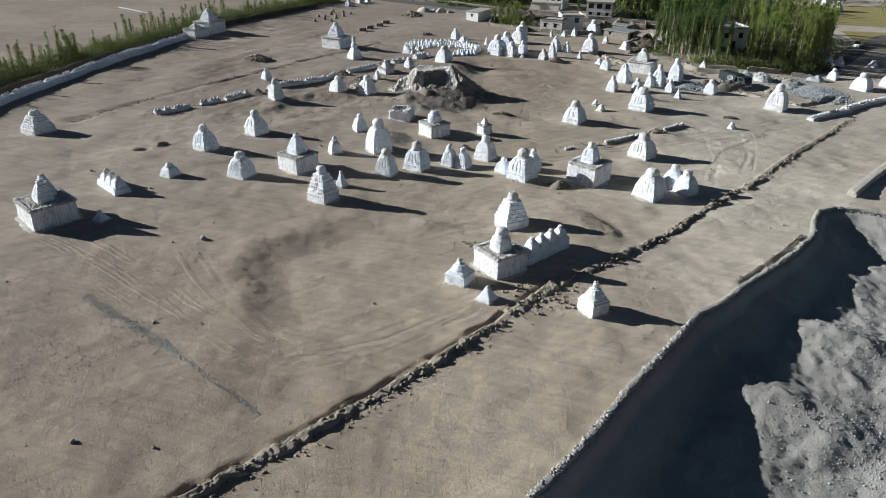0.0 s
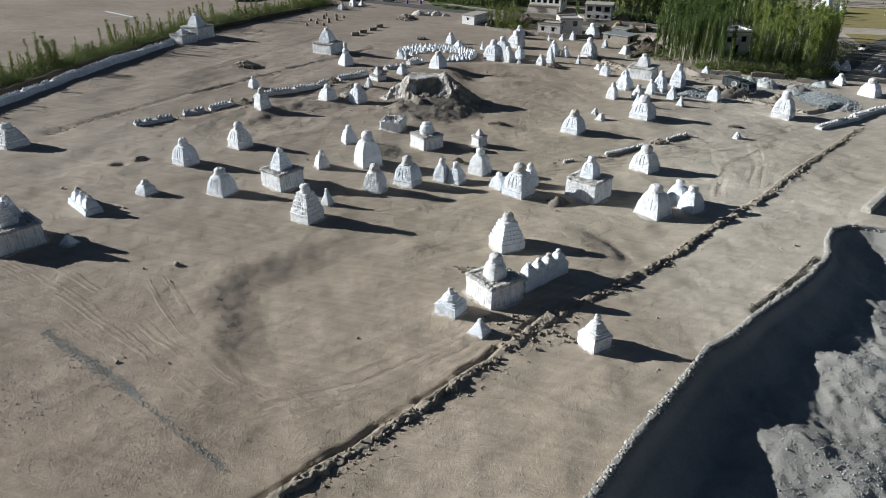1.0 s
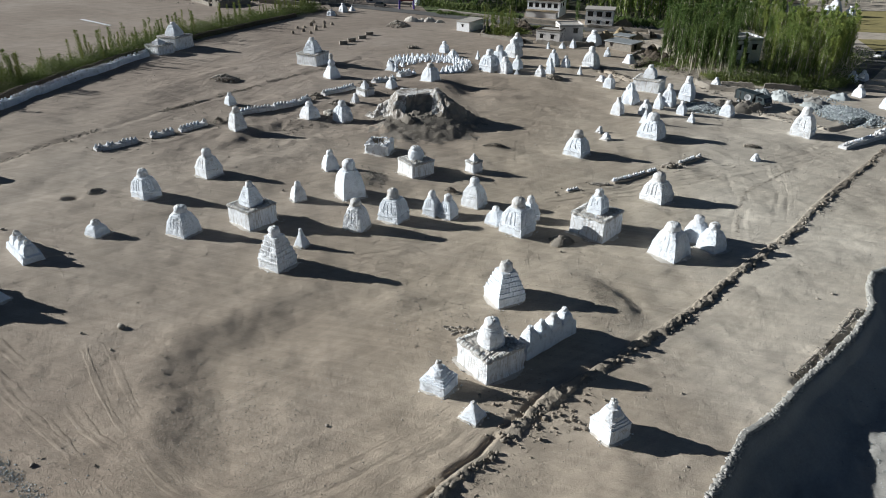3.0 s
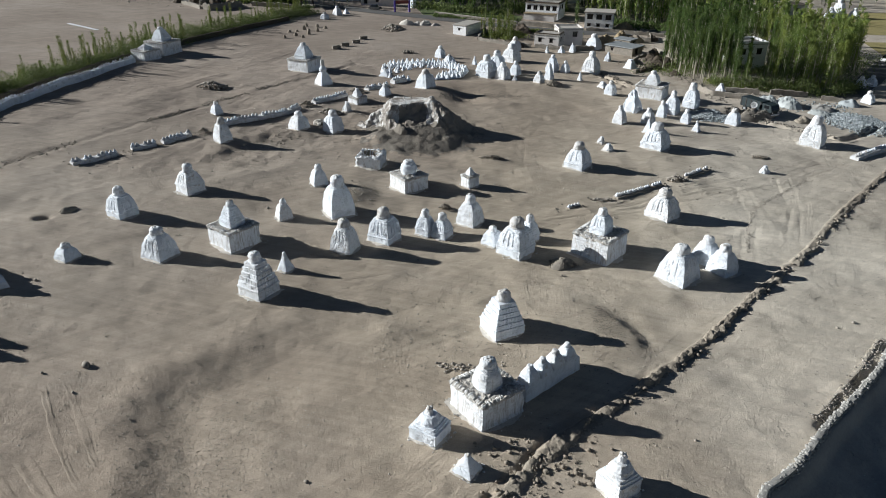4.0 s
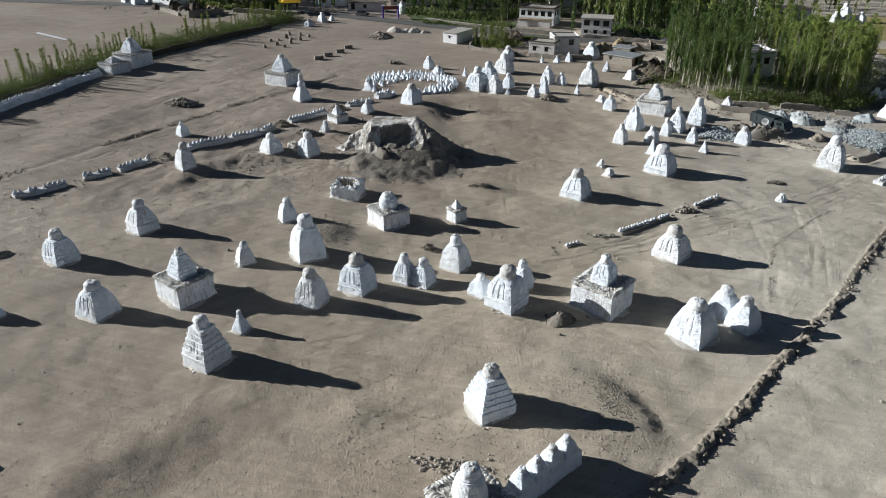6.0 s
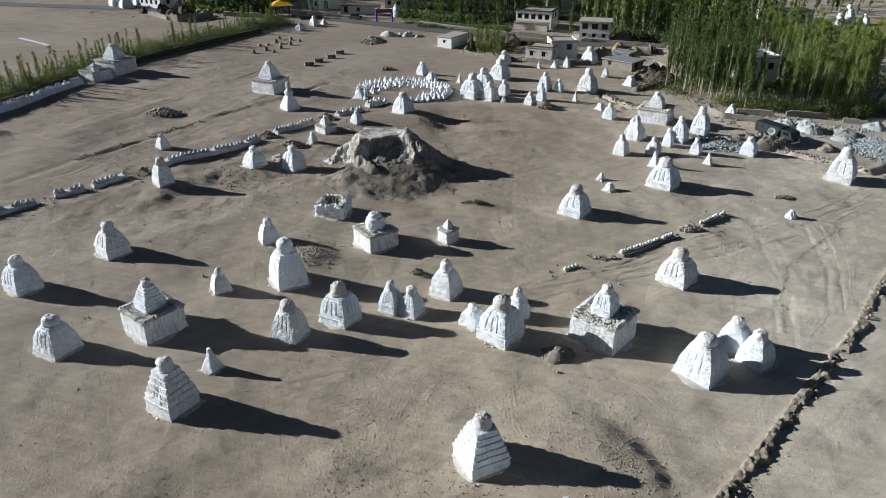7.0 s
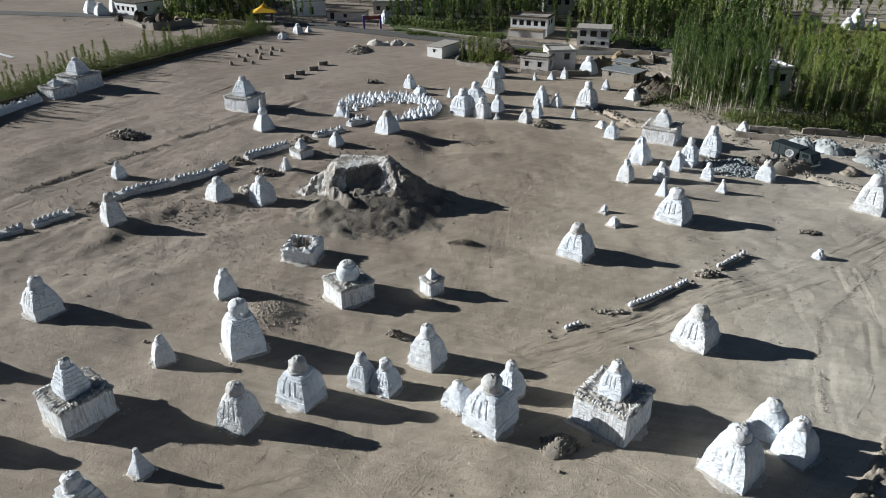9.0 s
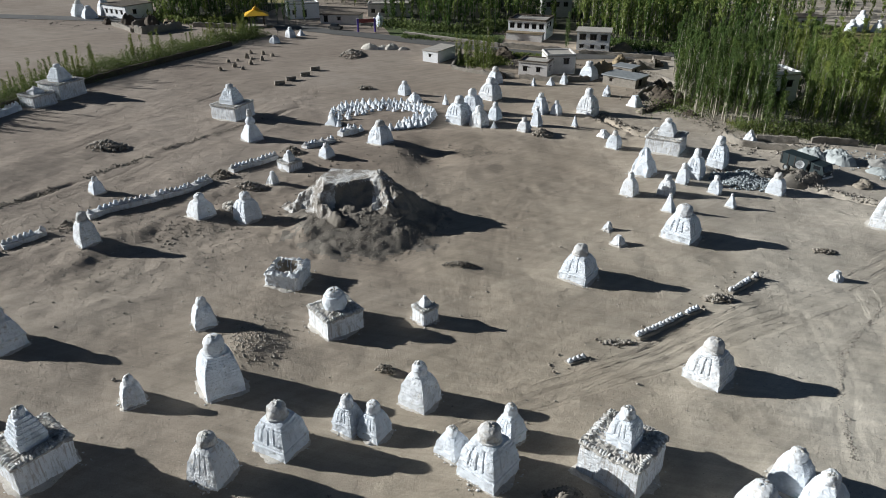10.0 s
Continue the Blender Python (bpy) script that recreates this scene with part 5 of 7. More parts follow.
for k, (x, y, rx, ry, n, lo, hi, m, word) in enumerate((
    (23.3, 160.6, 1.6, 1.4, 290, 0.2, 0.55, CLOD, "heap of grey-brown rubble beside the stupas"),
    (14.2, 85.7, 1.45, 1.15, 290, 0.12, 0.34, CLOD, "heap of brown rubble between the shrines"),
    (1.8, 99.2, 0.8, 0.7, 60, 0.15, 0.45, CLOD, "small heap of brown stones"),
    (-42.3, 152.4, 3.2, 1.6, 260, 0.15, 0.6, STONE, "scattered heap of grey rubble"),
    (-18.4, 130.6, 1.2, 1.0, 160, 0.2, 0.55, DUST, "pale crumbled mound between two stupas"),
    (-17.8, 137.6, 2.0, 0.9, 120, 0.2, 0.6, STONE, "heap of pale rubble"),
    (-7.3, 189.0, 1.5, 0.9, 70, 0.2, 0.7, CLOD, "low heap of brown stones"),
    (-13.2, 219.8, 2.8, 4.6, 290, 0.2, 0.62, STONE, "broad heap of broken rubble"),
    (8.5, 116.6, 1.8, 0.62, 290, 0.08, 0.22, CLOD, "low heap of dark earth and stones"),
    (48.2, 142.6, 4.0, 3.6, 1900, 0.16, 0.44, BLUESTONE, "heap of broken grey building stone"),
    (74.5, 141.5, 5.5, 6.5, 4200, 0.14, 0.42, BLUESTONE, "wide spread of broken blue-grey building stone"),
    (49.3, 121.5, 1.4, 0.6, 60, 0.15, 0.4, CLOD, "low ridge of dug earth"),
    (33.5, 110.8, 1.4, 0.7, 90, 0.15, 0.45, STONE, "fallen stones of a low wall"),
    (22.0, 103.8, 1.6, 0.4, 80, 0.12, 0.4, STONE, "fallen stones of a low wall"),
    (-22.6, 141.2, 1.3, 1.2, 90, 0.2, 0.5, CLOD, "fallen dark stones of a wall"),
    (-14.8, 150.2, 1.6, 1.4, 110, 0.2, 0.5, CLOD, "fallen dark stones of a wall"),
    (-35.6, 125.2, 1.0, 1.0, 60, 0.15, 0.4, CLOD, "fallen dark stones of a wall"),
)):
    a, r = rng.uniform(0, 2 * np.pi, n), np.sqrt(rng.random(n)) * rng.uniform(0.6, 1.15, n)
    xy = np.column_stack([x + rx * r * np.cos(a), y + ry * r * np.sin(a)])
    at = np.column_stack([xy, land(xy[:, 0], xy[:, 1]) + 0.45 * min(rx, ry, 1.8) * np.clip(1 - r, 0, 1)])
    sizes = lo + (hi - lo) * rng.random(n) ** 1.6
    if min(rx, ry) > 0.65 and hi < 0.65 and n < 300:
        at[:, 2] += 0.35 * np.clip(1 - r, 0, 1)
    tagged(new("rubble_heap", rocks("rubble_heap", at, sizes, m, np.random.default_rng(50 + k), 0.8)), word, "rubble", kind="stuff")

# single things lying about
for x, y, s, word in ((-26.6, 66.3, 0.75, "dark angular boulder lying alone on the soil"), (-46.8, 83.9, 0.5, "small dark boulder on the soil"), (-25.3, 35.2, 0.42, "small dark boulder on the soil"), (-19.9, 35.3, 0.32, "small dark stone on the soil"), (-37.2, 79.0, 0.35, "small dark stone on the soil"), (-29.5, 65.2, 0.4, "small grey stone on the soil")):
    tagged(new("boulder", rocks("boulder", np.array([[x, y, ground_z(x, y)]]), np.array([s]), STONE, np.random.default_rng(int(x * x)), 0.7)), word, "boulder")
rr = random.Random(9)
for x, y in ((-39.2, 202.3), (-39.6, 210.2), (-37.9, 211.5), (-36.5, 214.6), (-36.8, 219.5), (-35.0, 213.0), (-34.2, 208.5), (-32.6, 212.5), (-34.8, 203.5), (-37.0, 205.6), (-33.6, 218.5), (-31.2, 217.0)):
    h = rr.uniform(0.5, 1.15)
    v, f = loft([(0.42, -0.1, 0.2), (0.4, 0.4 * h, 0.3), (0.22, h, 0.5)], 4, int(x * 13 + y), 0.09)
    ob = thing("stone_cairn", "small dark upright stone cairn", "cairn", pose(x, y, ground_z(x, y), 0, 0, rr.uniform(0, 90)), "cairns on the open ground")
    part("pile", mesh_of("pile", v, f, SPOIL, True, 40), ob)
for x, y in ((-24.5, 191.1), (-22.9, 194.5), (-20.7, 198.5), (-19.4, 203.6)):
    ob = thing("brick_stack", "low stack of dark mud bricks", "bricks", pose(x, y, ground_z(x, y), 0, 0, 25), "stacks of mud bricks")
    for r in range(3):
        for c in range(4):
            box_part("brick", [(-0.75 + 0.5 * c + 0.05 * (r % 2), 0, 0.14 + 0.27 * r, 0.46, 0.6, 0.25)], MUD, ob)
# ---- plants ----
def cards(pts, sizes, mat, rng, droop=0.0, name="crown"):
    """Small leaf sprays: bent quads turned every way."""
    n = len(pts)
    a = rng.normal(0, 1, (n, 3))
    a[:, 2] = np.abs(a[:, 2]) * 2.0 + 0.5 - 1.5 * droop
    a /= np.linalg.norm(a, axis=1)[:, None]
    b = np.cross(a, rng.normal(0, 1, (n, 3)))
    b /= np.linalg.norm(b, axis=1)[:, None]
    c = np.cross(a, b)
    s = np.asarray(sizes)[:, None]
    p = np.asarray(pts)
    v = np.stack([p - b * s * 0.27, p + a * s * 0.6 + c * s * 0.18, p + b * s * 0.27, p - a * s * 0.6 + c * s * 0.12], 1).reshape(-1, 3)
    f = np.arange(4 * n).reshape(-1, 4)
    me = bpy.data.meshes.new(name)
    me.vertices.add(len(v))
    me.vertices.foreach_set("co", v.ravel())
    me.loops.add(f.size)
    me.loops.foreach_set("vertex_index", f.ravel())
    me.polygons.add(n)
    me.polygons.foreach_set("loop_start", np.arange(0, f.size, 4))
    me.materials.append(mat)
    me.update()
    me.validate()
    return me


def column(n, low, high, wide, rng, bare=0.1):
    """Points of a narrow poplar crown with boughs and gaps."""
    boughs = 26
    bh = np.sort(rng.uniform(low, high, boughs))
    ba = rng.uniform(0, 2 * np.pi, boughs)
    k = rng.integers(0, boughs, n)
    rise = rng.random(n)
    t = (bh[k] - low) / (high - low)
    reach = wide * (0.35 + 1.0 * np.sin(np.pi * np.clip(0.12 + 0.80 * t, 0, 1)) ** 0.8) * 0.75
    r = reach * rise * (0.5 + 0.7 * rng.random(n))
    x = r * np.cos(ba[k]) + rng.normal(0, 0.13, n)
    y = r * np.sin(ba[k]) + rng.normal(0, 0.13, n)
    z = np.minimum(bh[k] + rise * 1.5 + rng.normal(0, 0.22, n), high + 0.6 * rng.random(n))
    return np.column_stack([x, y, z])


def trunk_mesh(h, r, seed, mat):
    v, f, n = [], [], 6
    g = random.Random(seed)
    lx, ly = g.uniform(-0.02, 0.02), g.uniform(-0.02, 0.02)
    for k in range(6):
        z = h * k / 5
        w = r * (1 - 0.85 * k / 5) + 0.01
        for j in range(n):
            a = 2 * math.pi * j / n
            v.append((w * math.cos(a) + lx * z + 0.03 * math.sin(z), w * math.sin(a) + ly * z, z - (0.2 if k == 0 else 0)))
    for k in range(5):
        for j in range(n):
            a, b = k * n + j, k * n + (j + 1) % n
            f.append((a, b, b + n, a + n))
    return mesh_of("trunk", v, f, mat, True)


PROTO = []
for k in range(12):
    rg = np.random.default_rng(200 + k)
    h = 10.0 + 0.5 * (k % 4)
    low = (1.4, 2.6, 1.0, 2.0, 3.2, 1.6, 2.4, 1.5, 2.2, 1.2, 1.8, 1.5)[k]
    many = 1850 if k < 5 else 1000
    PROTO.append((trunk_mesh(h * 0.93, 0.13, k, BARK), cards(column(many, low, h, 0.64 + 0.09 * (k % 3), rg), rg.uniform(0.10, 0.25, many) * (1 if k < 5 else 1.25), POPLAR if k < 9 else YELLOWING, rg), h))
YOUNG = []
for k in range(5):
    rg = np.random.default_rng(300 + k)
    h = 5.4 + 0.45 * k
    YOUNG.append((trunk_mesh(h * 0.9, 0.05, 40 + k, BARK), cards(column(620, 0.4, h, 0.36 + 0.05 * k, rg), rg.uniform(0.11, 0.26, 620), SHRUB, rg), h))


def tree(x, y, proto, scale, rr, label, name="poplar_tree", group="poplar grove"):
    ob = thing(name, label, "tree", pose(x, y, ground_z(x, y), rr.uniform(-1.5, 1.5), rr.uniform(-1.5, 1.5), rr.uniform(0, 360)) @ Matrix.Diagonal((scale * rr.uniform(0.85, 1.15), scale * rr.uniform(0.85, 1.15), scale, 1)), group)
    part("trunk", proto[0], ob)
    part("crown", proto[1], ob)


def within(x, y, poly):
    ok = False
    for (ax, ay), (bx, by) in zip(poly, poly[1:] + poly[:1]):
        if (ay > y) != (by > y) and x < (bx - ax) * (y - ay) / (by - ay) + ax:
            ok = not ok
    return ok


rr = random.Random(77)
GROVE = [(50.0, 178.5), (53.5, 171.5), (56.5, 167.0), (64.5, 164.2), (71.3, 163.0), (80.0, 162.0), (93.0, 179.0), (103, 194), (101, 206), (94, 222), (78, 224), (64, 222), (57, 202)]
GAP = [(59.8, 160), (64.3, 160), (74.6, 182), (76, 190), (66, 190), (67.2, 181)]
made, spots = 0, []
while made < 270:
    x, y = rr.uniform(46, 120), rr.uniform(160, 234)
    near_front = y < 190
    if not within(x, y, GROVE) or within(x, y, GAP) or (near_front is False and rr.random() < 0.45):
        continue
    if any((x - a) ** 2 + (y - b) ** 2 < 1.0 for a, b in spots):
        continue
    spots.append((x, y))
    tree(x, y, rr.choice(PROTO[9:] if x - 0.35 * (y - 165) > 69 + rr.uniform(-5, 5) else PROTO[:5] if y < 186 else PROTO[5:9]), rr.uniform(0.82, 1.12), rr, "slender green poplar with a pale trunk in a dense grove")
    made += 1
for k in range(26):
    tree(80.5 + 0.76 * k + rr.uniform(-0.8, 0.6), 163.0 + 1.18 * k + rr.uniform(-0.7, 0.7), rr.choice(PROTO[9:]), rr.uniform(0.75, 1.02), rr, "slender yellow-green poplar at the edge of the grove")
for x, y in ((20.5, 243.5), (38.7, 228.5), (39.4, 230.0), (-34.5, 257.5), (-33.0, 259.0), (-36.2, 258.6), (-30.6, 259.8), (-38.5, 260.5)):
    tree(x, y, rr.choice(PROTO[:5]), rr.uniform(0.75, 1.0), rr, "slender green poplar beside the houses", "poplar_tree", "poplars by the houses")
for x, y in ((60.4, 163.6), (61.6, 165.8), (63.0, 164.2), (64.2, 167.4), (62.4, 168.8), (65.4, 170.5), (67.0, 174.0)):
    tree(x, y, rr.choice(PROTO[:5]), rr.uniform(0.55, 0.85), rr, "short bushy poplar before the white house in the grove")
# the young row by the boundary wall
LEFT = [(-84, 112), (-81.0, 128), (-76.0, 145), (-69.5, 168), (-61.5, 195), (-46.5, 229), (-38, 243)]
for k in range(190):
    i = rr.randrange(len(LEFT) - 1)
    t = rr.random()
    (ax, ay), (bx, by) = LEFT[i], LEFT[i + 1]
    x, y = ax + (bx - ax) * t - rr.uniform(0, 6.0), ay + (by - ay) * t + rr.uniform(-1, 1)
    tree(x, y, rr.choice(YOUNG), rr.uniform(0.42, 0.95), rr, "young bushy poplar in a row beside the boundary wall", "young_poplar", "row of young poplars")
for k in range(34):
    x, y = rr.uniform(11, 20), rr.uniform(205, 224)
    tree(x, y, rr.choice(YOUNG), rr.uniform(0.6, 0.95), rr, "sapling poplar in a walled plot", "young_poplar", "saplings in the plot")


def thicket(name, label, line, n, spread_, tall, mat, seed, size=(0.25, 0.6)):
    rg = np.random.default_rng(seed)
    global rng
    keep, rng = rng, rg
    xy = belt(line, n, spread_)
    rng = keep
    lump = 0.55 + 0.45 * vnoise(xy[:, 0] / 2.1, xy[:, 1] / 2.1, seed)
    z = land(xy[:, 0], xy[:, 1]) + tall * lump * rg.random(n)
    tagged(new(name, cards(np.column_stack([xy, z]), rg.uniform(*size, n), mat, rg, 0.3, name)), label, "bushes", kind="stuff")


thicket("hedge", "dense low willow hedge under the young poplars", [(a - 1.0, b) for a, b in LEFT], 60000, 1.9, 3.5, WILLOW, 1, (0.12, 0.30))
thicket("hedge", "light green shoots among the young poplars", [(a - 2.6, b) for a, b in LEFT], 56000, 2.1, 4.0, SHRUB, 2, (0.10, 0.26))
thicket("bushes", "green bushes at the edge of the grove", [(57, 167.2), (65, 163.2), (73, 161.8), (80, 161.5), (88, 167)], 9000, 1.1, 3.4, WILLOW, 3, (0.14, 0.36))
thicket("bushes", "yellowing bushes under the poplars", [(56, 168.5), (64, 165.5), (76, 164.5), (86, 171)], 6000, 1.6, 2.2, SHRUB, 4, (0.12, 0.32))
thicket("bushes", "green growth in the walled plot", [(11.5, 214), (19.5, 211), (19, 222)], 3500, 1.8, 1.4, SHRUB, 5)
thicket("bushes", "weeds behind the low houses", [(22, 224), (33, 220), (37, 224)], 2500, 1.6, 1.0, SHRUB, 6)
thicket("crop_rows", "leafy green crop beside the road", [(-2, 245), (10, 242.5), (23, 241)], 6000, 1.8, 0.9, WILLOW, 7)
thicket("bushes", "dark undergrowth among the poplar trunks", [(50, 184), (58, 176), (64, 192), (80, 172), (92, 186), (104, 205)], 20000, 4.5, 2.2, WILLOW, 8, (0.18, 0.45))
thicket("bushes", "dark undergrowth at the foot of the far wood", [(-8, 262), (8, 253), (22, 253), (26, 266), (42, 264)], 5000, 2.5, 3.0, WILLOW, 9, (0.35, 0.9))
thicket("bushes", "dark undergrowth at the foot of the far wood", [(48, 246), (62, 232), (78, 234), (96, 242), (108, 262)], 6000, 3.0, 2.6, WILLOW, 10, (0.35, 0.9))
thicket("bushes", "dark undergrowth at the foot of the far wood", [(-78, 272), (-67, 260), (-55, 261), (-46, 266)], 3500, 2.0, 2.8, WILLOW, 11, (0.35, 0.9))
# the far wood
rg = np.random.default_rng(9)
rr2 = random.Random(19)
leaf, pale, trunks = [], [], []
FAR = [[(-8, 260), (8, 251), (23, 251), (24, 262), (42, 260), (46, 330), (-10, 330)], [(50, 240), (62, 228), (92, 238), (112, 262), (100, 330), (46, 330)], [(-78, 270), (-67, 258), (-55, 259), (-47, 265), (-42, 300), (-82, 300)], [(45, 258), (60, 236), (72, 238), (70, 270)], [(150, 230), (240, 250), (240, 360), (150, 330)], [(105, 285), (150, 280), (150, 340), (105, 340)], [(-38, 300), (-10, 290), (-10, 340), (-40, 340)]]
for poly, n in zip(FAR, (250, 330, 150, 60, 90, 60, 60)):
    k = 0
    while k < n:
        x, y = rr2.uniform(-90, 245), rr2.uniform(230, 365)
        if within(x, y, poly):
            h = rr2.uniform(9, 12.5)
            (pale if rr2.random() < (0.6 if poly in (FAR[1], FAR[3]) else 0.4) else leaf).append(column(200, 0.7, h, 0.95, rg) + np.array([x, y, ground_z(x, y)]))
            trunks.append((x, y, h))
            k += 1
pts = np.concatenate(leaf)
wood = tagged(new("far_wood", cards(pts, rg.uniform(0.34, 0.78, len(pts)), POPLAR, rg, 0, "far_wood")), "distant wood of tall green poplars", "trees", kind="stuff")
# a random share of crowns in lighter leaves: sunlight put into their colour
pts = np.concatenate(pale)
part("sunlit_crowns", cards(pts, rg.uniform(0.34, 0.78, len(pts)), YELLOWING, rg, 0, "sunlit_crowns"), wood, "lighter yellow-green crowns, sunlight put into the leaf colour")
part("trunks", mesh_of("trunks", *boxes([(x, y, ground_z(x, y) + 0.42 * h, 0.2, 0.2, 0.84 * h) for x, y, h in trunks]), BARK), wood, "pale trunks")

# ---- fields, road and far ground cover ----
def sheet(name, label, poly, mat, lift=0.06, gap=4.0, category="field"):
    """A thin cover draped over the ground inside a four-cornered outline."""
    (a, b, c, d), n = [Vector(p) for p in poly], 24
    v, f = [], []
    for i in range(n + 1):
        for j in range(n + 1):
            s, t = i / n, j / n
            p = (a * (1 - s) + b * s) * (1 - t) + (d * (1 - s) + c * s) * t
            p = p + Vector((noise.noise(Vector((p.x * 0.1, p.y * 0.1, 1))), noise.noise(Vector((p.x * 0.1, p.y * 0.1, 5))))) * 0.7
            v.append((p.x, p.y, ground_z(p.x, p.y) + lift))
    for i in range(n):
        for j in range(n):
            k = i * (n + 1) + j
            f.append((k, k + n + 1, k + n + 2, k + 1))
    return tagged(new(name, mesh_of(name, v, f, mat, True)), label, category, kind="structure")


sheet("field", "dry yellow-green meadow beyond the grove", [(104, 236), (175, 232), (190, 285), (112, 272)], GRASS)
sheet("field", "green crop field beside the road", [(-5, 242), (24, 237.5), (25, 249), (-8, 258)], CROP, 0.08)
sheet("field", "yellow stubble field behind the far wood", [(-66, 300), (-36, 296), (-36, 322), (-66, 326)], GRASS)
sheet("field", "dry meadow by the village road", [(112, 196), (150, 190), (160, 222), (118, 222)], GRASS)


# dark sheets under the far trees: undergrowth plus tree shade put into the colour
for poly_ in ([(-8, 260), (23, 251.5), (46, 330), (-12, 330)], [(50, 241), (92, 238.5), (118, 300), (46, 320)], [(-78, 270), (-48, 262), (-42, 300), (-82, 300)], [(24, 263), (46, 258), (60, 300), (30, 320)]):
    sheet("wood_floor", "floor of the far wood, undergrowth with tree shade painted into its colour", poly_, UNDERWOOD_SHADE, 0.12, 4.0, "ground")


def ribbon(name, label, line, width, mat, lift, category, kind="structure"):
    v, f = [], []
    pts = []
    for (ax, ay), (bx, by) in zip(line, line[1:]):
        k = max(1, int(math.hypot(bx - ax, by - ay) / 3))
        pts += [(ax + (bx - ax) * i / k, ay + (by - ay) * i / k) for i in range(k)]
    pts.append(line[-1])
    for i, (x, y) in enumerate(pts):
        x0, y0 = pts[max(0, i - 1)]
        x1, y1 = pts[min(len(pts) - 1, i + 1)]
        d = math.hypot(x1 - x0, y1 - y0)
        nx, ny = (y1 - y0) / d, -(x1 - x0) / d
        for u in (-0.5, -0.17, 0.17, 0.5):
            e = width * u * (1 + 0.06 * noise.noise(Vector((x * 0.3, y * 0.3, u))))
            v.append((x + nx * e, y + ny * e, ground_z(x + nx * e, y + ny * e) + lift))
    for i in range(len(pts) - 1):
        for k in range(3):
            a = 4 * i + k
            f.append((a, a + 1, a + 5, a + 4))
    return tagged(new(name, mesh_of(name, v, f, mat, True)), label, category, kind=kind)


ribbon("road", "grey asphalt road past the village", [(-200, 268), (-118, 263), (-60, 260), (-34, 255), (-19.6, 248.2), (-4, 241.2), (10.6, 233.6), (24.4, 227.4), (37, 222.5), (60, 226), (100, 246)], 6.5, ASPHALT, 0.09, "road")
ribbon("road", "grey road beside the grove", [(78, 157.5), (85, 163.5), (94, 174), (108, 192), (128, 214), (160, 224)], 5.0, ASPHALT, 0.07, "road")
ribbon("ground_marking", "white painted strip on the open desert", [(-98.6, 212.4), (-87.4, 204.4)], 1.1, BRIGHT, 0.10, "marking", "")




def wheel_tracks(line, mat, seed, gauge=1.5, wide=0.34, deep=1.0):
    """Two ruts pressed between low ridges of loose soil, broken here and there."""
    pts = []
    for (ax, ay), (bx, by) in zip(line, line[1:]):
        k = max(1, int(math.hypot(bx - ax, by - ay) / 0.3))
        pts += [(ax + (bx - ax) * i / k, ay + (by - ay) * i / k) for i in range(k)]
    pts = np.array(pts + [line[-1]], float)
    box = np.ones(15) / 15
    sm = np.column_stack([np.convolve(np.pad(pts[:, k], 7, "edge"), box, "valid") for k in (0, 1)])
    d = np.gradient(sm, axis=0)
    d /= np.linalg.norm(d, axis=1)[:, None] + 1e-9
    run = np.arange(len(sm)) * 0.3
    verts, faces = [], []
    u = np.array([-0.9, -0.55, -0.28, 0.0, 0.28, 0.55, 0.9])
    lift = deep * np.array([-0.02, 0.05, 0.008, 0.022, 0.008, 0.05, -0.02]) * (1 + 0.8 * (wide > 0.5)) * (0.55 if line[-1][1] > 140 and line[0][0] < 0 else 1.1 if line[-1][0] > 50 and line[-1][1] < 135 else 1.15)
    for s in (-gauge / 2, gauge / 2):
        mid = s + 0.14 * vnoise(run / 2.6, run * 0 + s, seed)
        strong = step(vnoise(run / 4.5, run * 0 + 3 * s, seed + 40), -0.85, 0.2)
        off = mid[:, None] + u[None] * wide * (1 + 0.25 * vnoise(run / 1.1, run * 0, seed + 3))[:, None]
        x, y = sm[:, :1] + d[:, 1:] * off, sm[:, 1:] - d[:, :1] * off
        jag = 0.75 + 0.5 * vnoise(x / 0.35, y / 0.35, seed + 9)
        z = np.vectorize(ground_z)(x, y) + lift[None] * jag * strong[:, None] - 0.02 * (1 - strong[:, None])
        k = np.arange(x.size).reshape(x.shape) + sum(map(len, verts))
        q = np.stack([k[:-1, :-1], k[1:, :-1], k[1:, 1:], k[:-1, 1:]], -1).reshape(-1, 4)
        live = ((strong[:-1] + strong[1:]) > 0.12).repeat(len(u) - 1)
        verts.append(np.stack([x.ravel(), y.ravel(), z.ravel()], 1))
        faces.append(q[live])
    me = mesh_of("wheel_tracks", np.concatenate(verts).tolist(), np.concatenate(faces).tolist(), mat, True)
    tagged(new("wheel_tracks", me), "faint pair of wheel ruts in the soil", "tracks", kind="structure")


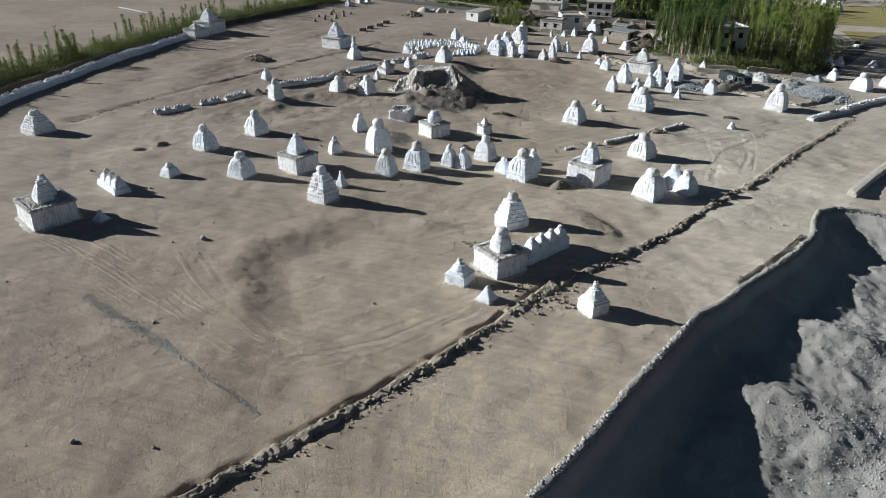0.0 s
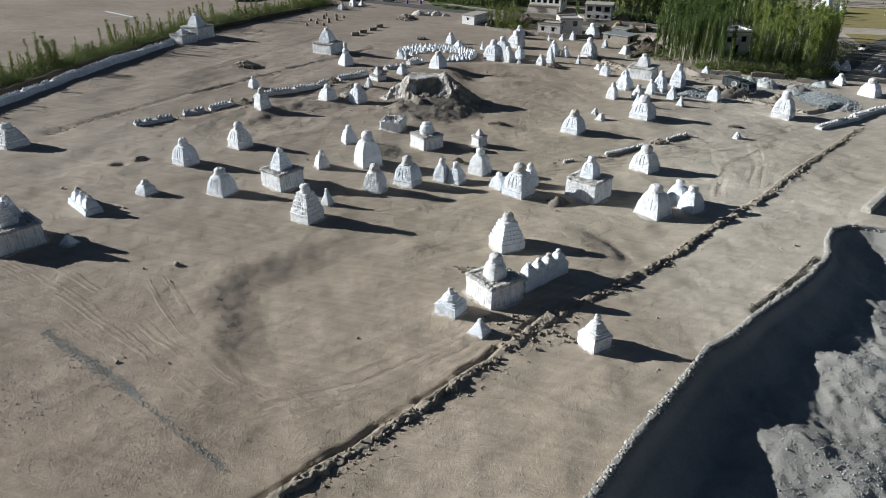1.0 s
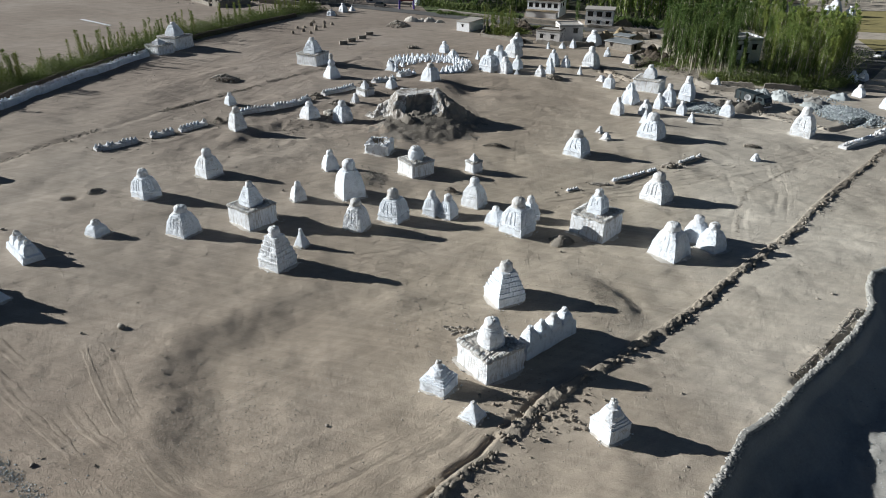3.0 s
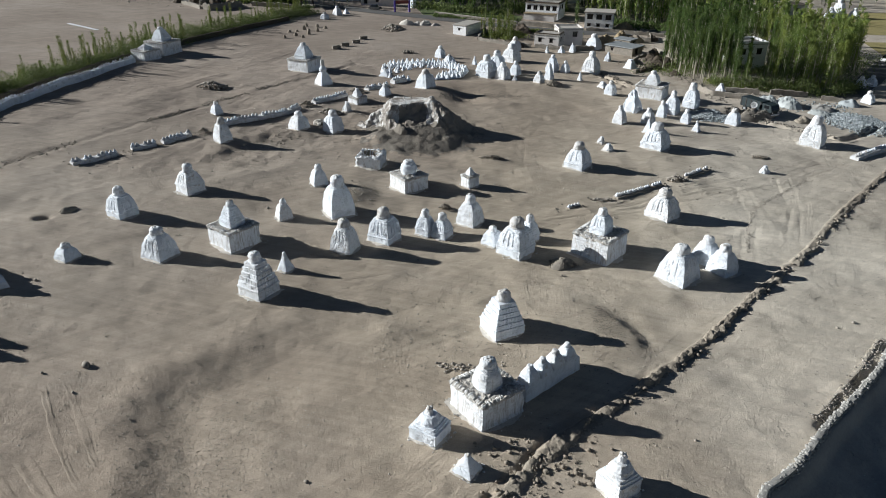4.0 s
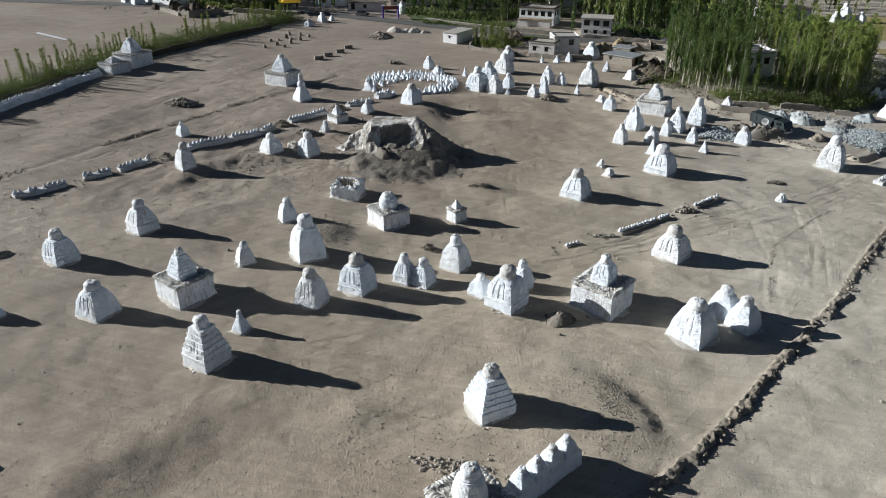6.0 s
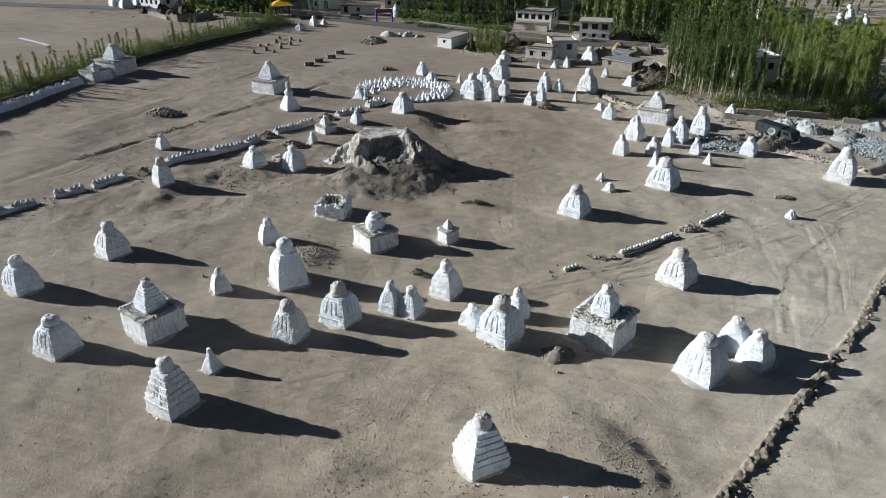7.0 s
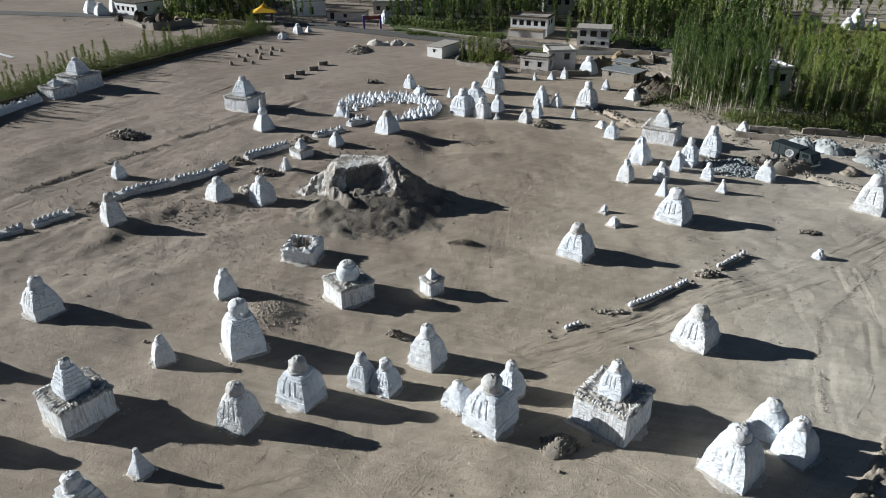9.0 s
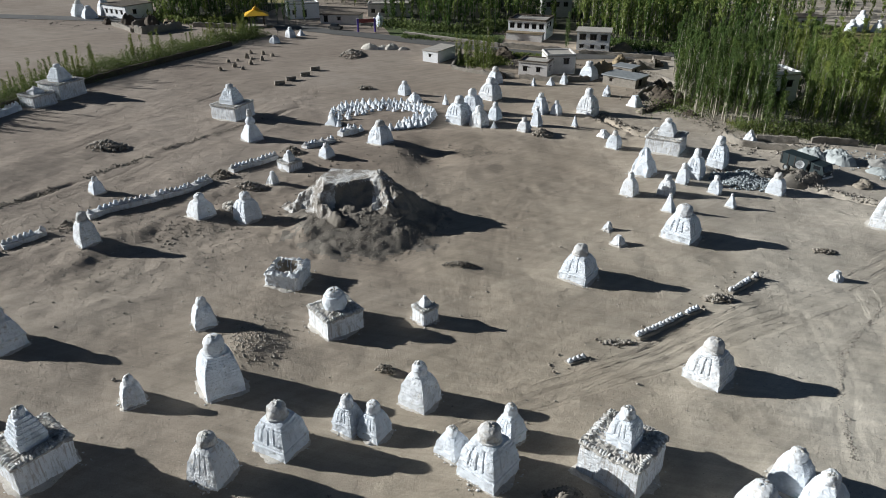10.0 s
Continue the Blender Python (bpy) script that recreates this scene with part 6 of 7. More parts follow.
# how deep the fainter ruts are pressed
FAINT = {3: 0.6, 4: 0.6, 8: 0.5, 9: 0.5, 11: 0.65, 12: 0.65, 13: 0.6, 14: 0.65, 15: 0.65, 16: 0.6, 17: 0.5, 18: 0.55, 19: 0.35, 20: 0.75, 21: 0.6, 23: 0.45, 24: 0.45, 25: 0.65, 26: 0.6, 27: 0.7}
for k, line in enumerate((
    [(8, 93.5), (13.5, 97.0), (21.6, 100.8), (34.0, 108.1), (48.3, 114.7), (58, 121), (70, 131)],
    [(6, 91.5), (11.0, 94.5), (23.0, 99.3), (36.0, 106.0), (50.0, 113.0), (62, 121)],
    [(12, 95), (24, 101.5), (36, 109.8), (50, 116.5), (60, 123.5)],
    [(49.0, 113.0), (45.7, 101.6), (41.5, 92.7), (37, 88)],
    [(51.5, 114.0), (47.7, 103), (43.0, 94.0)],
    [(-52, 112), (-44, 126), (-36, 141), (-30, 158), (-22, 176), (-14, 196)],
    [(-62, 122), (-52, 142), (-42, 166), (-33, 190), (-28, 210)],
    [(-56, 118), (-46, 138), (-39, 158), (-30, 182)],
    [(-14, 43.5), (-6, 47.5), (2, 54.0), (7, 60)],
    [(-20, 44.5), (-8, 48.2), (0, 54.5), (6, 61.5)],
    [(-28, 64), (-23, 57), (-17, 50), (-9, 45)],
    [(12, 86), (4, 84), (-4, 82.5), (-8, 80)],
    [(14, 84.5), (6, 81.5), (-2, 80.5), (-7, 78.5)],
    [(9, 82), (9, 76), (11, 71)],
    [(13, 87.5), (5, 85.6), (-3, 84.4), (-9, 82)],
    [(12, 83), (4, 80), (-2, 78.5), (-6, 76)],
    [(7, 86.5), (3, 82), (1.5, 77)],
    [(-22, 40), (-12, 44.5), (-3, 50), (3, 57)],
    [(-30, 36), (-20, 41.5), (-11, 46.5), (-4, 51.5)],
    [(18.0, 135), (15.8, 132.4), (13.7, 127.5), (13.0, 121.2), (12.3, 116.4), (11.0, 110.6)],
    [(23.5, 147.5), (21.0, 145.3), (18.0, 141.8), (17.0, 139.0), (17.7, 136.3), (19.3, 135.1)],
    [(25.0, 148.0), (22.3, 145.7), (19.2, 140.5), (18.4, 137.6), (19.6, 136.0)],
    [(56, 128), (50, 130), (47, 126), (51, 122)],
    [(-16, 42.5), (-7, 45.8), (1, 51.5), (6, 57.5)],
    [(-24, 43), (-14, 46.6), (-4, 51.2), (2, 57.5)],
    [(8, 80), (2, 79.5), (-4, 81), (-8, 84)],
    [(-3, 86), (0, 81), (5, 77.5)],
    [(22, 79), (20, 83), (15, 86)],
    [(4, 91), (13, 95.6), (24, 100.3), (35.5, 107.2), (49.5, 113.8), (61, 122)],
    [(16, 98.3), (24, 102.4), (37, 111), (52, 118.5), (64, 127)],
    [(-70, 118), (-56, 140), (-46, 162), (-40, 184), (-33, 206)],
    [(-66, 128), (-54, 152), (-46, 178)],
)):
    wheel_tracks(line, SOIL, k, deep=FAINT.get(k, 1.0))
wheel_tracks([(-43, 67), (-35.2, 62.1), (-27.4, 55.9), (-21.7, 50.8), (-16.5, 46.5)], SOIL, 91, 1.9, 0.62)
wheel_tracks([(-46, 65.5), (-36.2, 59.7), (-30, 55.0), (-24.5, 50.9)], SOIL, 92, 1.8, 0.55)

# ---- walls of mud and stone ----
def plain_wall(line, h, thick, mat, label, seed, category="wall", name="mud_wall"):
    ob = thing(name, label, category, pose(0, 0, 0), "walls of the village edge")
    v, f, _ = bar(line, h, thick, seed, 0.12, 0.5, 0.25, 0.45 if h > 0.8 and mat is MUD else 0.1)
    part("wall_body", mesh_of("wall_body", v, f, mat, True, 45), ob)
    return ob


plain_wall([(-80.5, 96), (-78.5, 111), (-76.6, 127), (-73.6, 145), (-68.0, 168), (-60.5, 192), (-52.0, 211), (-43.4, 228)], 1.2, 0.6, BRUSH, "dark mud wall along the row of young poplars", 1)
plain_wall([(10.0, 207.4), (17.4, 202.2), (23.0, 200.0)], 0.9, 0.5, MUD, "low mud wall round the sapling plot", 3)
plain_wall([(10.0, 207.4), (12.5, 224)], 1.0, 0.5, MUD, "low mud wall round the sapling plot", 4)
plain_wall([(24.0, 199.8), (30.5, 197.2), (38.5, 198.6)], 1.1, 0.5, MUD, "low mud wall before the small houses", 5)
plain_wall([(-2.0, 246.5), (9.4, 240.0), (16.5, 236.0), (22.5, 233.0)], 1.0, 0.9, STONE, "rough stone wall along the road", 6, "wall", "stone_wall")
plain_wall([(53.0, 162.0), (54.4, 158.0), (58.4, 156.6), (62.6, 154.6)], 1.1, 0.45, MUD, "broken mud-brick wall of a yard", 7)
plain_wall([(58.0, 160.8), (64.0, 159.0)], 1.2, 0.45, MUD, "broken mud-brick wall of a yard", 8)
plain_wall([(66.4, 159.6), (73.5, 158.8)], 1.1, 0.45, MUD, "broken mud-brick wall of a yard", 9)
plain_wall([(75.5, 157.2), (79.5, 155.8)], 1.0, 0.45, MUD, "short mud-brick wall by the road", 10)
plain_wall([(41.5, 226.5), (48.0, 225.0), (55.0, 222.6), (62.4, 220.4)], 0.95, 0.4, MUD, "mud wall before the white house", 11)
plain_wall([(23.0, 233.0), (31.0, 230.0), (37.5, 228.0)], 1.2, 0.4, MUD, "mud wall before the white house", 12)
plain_wall([(52.8, 85.8), (57.9, 91.3), (63.9, 97.5), (72, 106)], 0.9, 1.0, DUST, "low pale wall of stones above the pit", 13)
plain_wall([(-81.7, 251.7), (-77, 247.5), (-73.1, 242.8)], 1.2, 0.6, MUD, "old mud wall round ruined yards", 16)
plain_wall([(-72.0, 242.4), (-69.5, 240.7), (-66, 244.5), (-62.4, 249.8)], 1.9, 0.6, MUD, "ruined mud wall of a yard", 17)
plain_wall([(-76, 251), (-72.9, 259.8)], 1.6, 0.6, MUD, "ruined mud wall of a yard", 18)
plain_wall([(-60.0, 252.6), (-52.3, 251.6), (-46.5, 250.5)], 1.3, 0.5, MUD, "low mud wall behind the young poplars", 19)


# ---- houses ----
def facade(w, h, t, openings):
    """One welded wall, w long from x = 0, h high, t thick, with holes (x, z, w, h) through it."""
    xs = sorted({0, w} | {a for x, z, ow, oh in openings for a in (x, x + ow)})
    zs = sorted({0, h} | {a for x, z, ow, oh in openings for a in (z, z + oh)})
    full = {}
    for i, (x0, x1) in enumerate(zip(xs, xs[1:])):
        for k, (z0, z1) in enumerate(zip(zs, zs[1:])):
            cx, cz = (x0 + x1) / 2, (z0 + z1) / 2
            full[i, k] = not any(x < cx < x + ow and z < cz < z + oh for x, z, ow, oh in openings)
    verts, index, faces = [], {}, []

    def corner(i, j, k):
        if (i, j, k) not in index:
            index[i, j, k] = len(verts)
            verts.append((xs[i], (j - 0.5) * t, zs[k]))
        return index[i, j, k]

    for (i, k), solid in full.items():
        if not solid:
            continue
        faces.append((corner(i, 0, k), corner(i + 1, 0, k), corner(i + 1, 0, k + 1), corner(i, 0, k + 1)))
        faces.append((corner(i, 1, k), corner(i, 1, k + 1), corner(i + 1, 1, k + 1), corner(i + 1, 1, k)))
        for di, dk, (p, q) in ((-1, 0, ((0, 0), (0, 1))), (1, 0, ((1, 1), (1, 0))), (0, -1, ((1, 0), (0, 0))), (0, 1, ((0, 1), (1, 1)))):
            if not full.get((i + di, k + dk), False):
                faces.append((corner(i + p[0], 0, k + p[1]), corner(i + q[0], 0, k + q[1]), corner(i + q[0], 1, k + q[1]), corner(i + p[0], 1, k + p[1])))
    return verts, faces


def house(x, y, yaw, w, d, h, mat, front, side, label, roof=ROOF, parapet=0.3, name="house", brush=False, eave=0.18):
    """A flat-roofed house; x, y: its front left corner; front and side: windows (x, z, w, h)."""
    ob = thing(name, label, "house", pose(x, y, ground_z(x, y) - 0.35, 0, 0, yaw), "village houses")
    z0 = 0.35
    h = h + z0
    front = [(a, b + z0, c, e) for a, b, c, e in front]
    side = [(a, b + z0, c, e) for a, b, c, e in side]
    t = 0.32
    part("wall", mesh_of("wall", *facade(w, h, t, front), mat), ob, "", pose(0, t / 2, 0))
    part("wall", mesh_of("wall", *facade(d - 2 * t, h, t, side), mat), ob, "", pose(w - t / 2, t, 0, 0, 0, 90))
    part("wall", mesh_of("wall", *facade(d - 2 * t, h, t, side), mat), ob, "", pose(t / 2, t, 0, 0, 0, 90))
    part("wall", mesh_of("wall", *facade(w, h, t, []), mat), ob, "", pose(0, d - t / 2, 0))
    rf = box_part("roof", [(w / 2, d / 2, h + 0.1, w + 2 * eave, d + 2 * eave, 0.2)], roof, ob)
    if parapet:
        e = parapet
        box_part("parapet", [(w / 2, 0.1, h + 0.2 + e / 2, w, 0.28, e), (w / 2, d - 0.1, h + 0.2 + e / 2, w, 0.28, e), (0.1, d / 2, h + 0.2 + e / 2, 0.28, d - 0.5, e), (w - 0.1, d / 2, h + 0.2 + e / 2, 0.28, d - 0.5, e)], BRUSH if brush else mat, ob, "stacked brushwood edging" if brush else "")
    for face, holes, m in (("f", front, pose(0, 0, 0)), ("s", side, pose(w, 0, 0, 0, 0, 90))):
        for a, b, c, e in holes:
            a = a if face == "f" else a + t
            win = new("window")
            win.parent = ob
            win.matrix_basis = m @ pose(a + c / 2, 0.12, b)
            bar_ = 0.11
            box_part("window_frame", [(-c / 2 + bar_ / 2, 0, e / 2, bar_, 0.16, e), (c / 2 - bar_ / 2, 0, e / 2, bar_, 0.16, e), (0, 0, bar_ / 2, c - 2 * bar_, 0.16, bar_), (0, 0, e - bar_ / 2, c - 2 * bar_, 0.16, bar_), (0, 0, e / 2, 0.07, 0.12, e - 2 * bar_)], FRAME, win)
            box_part("pane", [(0, 0.05, e / 2, c - 2 * bar_, 0.03, e - 2 * bar_)], GLASS, win)
            box_part("lintel", [(0, -0.15, e + 0.09, c + 0.3, 0.22, 0.14)], FRAME, win)
    return ob


def yaw_of(a, b):
    return math.degrees(math.atan2(b[1] - a[1], b[0] - a[0]))


W5 = [(0.5 + 2.0 * k, 2.4, 1.25, 1.25) for k in range(5)]
house(26.1, 247.0, yaw_of((26.1, 248), (35.6, 244.2)), 10.4, 8.5, 4.2, PAINT, W5, [(1.0, 2.4, 1.3, 1.25), (3.6, 2.4, 1.8, 1.3)], "white two-storey house with dark windows and brushwood-edged flat roof", brush=True, parapet=0.45)
house(25.3, 243.3, yaw_of((26.1, 248), (35.6, 244.2)), 9.6, 2.6, 1.7, CREAM, [], [], "low annexe with brushwood stacked on its roof", roof=FODDER, parapet=0, name="annexe")
house(41.7, 231.0, yaw_of((41.7, 231.4), (49.4, 229.3)), 8.0, 6.4, 4.4, PAINT, [(0.6 + 2.6 * k, 2.5, 1.6, 1.3) for k in range(3)] + [(0.8 + 2.6 * k, 0.5, 1.0, 0.8) for k in range(3)], [(1.5, 2.5, 1.2, 1.2)], "white two-storey house with dark windows and a flat roof", parapet=0.0, eave=0.35)
house(3.5, 214.8, yaw_of((3.5, 215.1), (6.9, 213.0)), 4.0, 8.0, 2.4, PAINT, [(1.6, 1.1, 0.6, 0.6)], [], "small white hut with a flat mud roof", parapet=0.0)
house(24.1, 203.0, yaw_of((24.1, 203.5), (29.9, 200.9)), 6.3, 5.0, 2.7, CREAM, [(1.0, 0.9, 0.9, 1.0), (3.9, 0.9, 0.9, 1.0)], [(1.5, 0.9, 0.8, 1.0)], "low cream house with a broken flat roof", parapet=0.25, brush=True)
house(30.4, 204.6, 3, 6.2, 6.0, 3.6, CREAM, [(0.6, 0.6, 0.8, 1.8), (3.6, 1.9, 1.2, 1.2)], [(1.5, 1.9, 1.0, 1.1)], "cream house with a raised flat roof", parapet=0.3)
house(41.0, 197.2, yaw_of((41.7, 196.9), (47.3, 191.8)), 7.4, 5.0, 1.7, MUD, [(1.5, 0.6, 0.7, 0.7)], [(1.0, 0.1, 1.4, 1.4)], "low building with a wide grey sheet roof", roof=TIN, parapet=0.0, eave=0.3)
house(44.8, 204.5, yaw_of((41.7, 196.9), (47.3, 191.8)), 4.4, 3.2, 2.0, MUD, [(1.0, 0.6, 0.9, 0.9)], [(1.0, 0.6, 0.9, 0.9)], "small building with a grey sheet roof", roof=TIN, parapet=0.0, eave=0.25)
house(67.2, 181.6, 8, 7.2, 6.5, 5.4, PAINT, [(1.0, 3.2, 1.2, 1.2), (4.8, 3.2, 1.2, 1.2), (3.0, 0.4, 1.3, 2.0)], [(2.0, 3.2, 1.2, 1.2)], "white house half hidden in the poplar grove", parapet=0.4)
house(-90.2, 267.2, -33, 10.2, 9.0, 3.4, PAINT, [(0.8 + 2.3 * k, 1.0, 1.1, 1.1) for k in range(4)], [(2.0, 1.0, 1.2, 1.2)], "long white house with a dark flat roof", roof=BRUSH, parapet=0.0, eave=0.4)
house(-36.5, 268.0, 20, 9.0, 6.0, 4.0, PAINT, [(1.0, 1.2, 1.1, 1.1), (4.0, 0.3, 1.2, 2.0)], [(1.5, 1.2, 1.2, 1.1)], "white roadside building with a flat roof", parapet=0.3)
house(-26.5, 262.0, -8, 11.5, 4.5, 2.4, CREAM, [(1.0, 0.4, 1.2, 1.7), (5.0, 0.9, 1.0, 0.9)], [], "row of low roadside sheds with brushwood roofs", roof=BRUSH, parapet=0.0, name="shed")
house(-14.0, 276.0, 0, 13.0, 6.0, 3.4, CREAM, [(1.0 + 3 * k, 1.0, 1.2, 1.1) for k in range(4)], [], "long low building behind the road", roof=ROOF, parapet=0.3)
house(108, 268, 5, 16, 7, 3.0, CREAM, [(1.5 + 3.5 * k, 0.9, 1.4, 1.2) for k in range(4)], [], "long ruined building beyond the meadow", roof=BRUSH, parapet=0.0)
house(40.5, 282.0, 0, 9.0, 7.0, 5.2, CREAM, [(1.0 + 2.7 * k, 3.0, 1.4, 1.3) for k in range(3)], [(1.0, 3.0, 1.2, 1.2)], "cream house with a yellow wall among trees", parapet=0.4)

# dug earth beside the ditches
for k_, (line_, n_) in enumerate((([(35.6, 174.0), (38.2, 167.4), (41.2, 162.5), (45.0, 159.0)], 500), ([(46.5, 147.6), (50.5, 144.6), (56.5, 141.6), (61, 137.5), (66, 132.5)], 700), ([(34.0, 172.0), (37.0, 165.5), (40.5, 160.5)], 250))):
    xy = belt(line_, n_, 0.5)
    strew("ditch_clods", "clods and stones thrown up beside a ditch", xy, 0.08 + 0.4 * np.random.default_rng(k_).random(n_) ** 2.5, STONE if k_ == 1 else CLOD, 90 + k_, 0.8, "clods")

# ruined yards: fallen mud brick and stones
for k_, (line_, n_, w_, m_) in enumerate((
    ([(45, 182), (48, 188), (53, 196)], 330, 1.9, CLOD), ([(42, 204), (48, 204), (54, 208)], 330, 2.2, CLOD), ([(50, 176), (54, 168), (56, 160)], 260, 1.2, CLOD),
    ([(53, 157), (60, 157.5), (70, 156)], 420, 1.6, STONE), ([(24, 214), (32, 212), (40, 214)], 260, 2.0, CLOD), ([(62, 150), (70, 152), (78, 152)], 380, 1.8, BLUESTONE),
    ([(-60, 105), (-52, 119)], 260, 0.6, CLOD), ([(-46.5, 129), (-42.1, 136.3)], 300, 0.5, CLOD), ([(-40.5, 140.5), (-35, 149)], 230, 0.45, CLOD), ([(-34, 152), (-27.0, 161.3), (-22, 169)], 300, 0.45, CLOD),
    ([(-25, 122), (-18, 128)], 90, 1.0, CLOD), ([(15, 99.6), (18.6, 101.4), (26.9, 106.5), (39.2, 115.5), (42, 117.5)], 130, 0.7, CLOD), ([(-49, 109.5), (-36.9, 123), (-25.9, 135.4), (-16.6, 148.3), (-7, 161)], 700, 0.8, CLOD), ([(-12, 146), (2, 149), (8, 156)], 160, 2.4, CLOD), ([(-52, 238), (-30, 246)], 200, 4.0, STONE), ([(-110, 258), (-60, 250)], 300, 4.0, STONE),
)):
    xy = belt(line_, n_, w_)
    strew("rubble", "fallen mud brick, stones and clods", xy, 0.10 + (0.45 if w_ > 1.1 and m_ is not CLOD or k_ < 6 else 0.26) * np.random.default_rng(140 + k_).random(n_) ** 2.4, m_, 170 + k_, 0.75, "rubble")

# fodder and brushwood heaps
def heap(x, y, rx, ry, h, mat, label, seed, name="fodder_heap"):
    n, rows, v, f = 34, 11, [], []
    for k in range(rows):
        r = 1.1 * (1 - k / rows) ** 0.9
        for j in range(n):
            a = 2 * math.pi * j / n
            w = r * (1 + 0.16 * noise.noise(Vector((math.cos(a) * 2, math.sin(a) * 2, seed))))
            px, py = rx * w * math.cos(a), ry * w * math.sin(a)
            z = max(0.0, 1 - r * r / 1.1) ** 0.8 * (1 + 0.45 * noise.noise(Vector((px * 0.8, py * 0.8, seed))) + 0.25 * noise.noise(Vector((px * 2.3, py * 2.3, seed))))
            v.append((px, py, h * z - (0.2 if k == 0 else 0)))
    for k in range(rows - 1):
        for j in range(n):
            a, b = k * n + j, k * n + (j + 1) % n
            f.append((a, b, b + n, a + n))
    v.append((0, 0, h * (1 + 0.45 * noise.noise(Vector((0, 0, seed))))))
    f += [((rows - 1) * n + j, (rows - 1) * n + (j + 1) % n, len(v) - 1) for j in range(n)]
    ob = thing(name, label, "heap", pose(x, y, ground_z(x, y), 0, 0, seed * 23))
    part("mound", mesh_of("mound", v, f, mat, mat is not TARP, 50), ob)
    if mat in (SPOIL, SCREE, BRUSH, FODDER):
        g_ = np.random.default_rng(seed + 900)
        pick = np.array(v)[g_.integers(0, len(v) - n, 110)]
        pick = pick * (1 + g_.normal(0, 0.05, (110, 1))) - (0, 0, 0.06)
        tagged(part("loose_clods", rocks("loose_clods", pick, (0.12 + 0.4 * g_.random(110) ** 2) * min(1, rx / 2.4), mat, g_, 0.8, 0.3, True), ob), kind="stuff")
    return ob


heap(43.5, 207.0, 3.2, 2.6, 2.4, FODDER, "big heap of straw-coloured fodder", 1)
heap(53.5, 231.0, 3.0, 2.4, 1.8, FODDER, "heap of straw-coloured fodder by the white house", 2)
heap(51.0, 184.5, 2.6, 3.4, 1.7, BRUSH, "heap of dark earth and brushwood", 3, "earth_heap")
heap(48.6, 181.0, 1.8, 2.0, 1.2, BRUSH, "heap of dark earth and brushwood", 4, "earth_heap")
heap(20.0, 200.5, 1.6, 1.0, 1.1, BRUSH, "dark heap of brushwood by the wall", 5, "brushwood_heap")
heap(-79.0, 256.0, 3.0, 2.2, 2.2, BRUSH, "dark heap of brushwood in a ruined yard", 51, "brushwood_heap")
heap(-72.0, 254.0, 3.4, 2.0, 2.4, BRUSH, "dark heap of brushwood in a ruined yard", 52, "brushwood_heap")
heap(-66.5, 252.5, 2.6, 2.0, 1.8, FODDER, "brown heap of fodder in a ruined yard", 53)
heap(-84.0, 254.5, 1.8, 1.4, 1.3, BRUSH, "dark heap of brushwood by the yard wall", 54, "brushwood_heap")
heap(51.5, 211.5, 2.6, 1.6, 1.5, SPOIL, "brown heap of dug earth in the yard", 55, "earth_heap")
heap(57.0, 214.5, 2.0, 1.6, 1.2, BRUSH, "dark heap of earth in the yard", 56, "earth_heap")
heap(48.5, 214.0, 2.4, 1.8, 2.0, FODDER, "big heap of straw-coloured fodder in the yard", 57)
heap(22.5, 221.5, 3.4, 1.8, 1.8, BRUSH, "dark heap of brushwood behind the plot", 6, "brushwood_heap")
for k_, (x_, y_, a_, b_, h_) in enumerate(((47.5, 186.5, 2.4, 1.2, 0.9), (50.2, 189.0, 1.6, 2.2, 1.3), (53.0, 186.0, 1.8, 1.5, 1.0), (46.0, 177.6, 2.8, 0.9, 0.7), (43.5, 176.3, 1.6, 0.8, 0.6), (52.5, 195.5, 1.8, 1.4, 1.4), (49.5, 206.5, 2.2, 1.5, 1.2), (51.8, 174.6, 1.5, 1.0, 0.7))):
    heap(x_, y_, a_, b_, h_, BRUSH if k_ % 2 else SPOIL, "untidy heap of dark earth and brushwood", 30 + k_, "earth_heap")
plain_wall([(44.5, 184.5), (47.0, 188.4), (51.0, 193.0)], 1.0, 0.4, MUD, "crumbling mud wall between the yards", 41)
plain_wall([(49.0, 203.0), (54.0, 199.0), (55.5, 192.0)], 1.3, 0.4, MUD, "crumbling mud wall between the yards", 42)
plain_wall([(50.0, 215.0), (56.0, 212.0), (58.0, 220.0)], 1.2, 0.4, MUD, "crumbling mud wall between the yards", 43)
for k_, (x_, y_, a_, b_, h_) in enumerate(((-9.6, 227.4, 2.2, 1.4, 1.25), (-6.6, 227.8, 1.5, 1.1, 0.8), (-4.4, 228.0, 2.0, 1.2, 1.1), (-1.6, 227.6, 1.6, 1.0, 0.6))):
    heap(x_, y_, a_, b_, h_, DUST, "smooth pale heap of lime", 70 + k_, "lime_heap")
heap(-41.9, 95.1, 1.0, 0.7, 0.45, SCREE, "small heap of dark earth beside a dug hole", 81, "earth_heap")
heap(14.2, 85.7, 1.35, 1.05, 0.75, SCREE, "low mound of brown earth under loose rubble", 80, "rubble_mound")
heap(41.8, 162.6, 2.2, 1.6, 0.6, SPOIL, "low heap of brown earth beside the shrine", 7, "earth_heap")
heap(53.0, 144.6, 3.2, 1.5, 1.2, SCREE, "low bank of brown earth beside the ditch", 8, "earth_heap")
heap(56.6, 142.2, 3.6, 1.5, 1.5, SCREE, "bank of brown earth before the truck", 16, "earth_heap")
heap(64.5, 141.2, 1.5, 1.2, 0.8, SPOIL, "small heap of reddish earth", 9, "earth_heap")
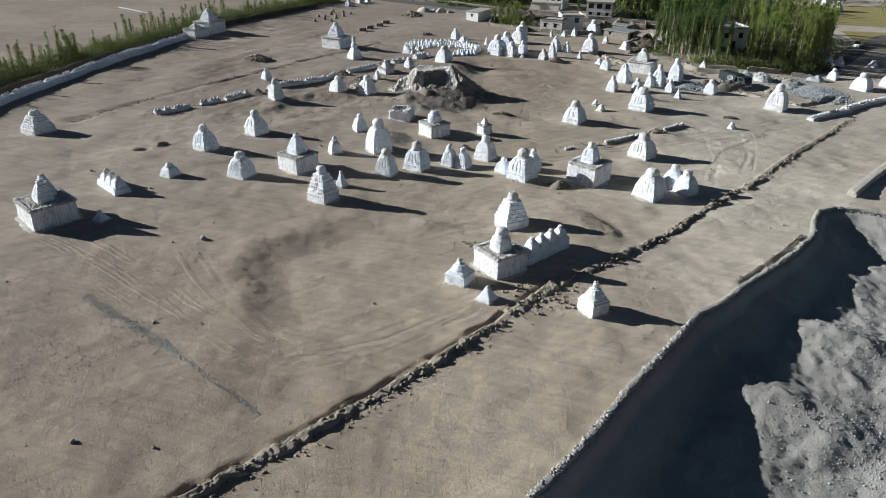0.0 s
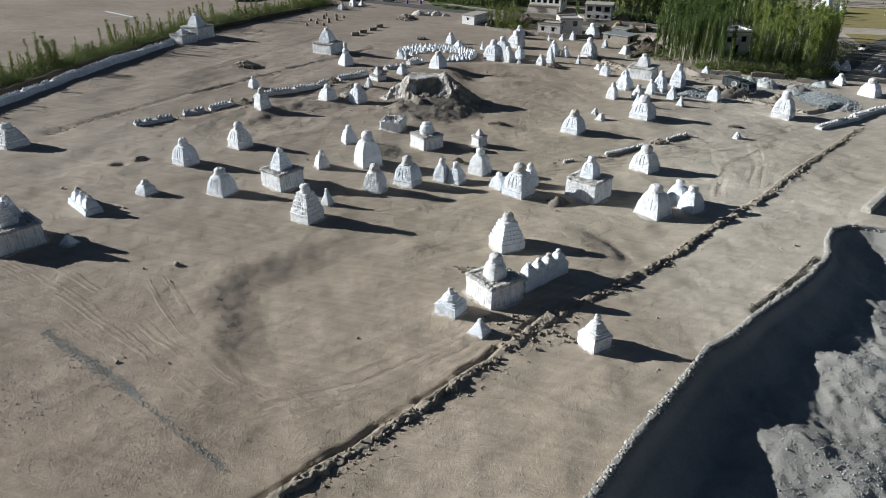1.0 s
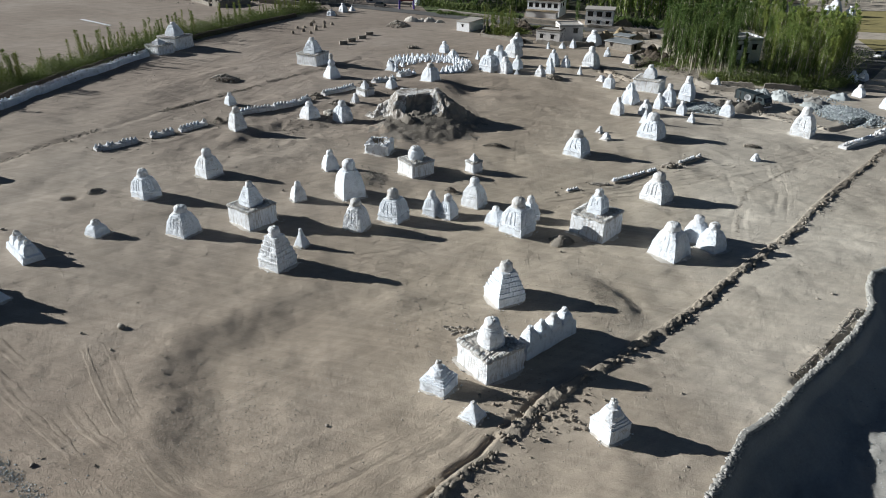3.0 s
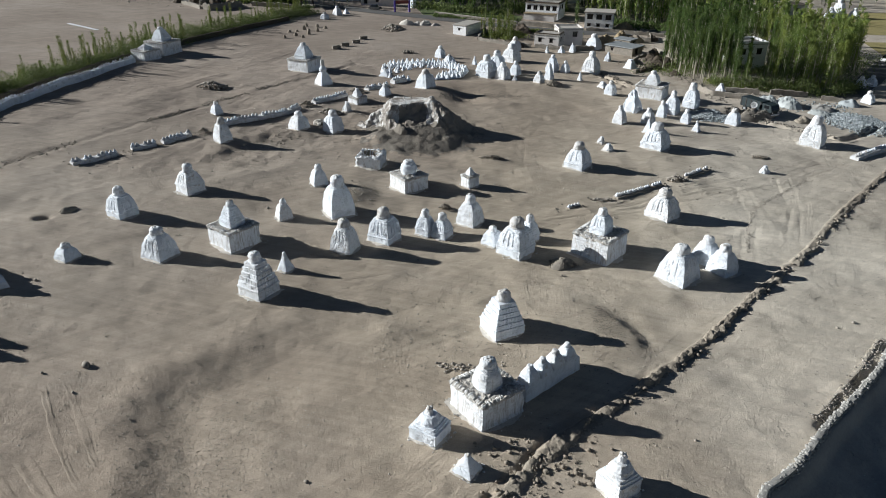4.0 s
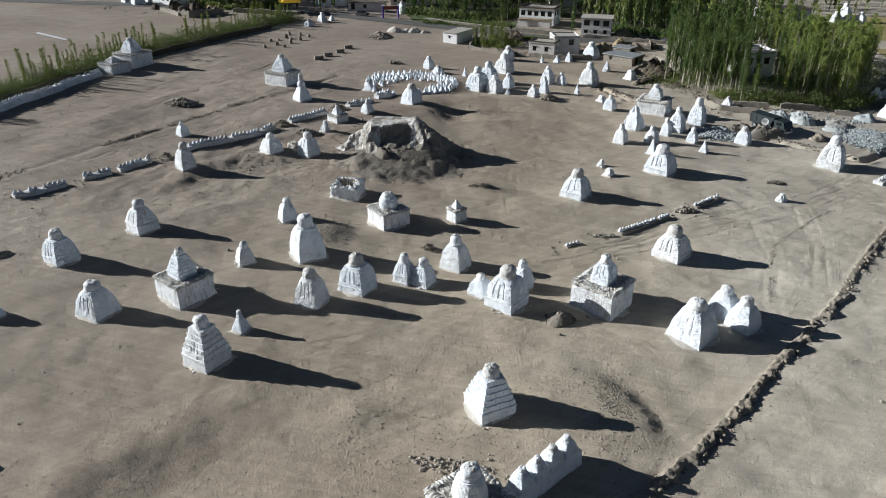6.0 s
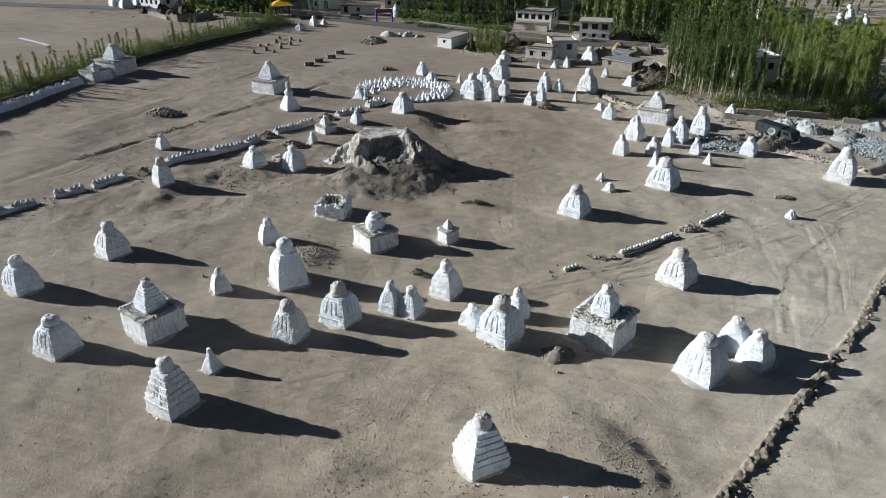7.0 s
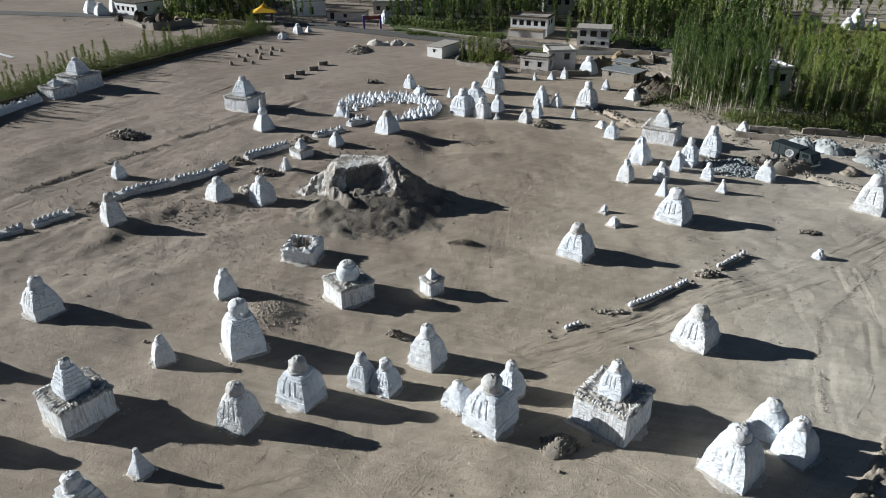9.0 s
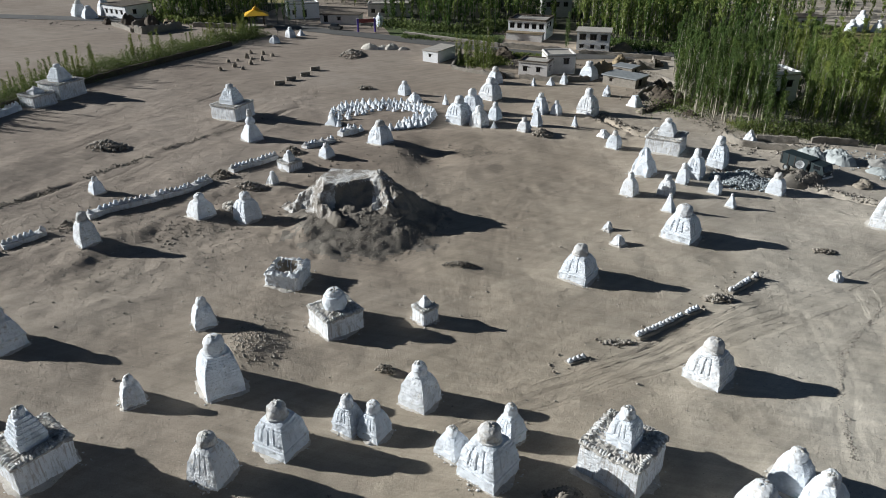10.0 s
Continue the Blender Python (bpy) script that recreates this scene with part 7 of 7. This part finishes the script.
heap(72.0, 149.5, 2.6, 2.2, 0.8, PIT, "heap of pale sand", 10, "sand_heap")
heap(79.5, 154.0, 2.2, 1.8, 1.0, BLUESTONE, "heap of pale blue-grey gravel", 11, "gravel_heap")
heap(66.5, 151.5, 2.8, 2.0, 1.4, TARP, "heap under a grey-green tarpaulin", 12, "covered_heap")
heap(63.2, 153.2, 2.3, 1.6, 1.2, TARP, "heap under a grey-green tarpaulin", 13, "covered_heap")
heap(70.0, 146.2, 2.0, 1.4, 0.8, TARP, "low heap under a grey-green tarpaulin", 14, "covered_heap")


# ---- truck, dish, gate, pavilion ----
def cylinder(r, w, n=20):
    v = [(r * math.cos(2 * math.pi * k / n), s * w / 2, r * math.sin(2 * math.pi * k / n)) for s in (-1, 1) for k in range(n)]
    f = [(k, (k + 1) % n, n + (k + 1) % n, n + k) for k in range(n)]
    return v, f + [tuple(range(n - 1, -1, -1)), tuple(range(n, 2 * n))]


def truck(x, y, yaw):
    ob = thing("truck", "dark parked truck with a plain body and low cab", "truck", pose(x, y, ground_z(x, y), 0, 0, yaw))
    box_part("cargo_body", [(-1.4, 0, 1.75, 4.6, 2.2, 1.5), (-1.4, 0, 0.92, 4.6, 2.0, 0.14)], BLACKPAINT, ob)
    for s in (-1, 1):
        for k in range(5):
            box_part("stake", [(-3.5 + 1.05 * k, s * 1.13, 1.75, 0.1, 0.06, 1.5)], FRAME, ob)
    v = [(a, b, c) for b in (-1.05, 1.05) for a, c in ((1.0, 0.6), (3.1, 0.6), (3.15, 1.35), (2.75, 2.25), (1.0, 2.35))]
    f = [(0, 1, 2, 3, 4)[::-1], (5, 6, 7, 8, 9)] + [(k, (k + 1) % 5, 5 + (k + 1) % 5, 5 + k) for k in range(5)]
    cab = part("cab", mesh_of("cab", v, f, BLACKPAINT), ob)
    box_part("windscreen", [(0, 0, 0, 0.03, 1.8, 0.72)], GLASS, cab, "", pose(2.99, 0, 1.82, 0, -24, 0))
    box_part("side_window", [(2.0, -1.06, 1.85, 1.0, 0.02, 0.5)], GLASS, cab)
    box_part("side_window", [(2.0, 1.06, 1.85, 1.0, 0.02, 0.5)], GLASS, cab)
    box_part("bumper", [(3.2, 0, 0.6, 0.18, 2.1, 0.25)], BRIGHT, ob, "pale bumper")
    for s in (-0.75, 0.75):
        box_part("headlight", [(3.16, s, 1.0, 0.06, 0.28, 0.2)], BRIGHT, ob)
    for px in (-2.6, 2.2):
        for s in (-0.95, 0.95):
            wheel = new("wheel")
            wheel.parent = ob
            wheel.matrix_basis = pose(px, s, 0.48)
            part("tyre", mesh_of("tyre", *cylinder(0.5, 0.3), RUBBER), wheel)
            part("rim", mesh_of("rim", *cylinder(0.25, 0.34), TIN), wheel)


truck(58.6, 145.2, -62)


def dish(x, y, z, yaw):
    ob = thing("dish", "white ribbed dish standing beside the truck", "dish", pose(x, y, ground_z(x, y), 0, 0, yaw))
    n, v, f = 32, [], []
    for r, d in ((0.05, 0.0), (0.3, 0.04), (0.55, 0.12), (0.58, 0.12), (0.3, 0.01), (0.05, -0.04)):
        for k in range(n):
            v.append((r * math.cos(2 * math.pi * k / n), -d, z + r * math.sin(2 * math.pi * k / n)))
    for r in range(5):
        for k in range(n):
            a, b = r * n + k, r * n + (k + 1) % n
            f.append((a, b, b + n, a + n))
    part("reflector", mesh_of("reflector", v, f, BRIGHT, True, 40), ob)
    for k in range(8):
        box_part("rib", [(0.3, 0, 0, 0.52, 0.03, 0.035)], TIN, ob, "", pose(0, -0.09, z, 0, -45 * k, 0))
    box_part("stand", [(0, 0.15, z / 2, 0.1, 0.1, z), (0, 0.15, 0.05, 0.9, 0.9, 0.08)], TIN, ob)


dish(56.9, 144.3, 1.85, -30)


def gate(x, y, yaw):
    ob = thing("gateway", "roadside gateway with purple posts and a dull red panel", "gate", pose(x, y, ground_z(x, y), 0, 0, yaw))
    for s in (-2.3, 2.3):
        box_part("post", [(s, 0, 1.8, 0.5, 0.5, 3.6)], PURPLE, ob, "post wrapped in purple cloth")
        box_part("post_cap", [(s, 0, 3.7, 0.6, 0.6, 0.2)], BRIGHT, ob)
    box_part("panel", [(0, 0, 3.0, 4.1, 0.2, 1.0)], RED, ob, "dull red panel")


gate(-12.2, 249.6, 12)


def pavilion(x, y):
    ob = thing("pavilion", "small pavilion with a bright yellow tiered roof", "pavilion", pose(x, y, ground_z(x, y), 0, 0, 15))
    box_part("plinth", [(0, 0, 0.3, 5.0, 5.0, 0.6)], MUD, ob)
    for a in (-1.9, 1.9):
        for b in (-1.9, 1.9):
            box_part("column", [(a, b, 1.8, 0.4, 0.4, 2.4)], FRAME, ob)
    box_part("beam", [(0, 0, 3.15, 4.4, 4.4, 0.3)], FRAME, ob)
    for w, z, t in ((3.3, 3.3, 1.7), (0.9, 4.8, 0.7)):
        v = [(a * w, b * w, z) for a, b in ((-1, -1), (1, -1), (1, 1), (-1, 1))] + [(a * w * 0.35, b * w * 0.35, z + t * 0.65) for a, b in ((-1, -1), (1, -1), (1, 1), (-1, 1))] + [(0, 0, z + t)]
        f = [(3, 2, 1, 0)] + [(k, (k + 1) % 4, 4 + (k + 1) % 4, 4 + k) for k in range(4)] + [(4 + k, 4 + (k + 1) % 4, 8) for k in range(4)]
        part("roof_tier", mesh_of("roof_tier", v, f, YELLOW), ob, "bright yellow roof")
    box_part("finial", [(0, 0, 5.6, 0.2, 0.2, 0.8)], YELLOW, ob)


pavilion(-43.0, 254.8)


def car(x, y, yaw, mat, label):
    ob = thing("car", label, "car", pose(x, y, ground_z(x, y) + 0.1, 0, 0, yaw), "cars by the road")
    v, f = loft([(1, 0.25, 0), (1, 0.55, 0), (0.97, 0.85, 0.05)], 6, int(x * x), 0.01)
    part("car_body", mesh_of("car_body", [(2.0 * a, 0.8 * b, c) for a, b, c in v], f, mat, True, 40), ob)
    v, f = loft([(1, 0.85, 0), (0.85, 1.4, 0.1), (0.78, 1.45, 0.1)], 6, int(y * y), 0.01)
    part("cabin", mesh_of("cabin", [(1.15 * a - 0.2, 0.74 * b, c) for a, b, c in v], f, GLASS, True, 40), ob)
    for px in (-1.25, 1.25):
        for s in (-0.72, 0.72):
            part("wheel", mesh_of("wheel", *cylinder(0.32, 0.2, 14), RUBBER), ob, "", pose(px, s, 0.3))


car(110.5, 196.5, 45, BRIGHT, "small white car standing on the shaded road")
car(-66.0, 251.5, -5, BRIGHT, "white car standing by the roadside")
car(-21.0, 252.5, -25, RUBBER, "dark car standing by the roadside")

# ---- the stone wall on the pit's rim: single stones last ----
rr = random.Random(31)
rim = thing("rim_wall", "dry stone wall of rough slabs along the pit edge", "wall", pose(0, 0, 0))
SLABS = []
for k in range(8):
    rg = np.random.default_rng(800 + k)
    SLABS.append(rocks("stone", np.zeros((1, 3)), np.array([0.24]), STONE, rg, 0.55, 0.5))
STONEVAR = varied("rim_stone", (0.20, 0.193, 0.178), (0.41, 0.397, 0.37), kind="object")
for m in SLABS:
    m.materials.clear()
    m.materials.append(STONEVAR)
line = RIM[1:16]
rest, rest_s, placed = [], [], 0
core_v, core_f, _ = bar(line, 0.40, 0.40, 9, 0.05, 0.5, 1.2)
part("rubble_core", mesh_of("rubble_core", core_v, core_f, PIT, True, 40), rim)
total = sum(math.dist(a, b) for a, b in zip(line, line[1:]))
for course in range(5):
    d = 0.0
    while d < total - 0.3:
        q, e = d, None
        for a, b in zip(line, line[1:]):
            seg = math.dist(a, b)
            if q <= seg:
                break
            q -= seg
        t = q / seg
        side = (-0.15, 0.15, 0.0, 0.22, -0.2)[course] + rr.uniform(-0.09, 0.09)
        lift = (0.30, 0.28, 0.40, 0.05, 0.08)[course]
        nx, ny = (b[1] - a[1]) / seg, -(b[0] - a[0]) / seg
        x, y = a[0] + (b[0] - a[0]) * t, a[1] + (b[1] - a[1]) * t
        z = ground_z(x, y) + lift + rr.uniform(-0.05, 0.06)
        x, y = x + nx * side, y + ny * side
        s = 0.5 + 1.3 * rr.random() ** 1.6
        if 6 < x < 20 and course < 3 and placed < 300 and rr.random() < 0.97:
            part("stone", rr.choice(SLABS), rim, "", pose(x, y, z, rr.uniform(-14, 14), rr.uniform(-14, 14), rr.uniform(0, 360)) @ Matrix.Scale(s, 4))
            placed += 1
        else:
            rest.append((x, y, z - 0.05))
            rest_s.append(0.24 * s)
        d += 0.15 * s
tagged(part("far_stones", rocks("far_stones", np.array(rest), np.array(rest_s), PITSTONE, np.random.default_rng(3), 0.6, 0.5), rim), kind="stuff")
# the older inner wall that runs beside it
inner = thing("inner_wall", "tumbled inner wall of stones beside the rim", "wall", pose(0, 0, 0))
v, f, _ = bar([(30.0, 62.8), (31.2, 63.9), (36.4, 68.7), (40.5, 73.2)], 0.12, 0.25, 14, 0.1, 0.4)
part("rubble_core", mesh_of("rubble_core", v, f, SOIL, True, 40), inner)
keep, rng = rng, np.random.default_rng(71)
xy = belt([(29.8, 62.2), (31.4, 63.7), (36.5, 68.5), (40.8, 73.1)], 320, 0.22)
rng = keep
at = np.column_stack([xy, land(xy[:, 0], xy[:, 1]) + 0.08])
tagged(part("loose_stones", rocks("loose_stones", at, np.random.default_rng(6).uniform(0.07, 0.22, 320), STONE, np.random.default_rng(8), 0.7), inner), kind="stuff")
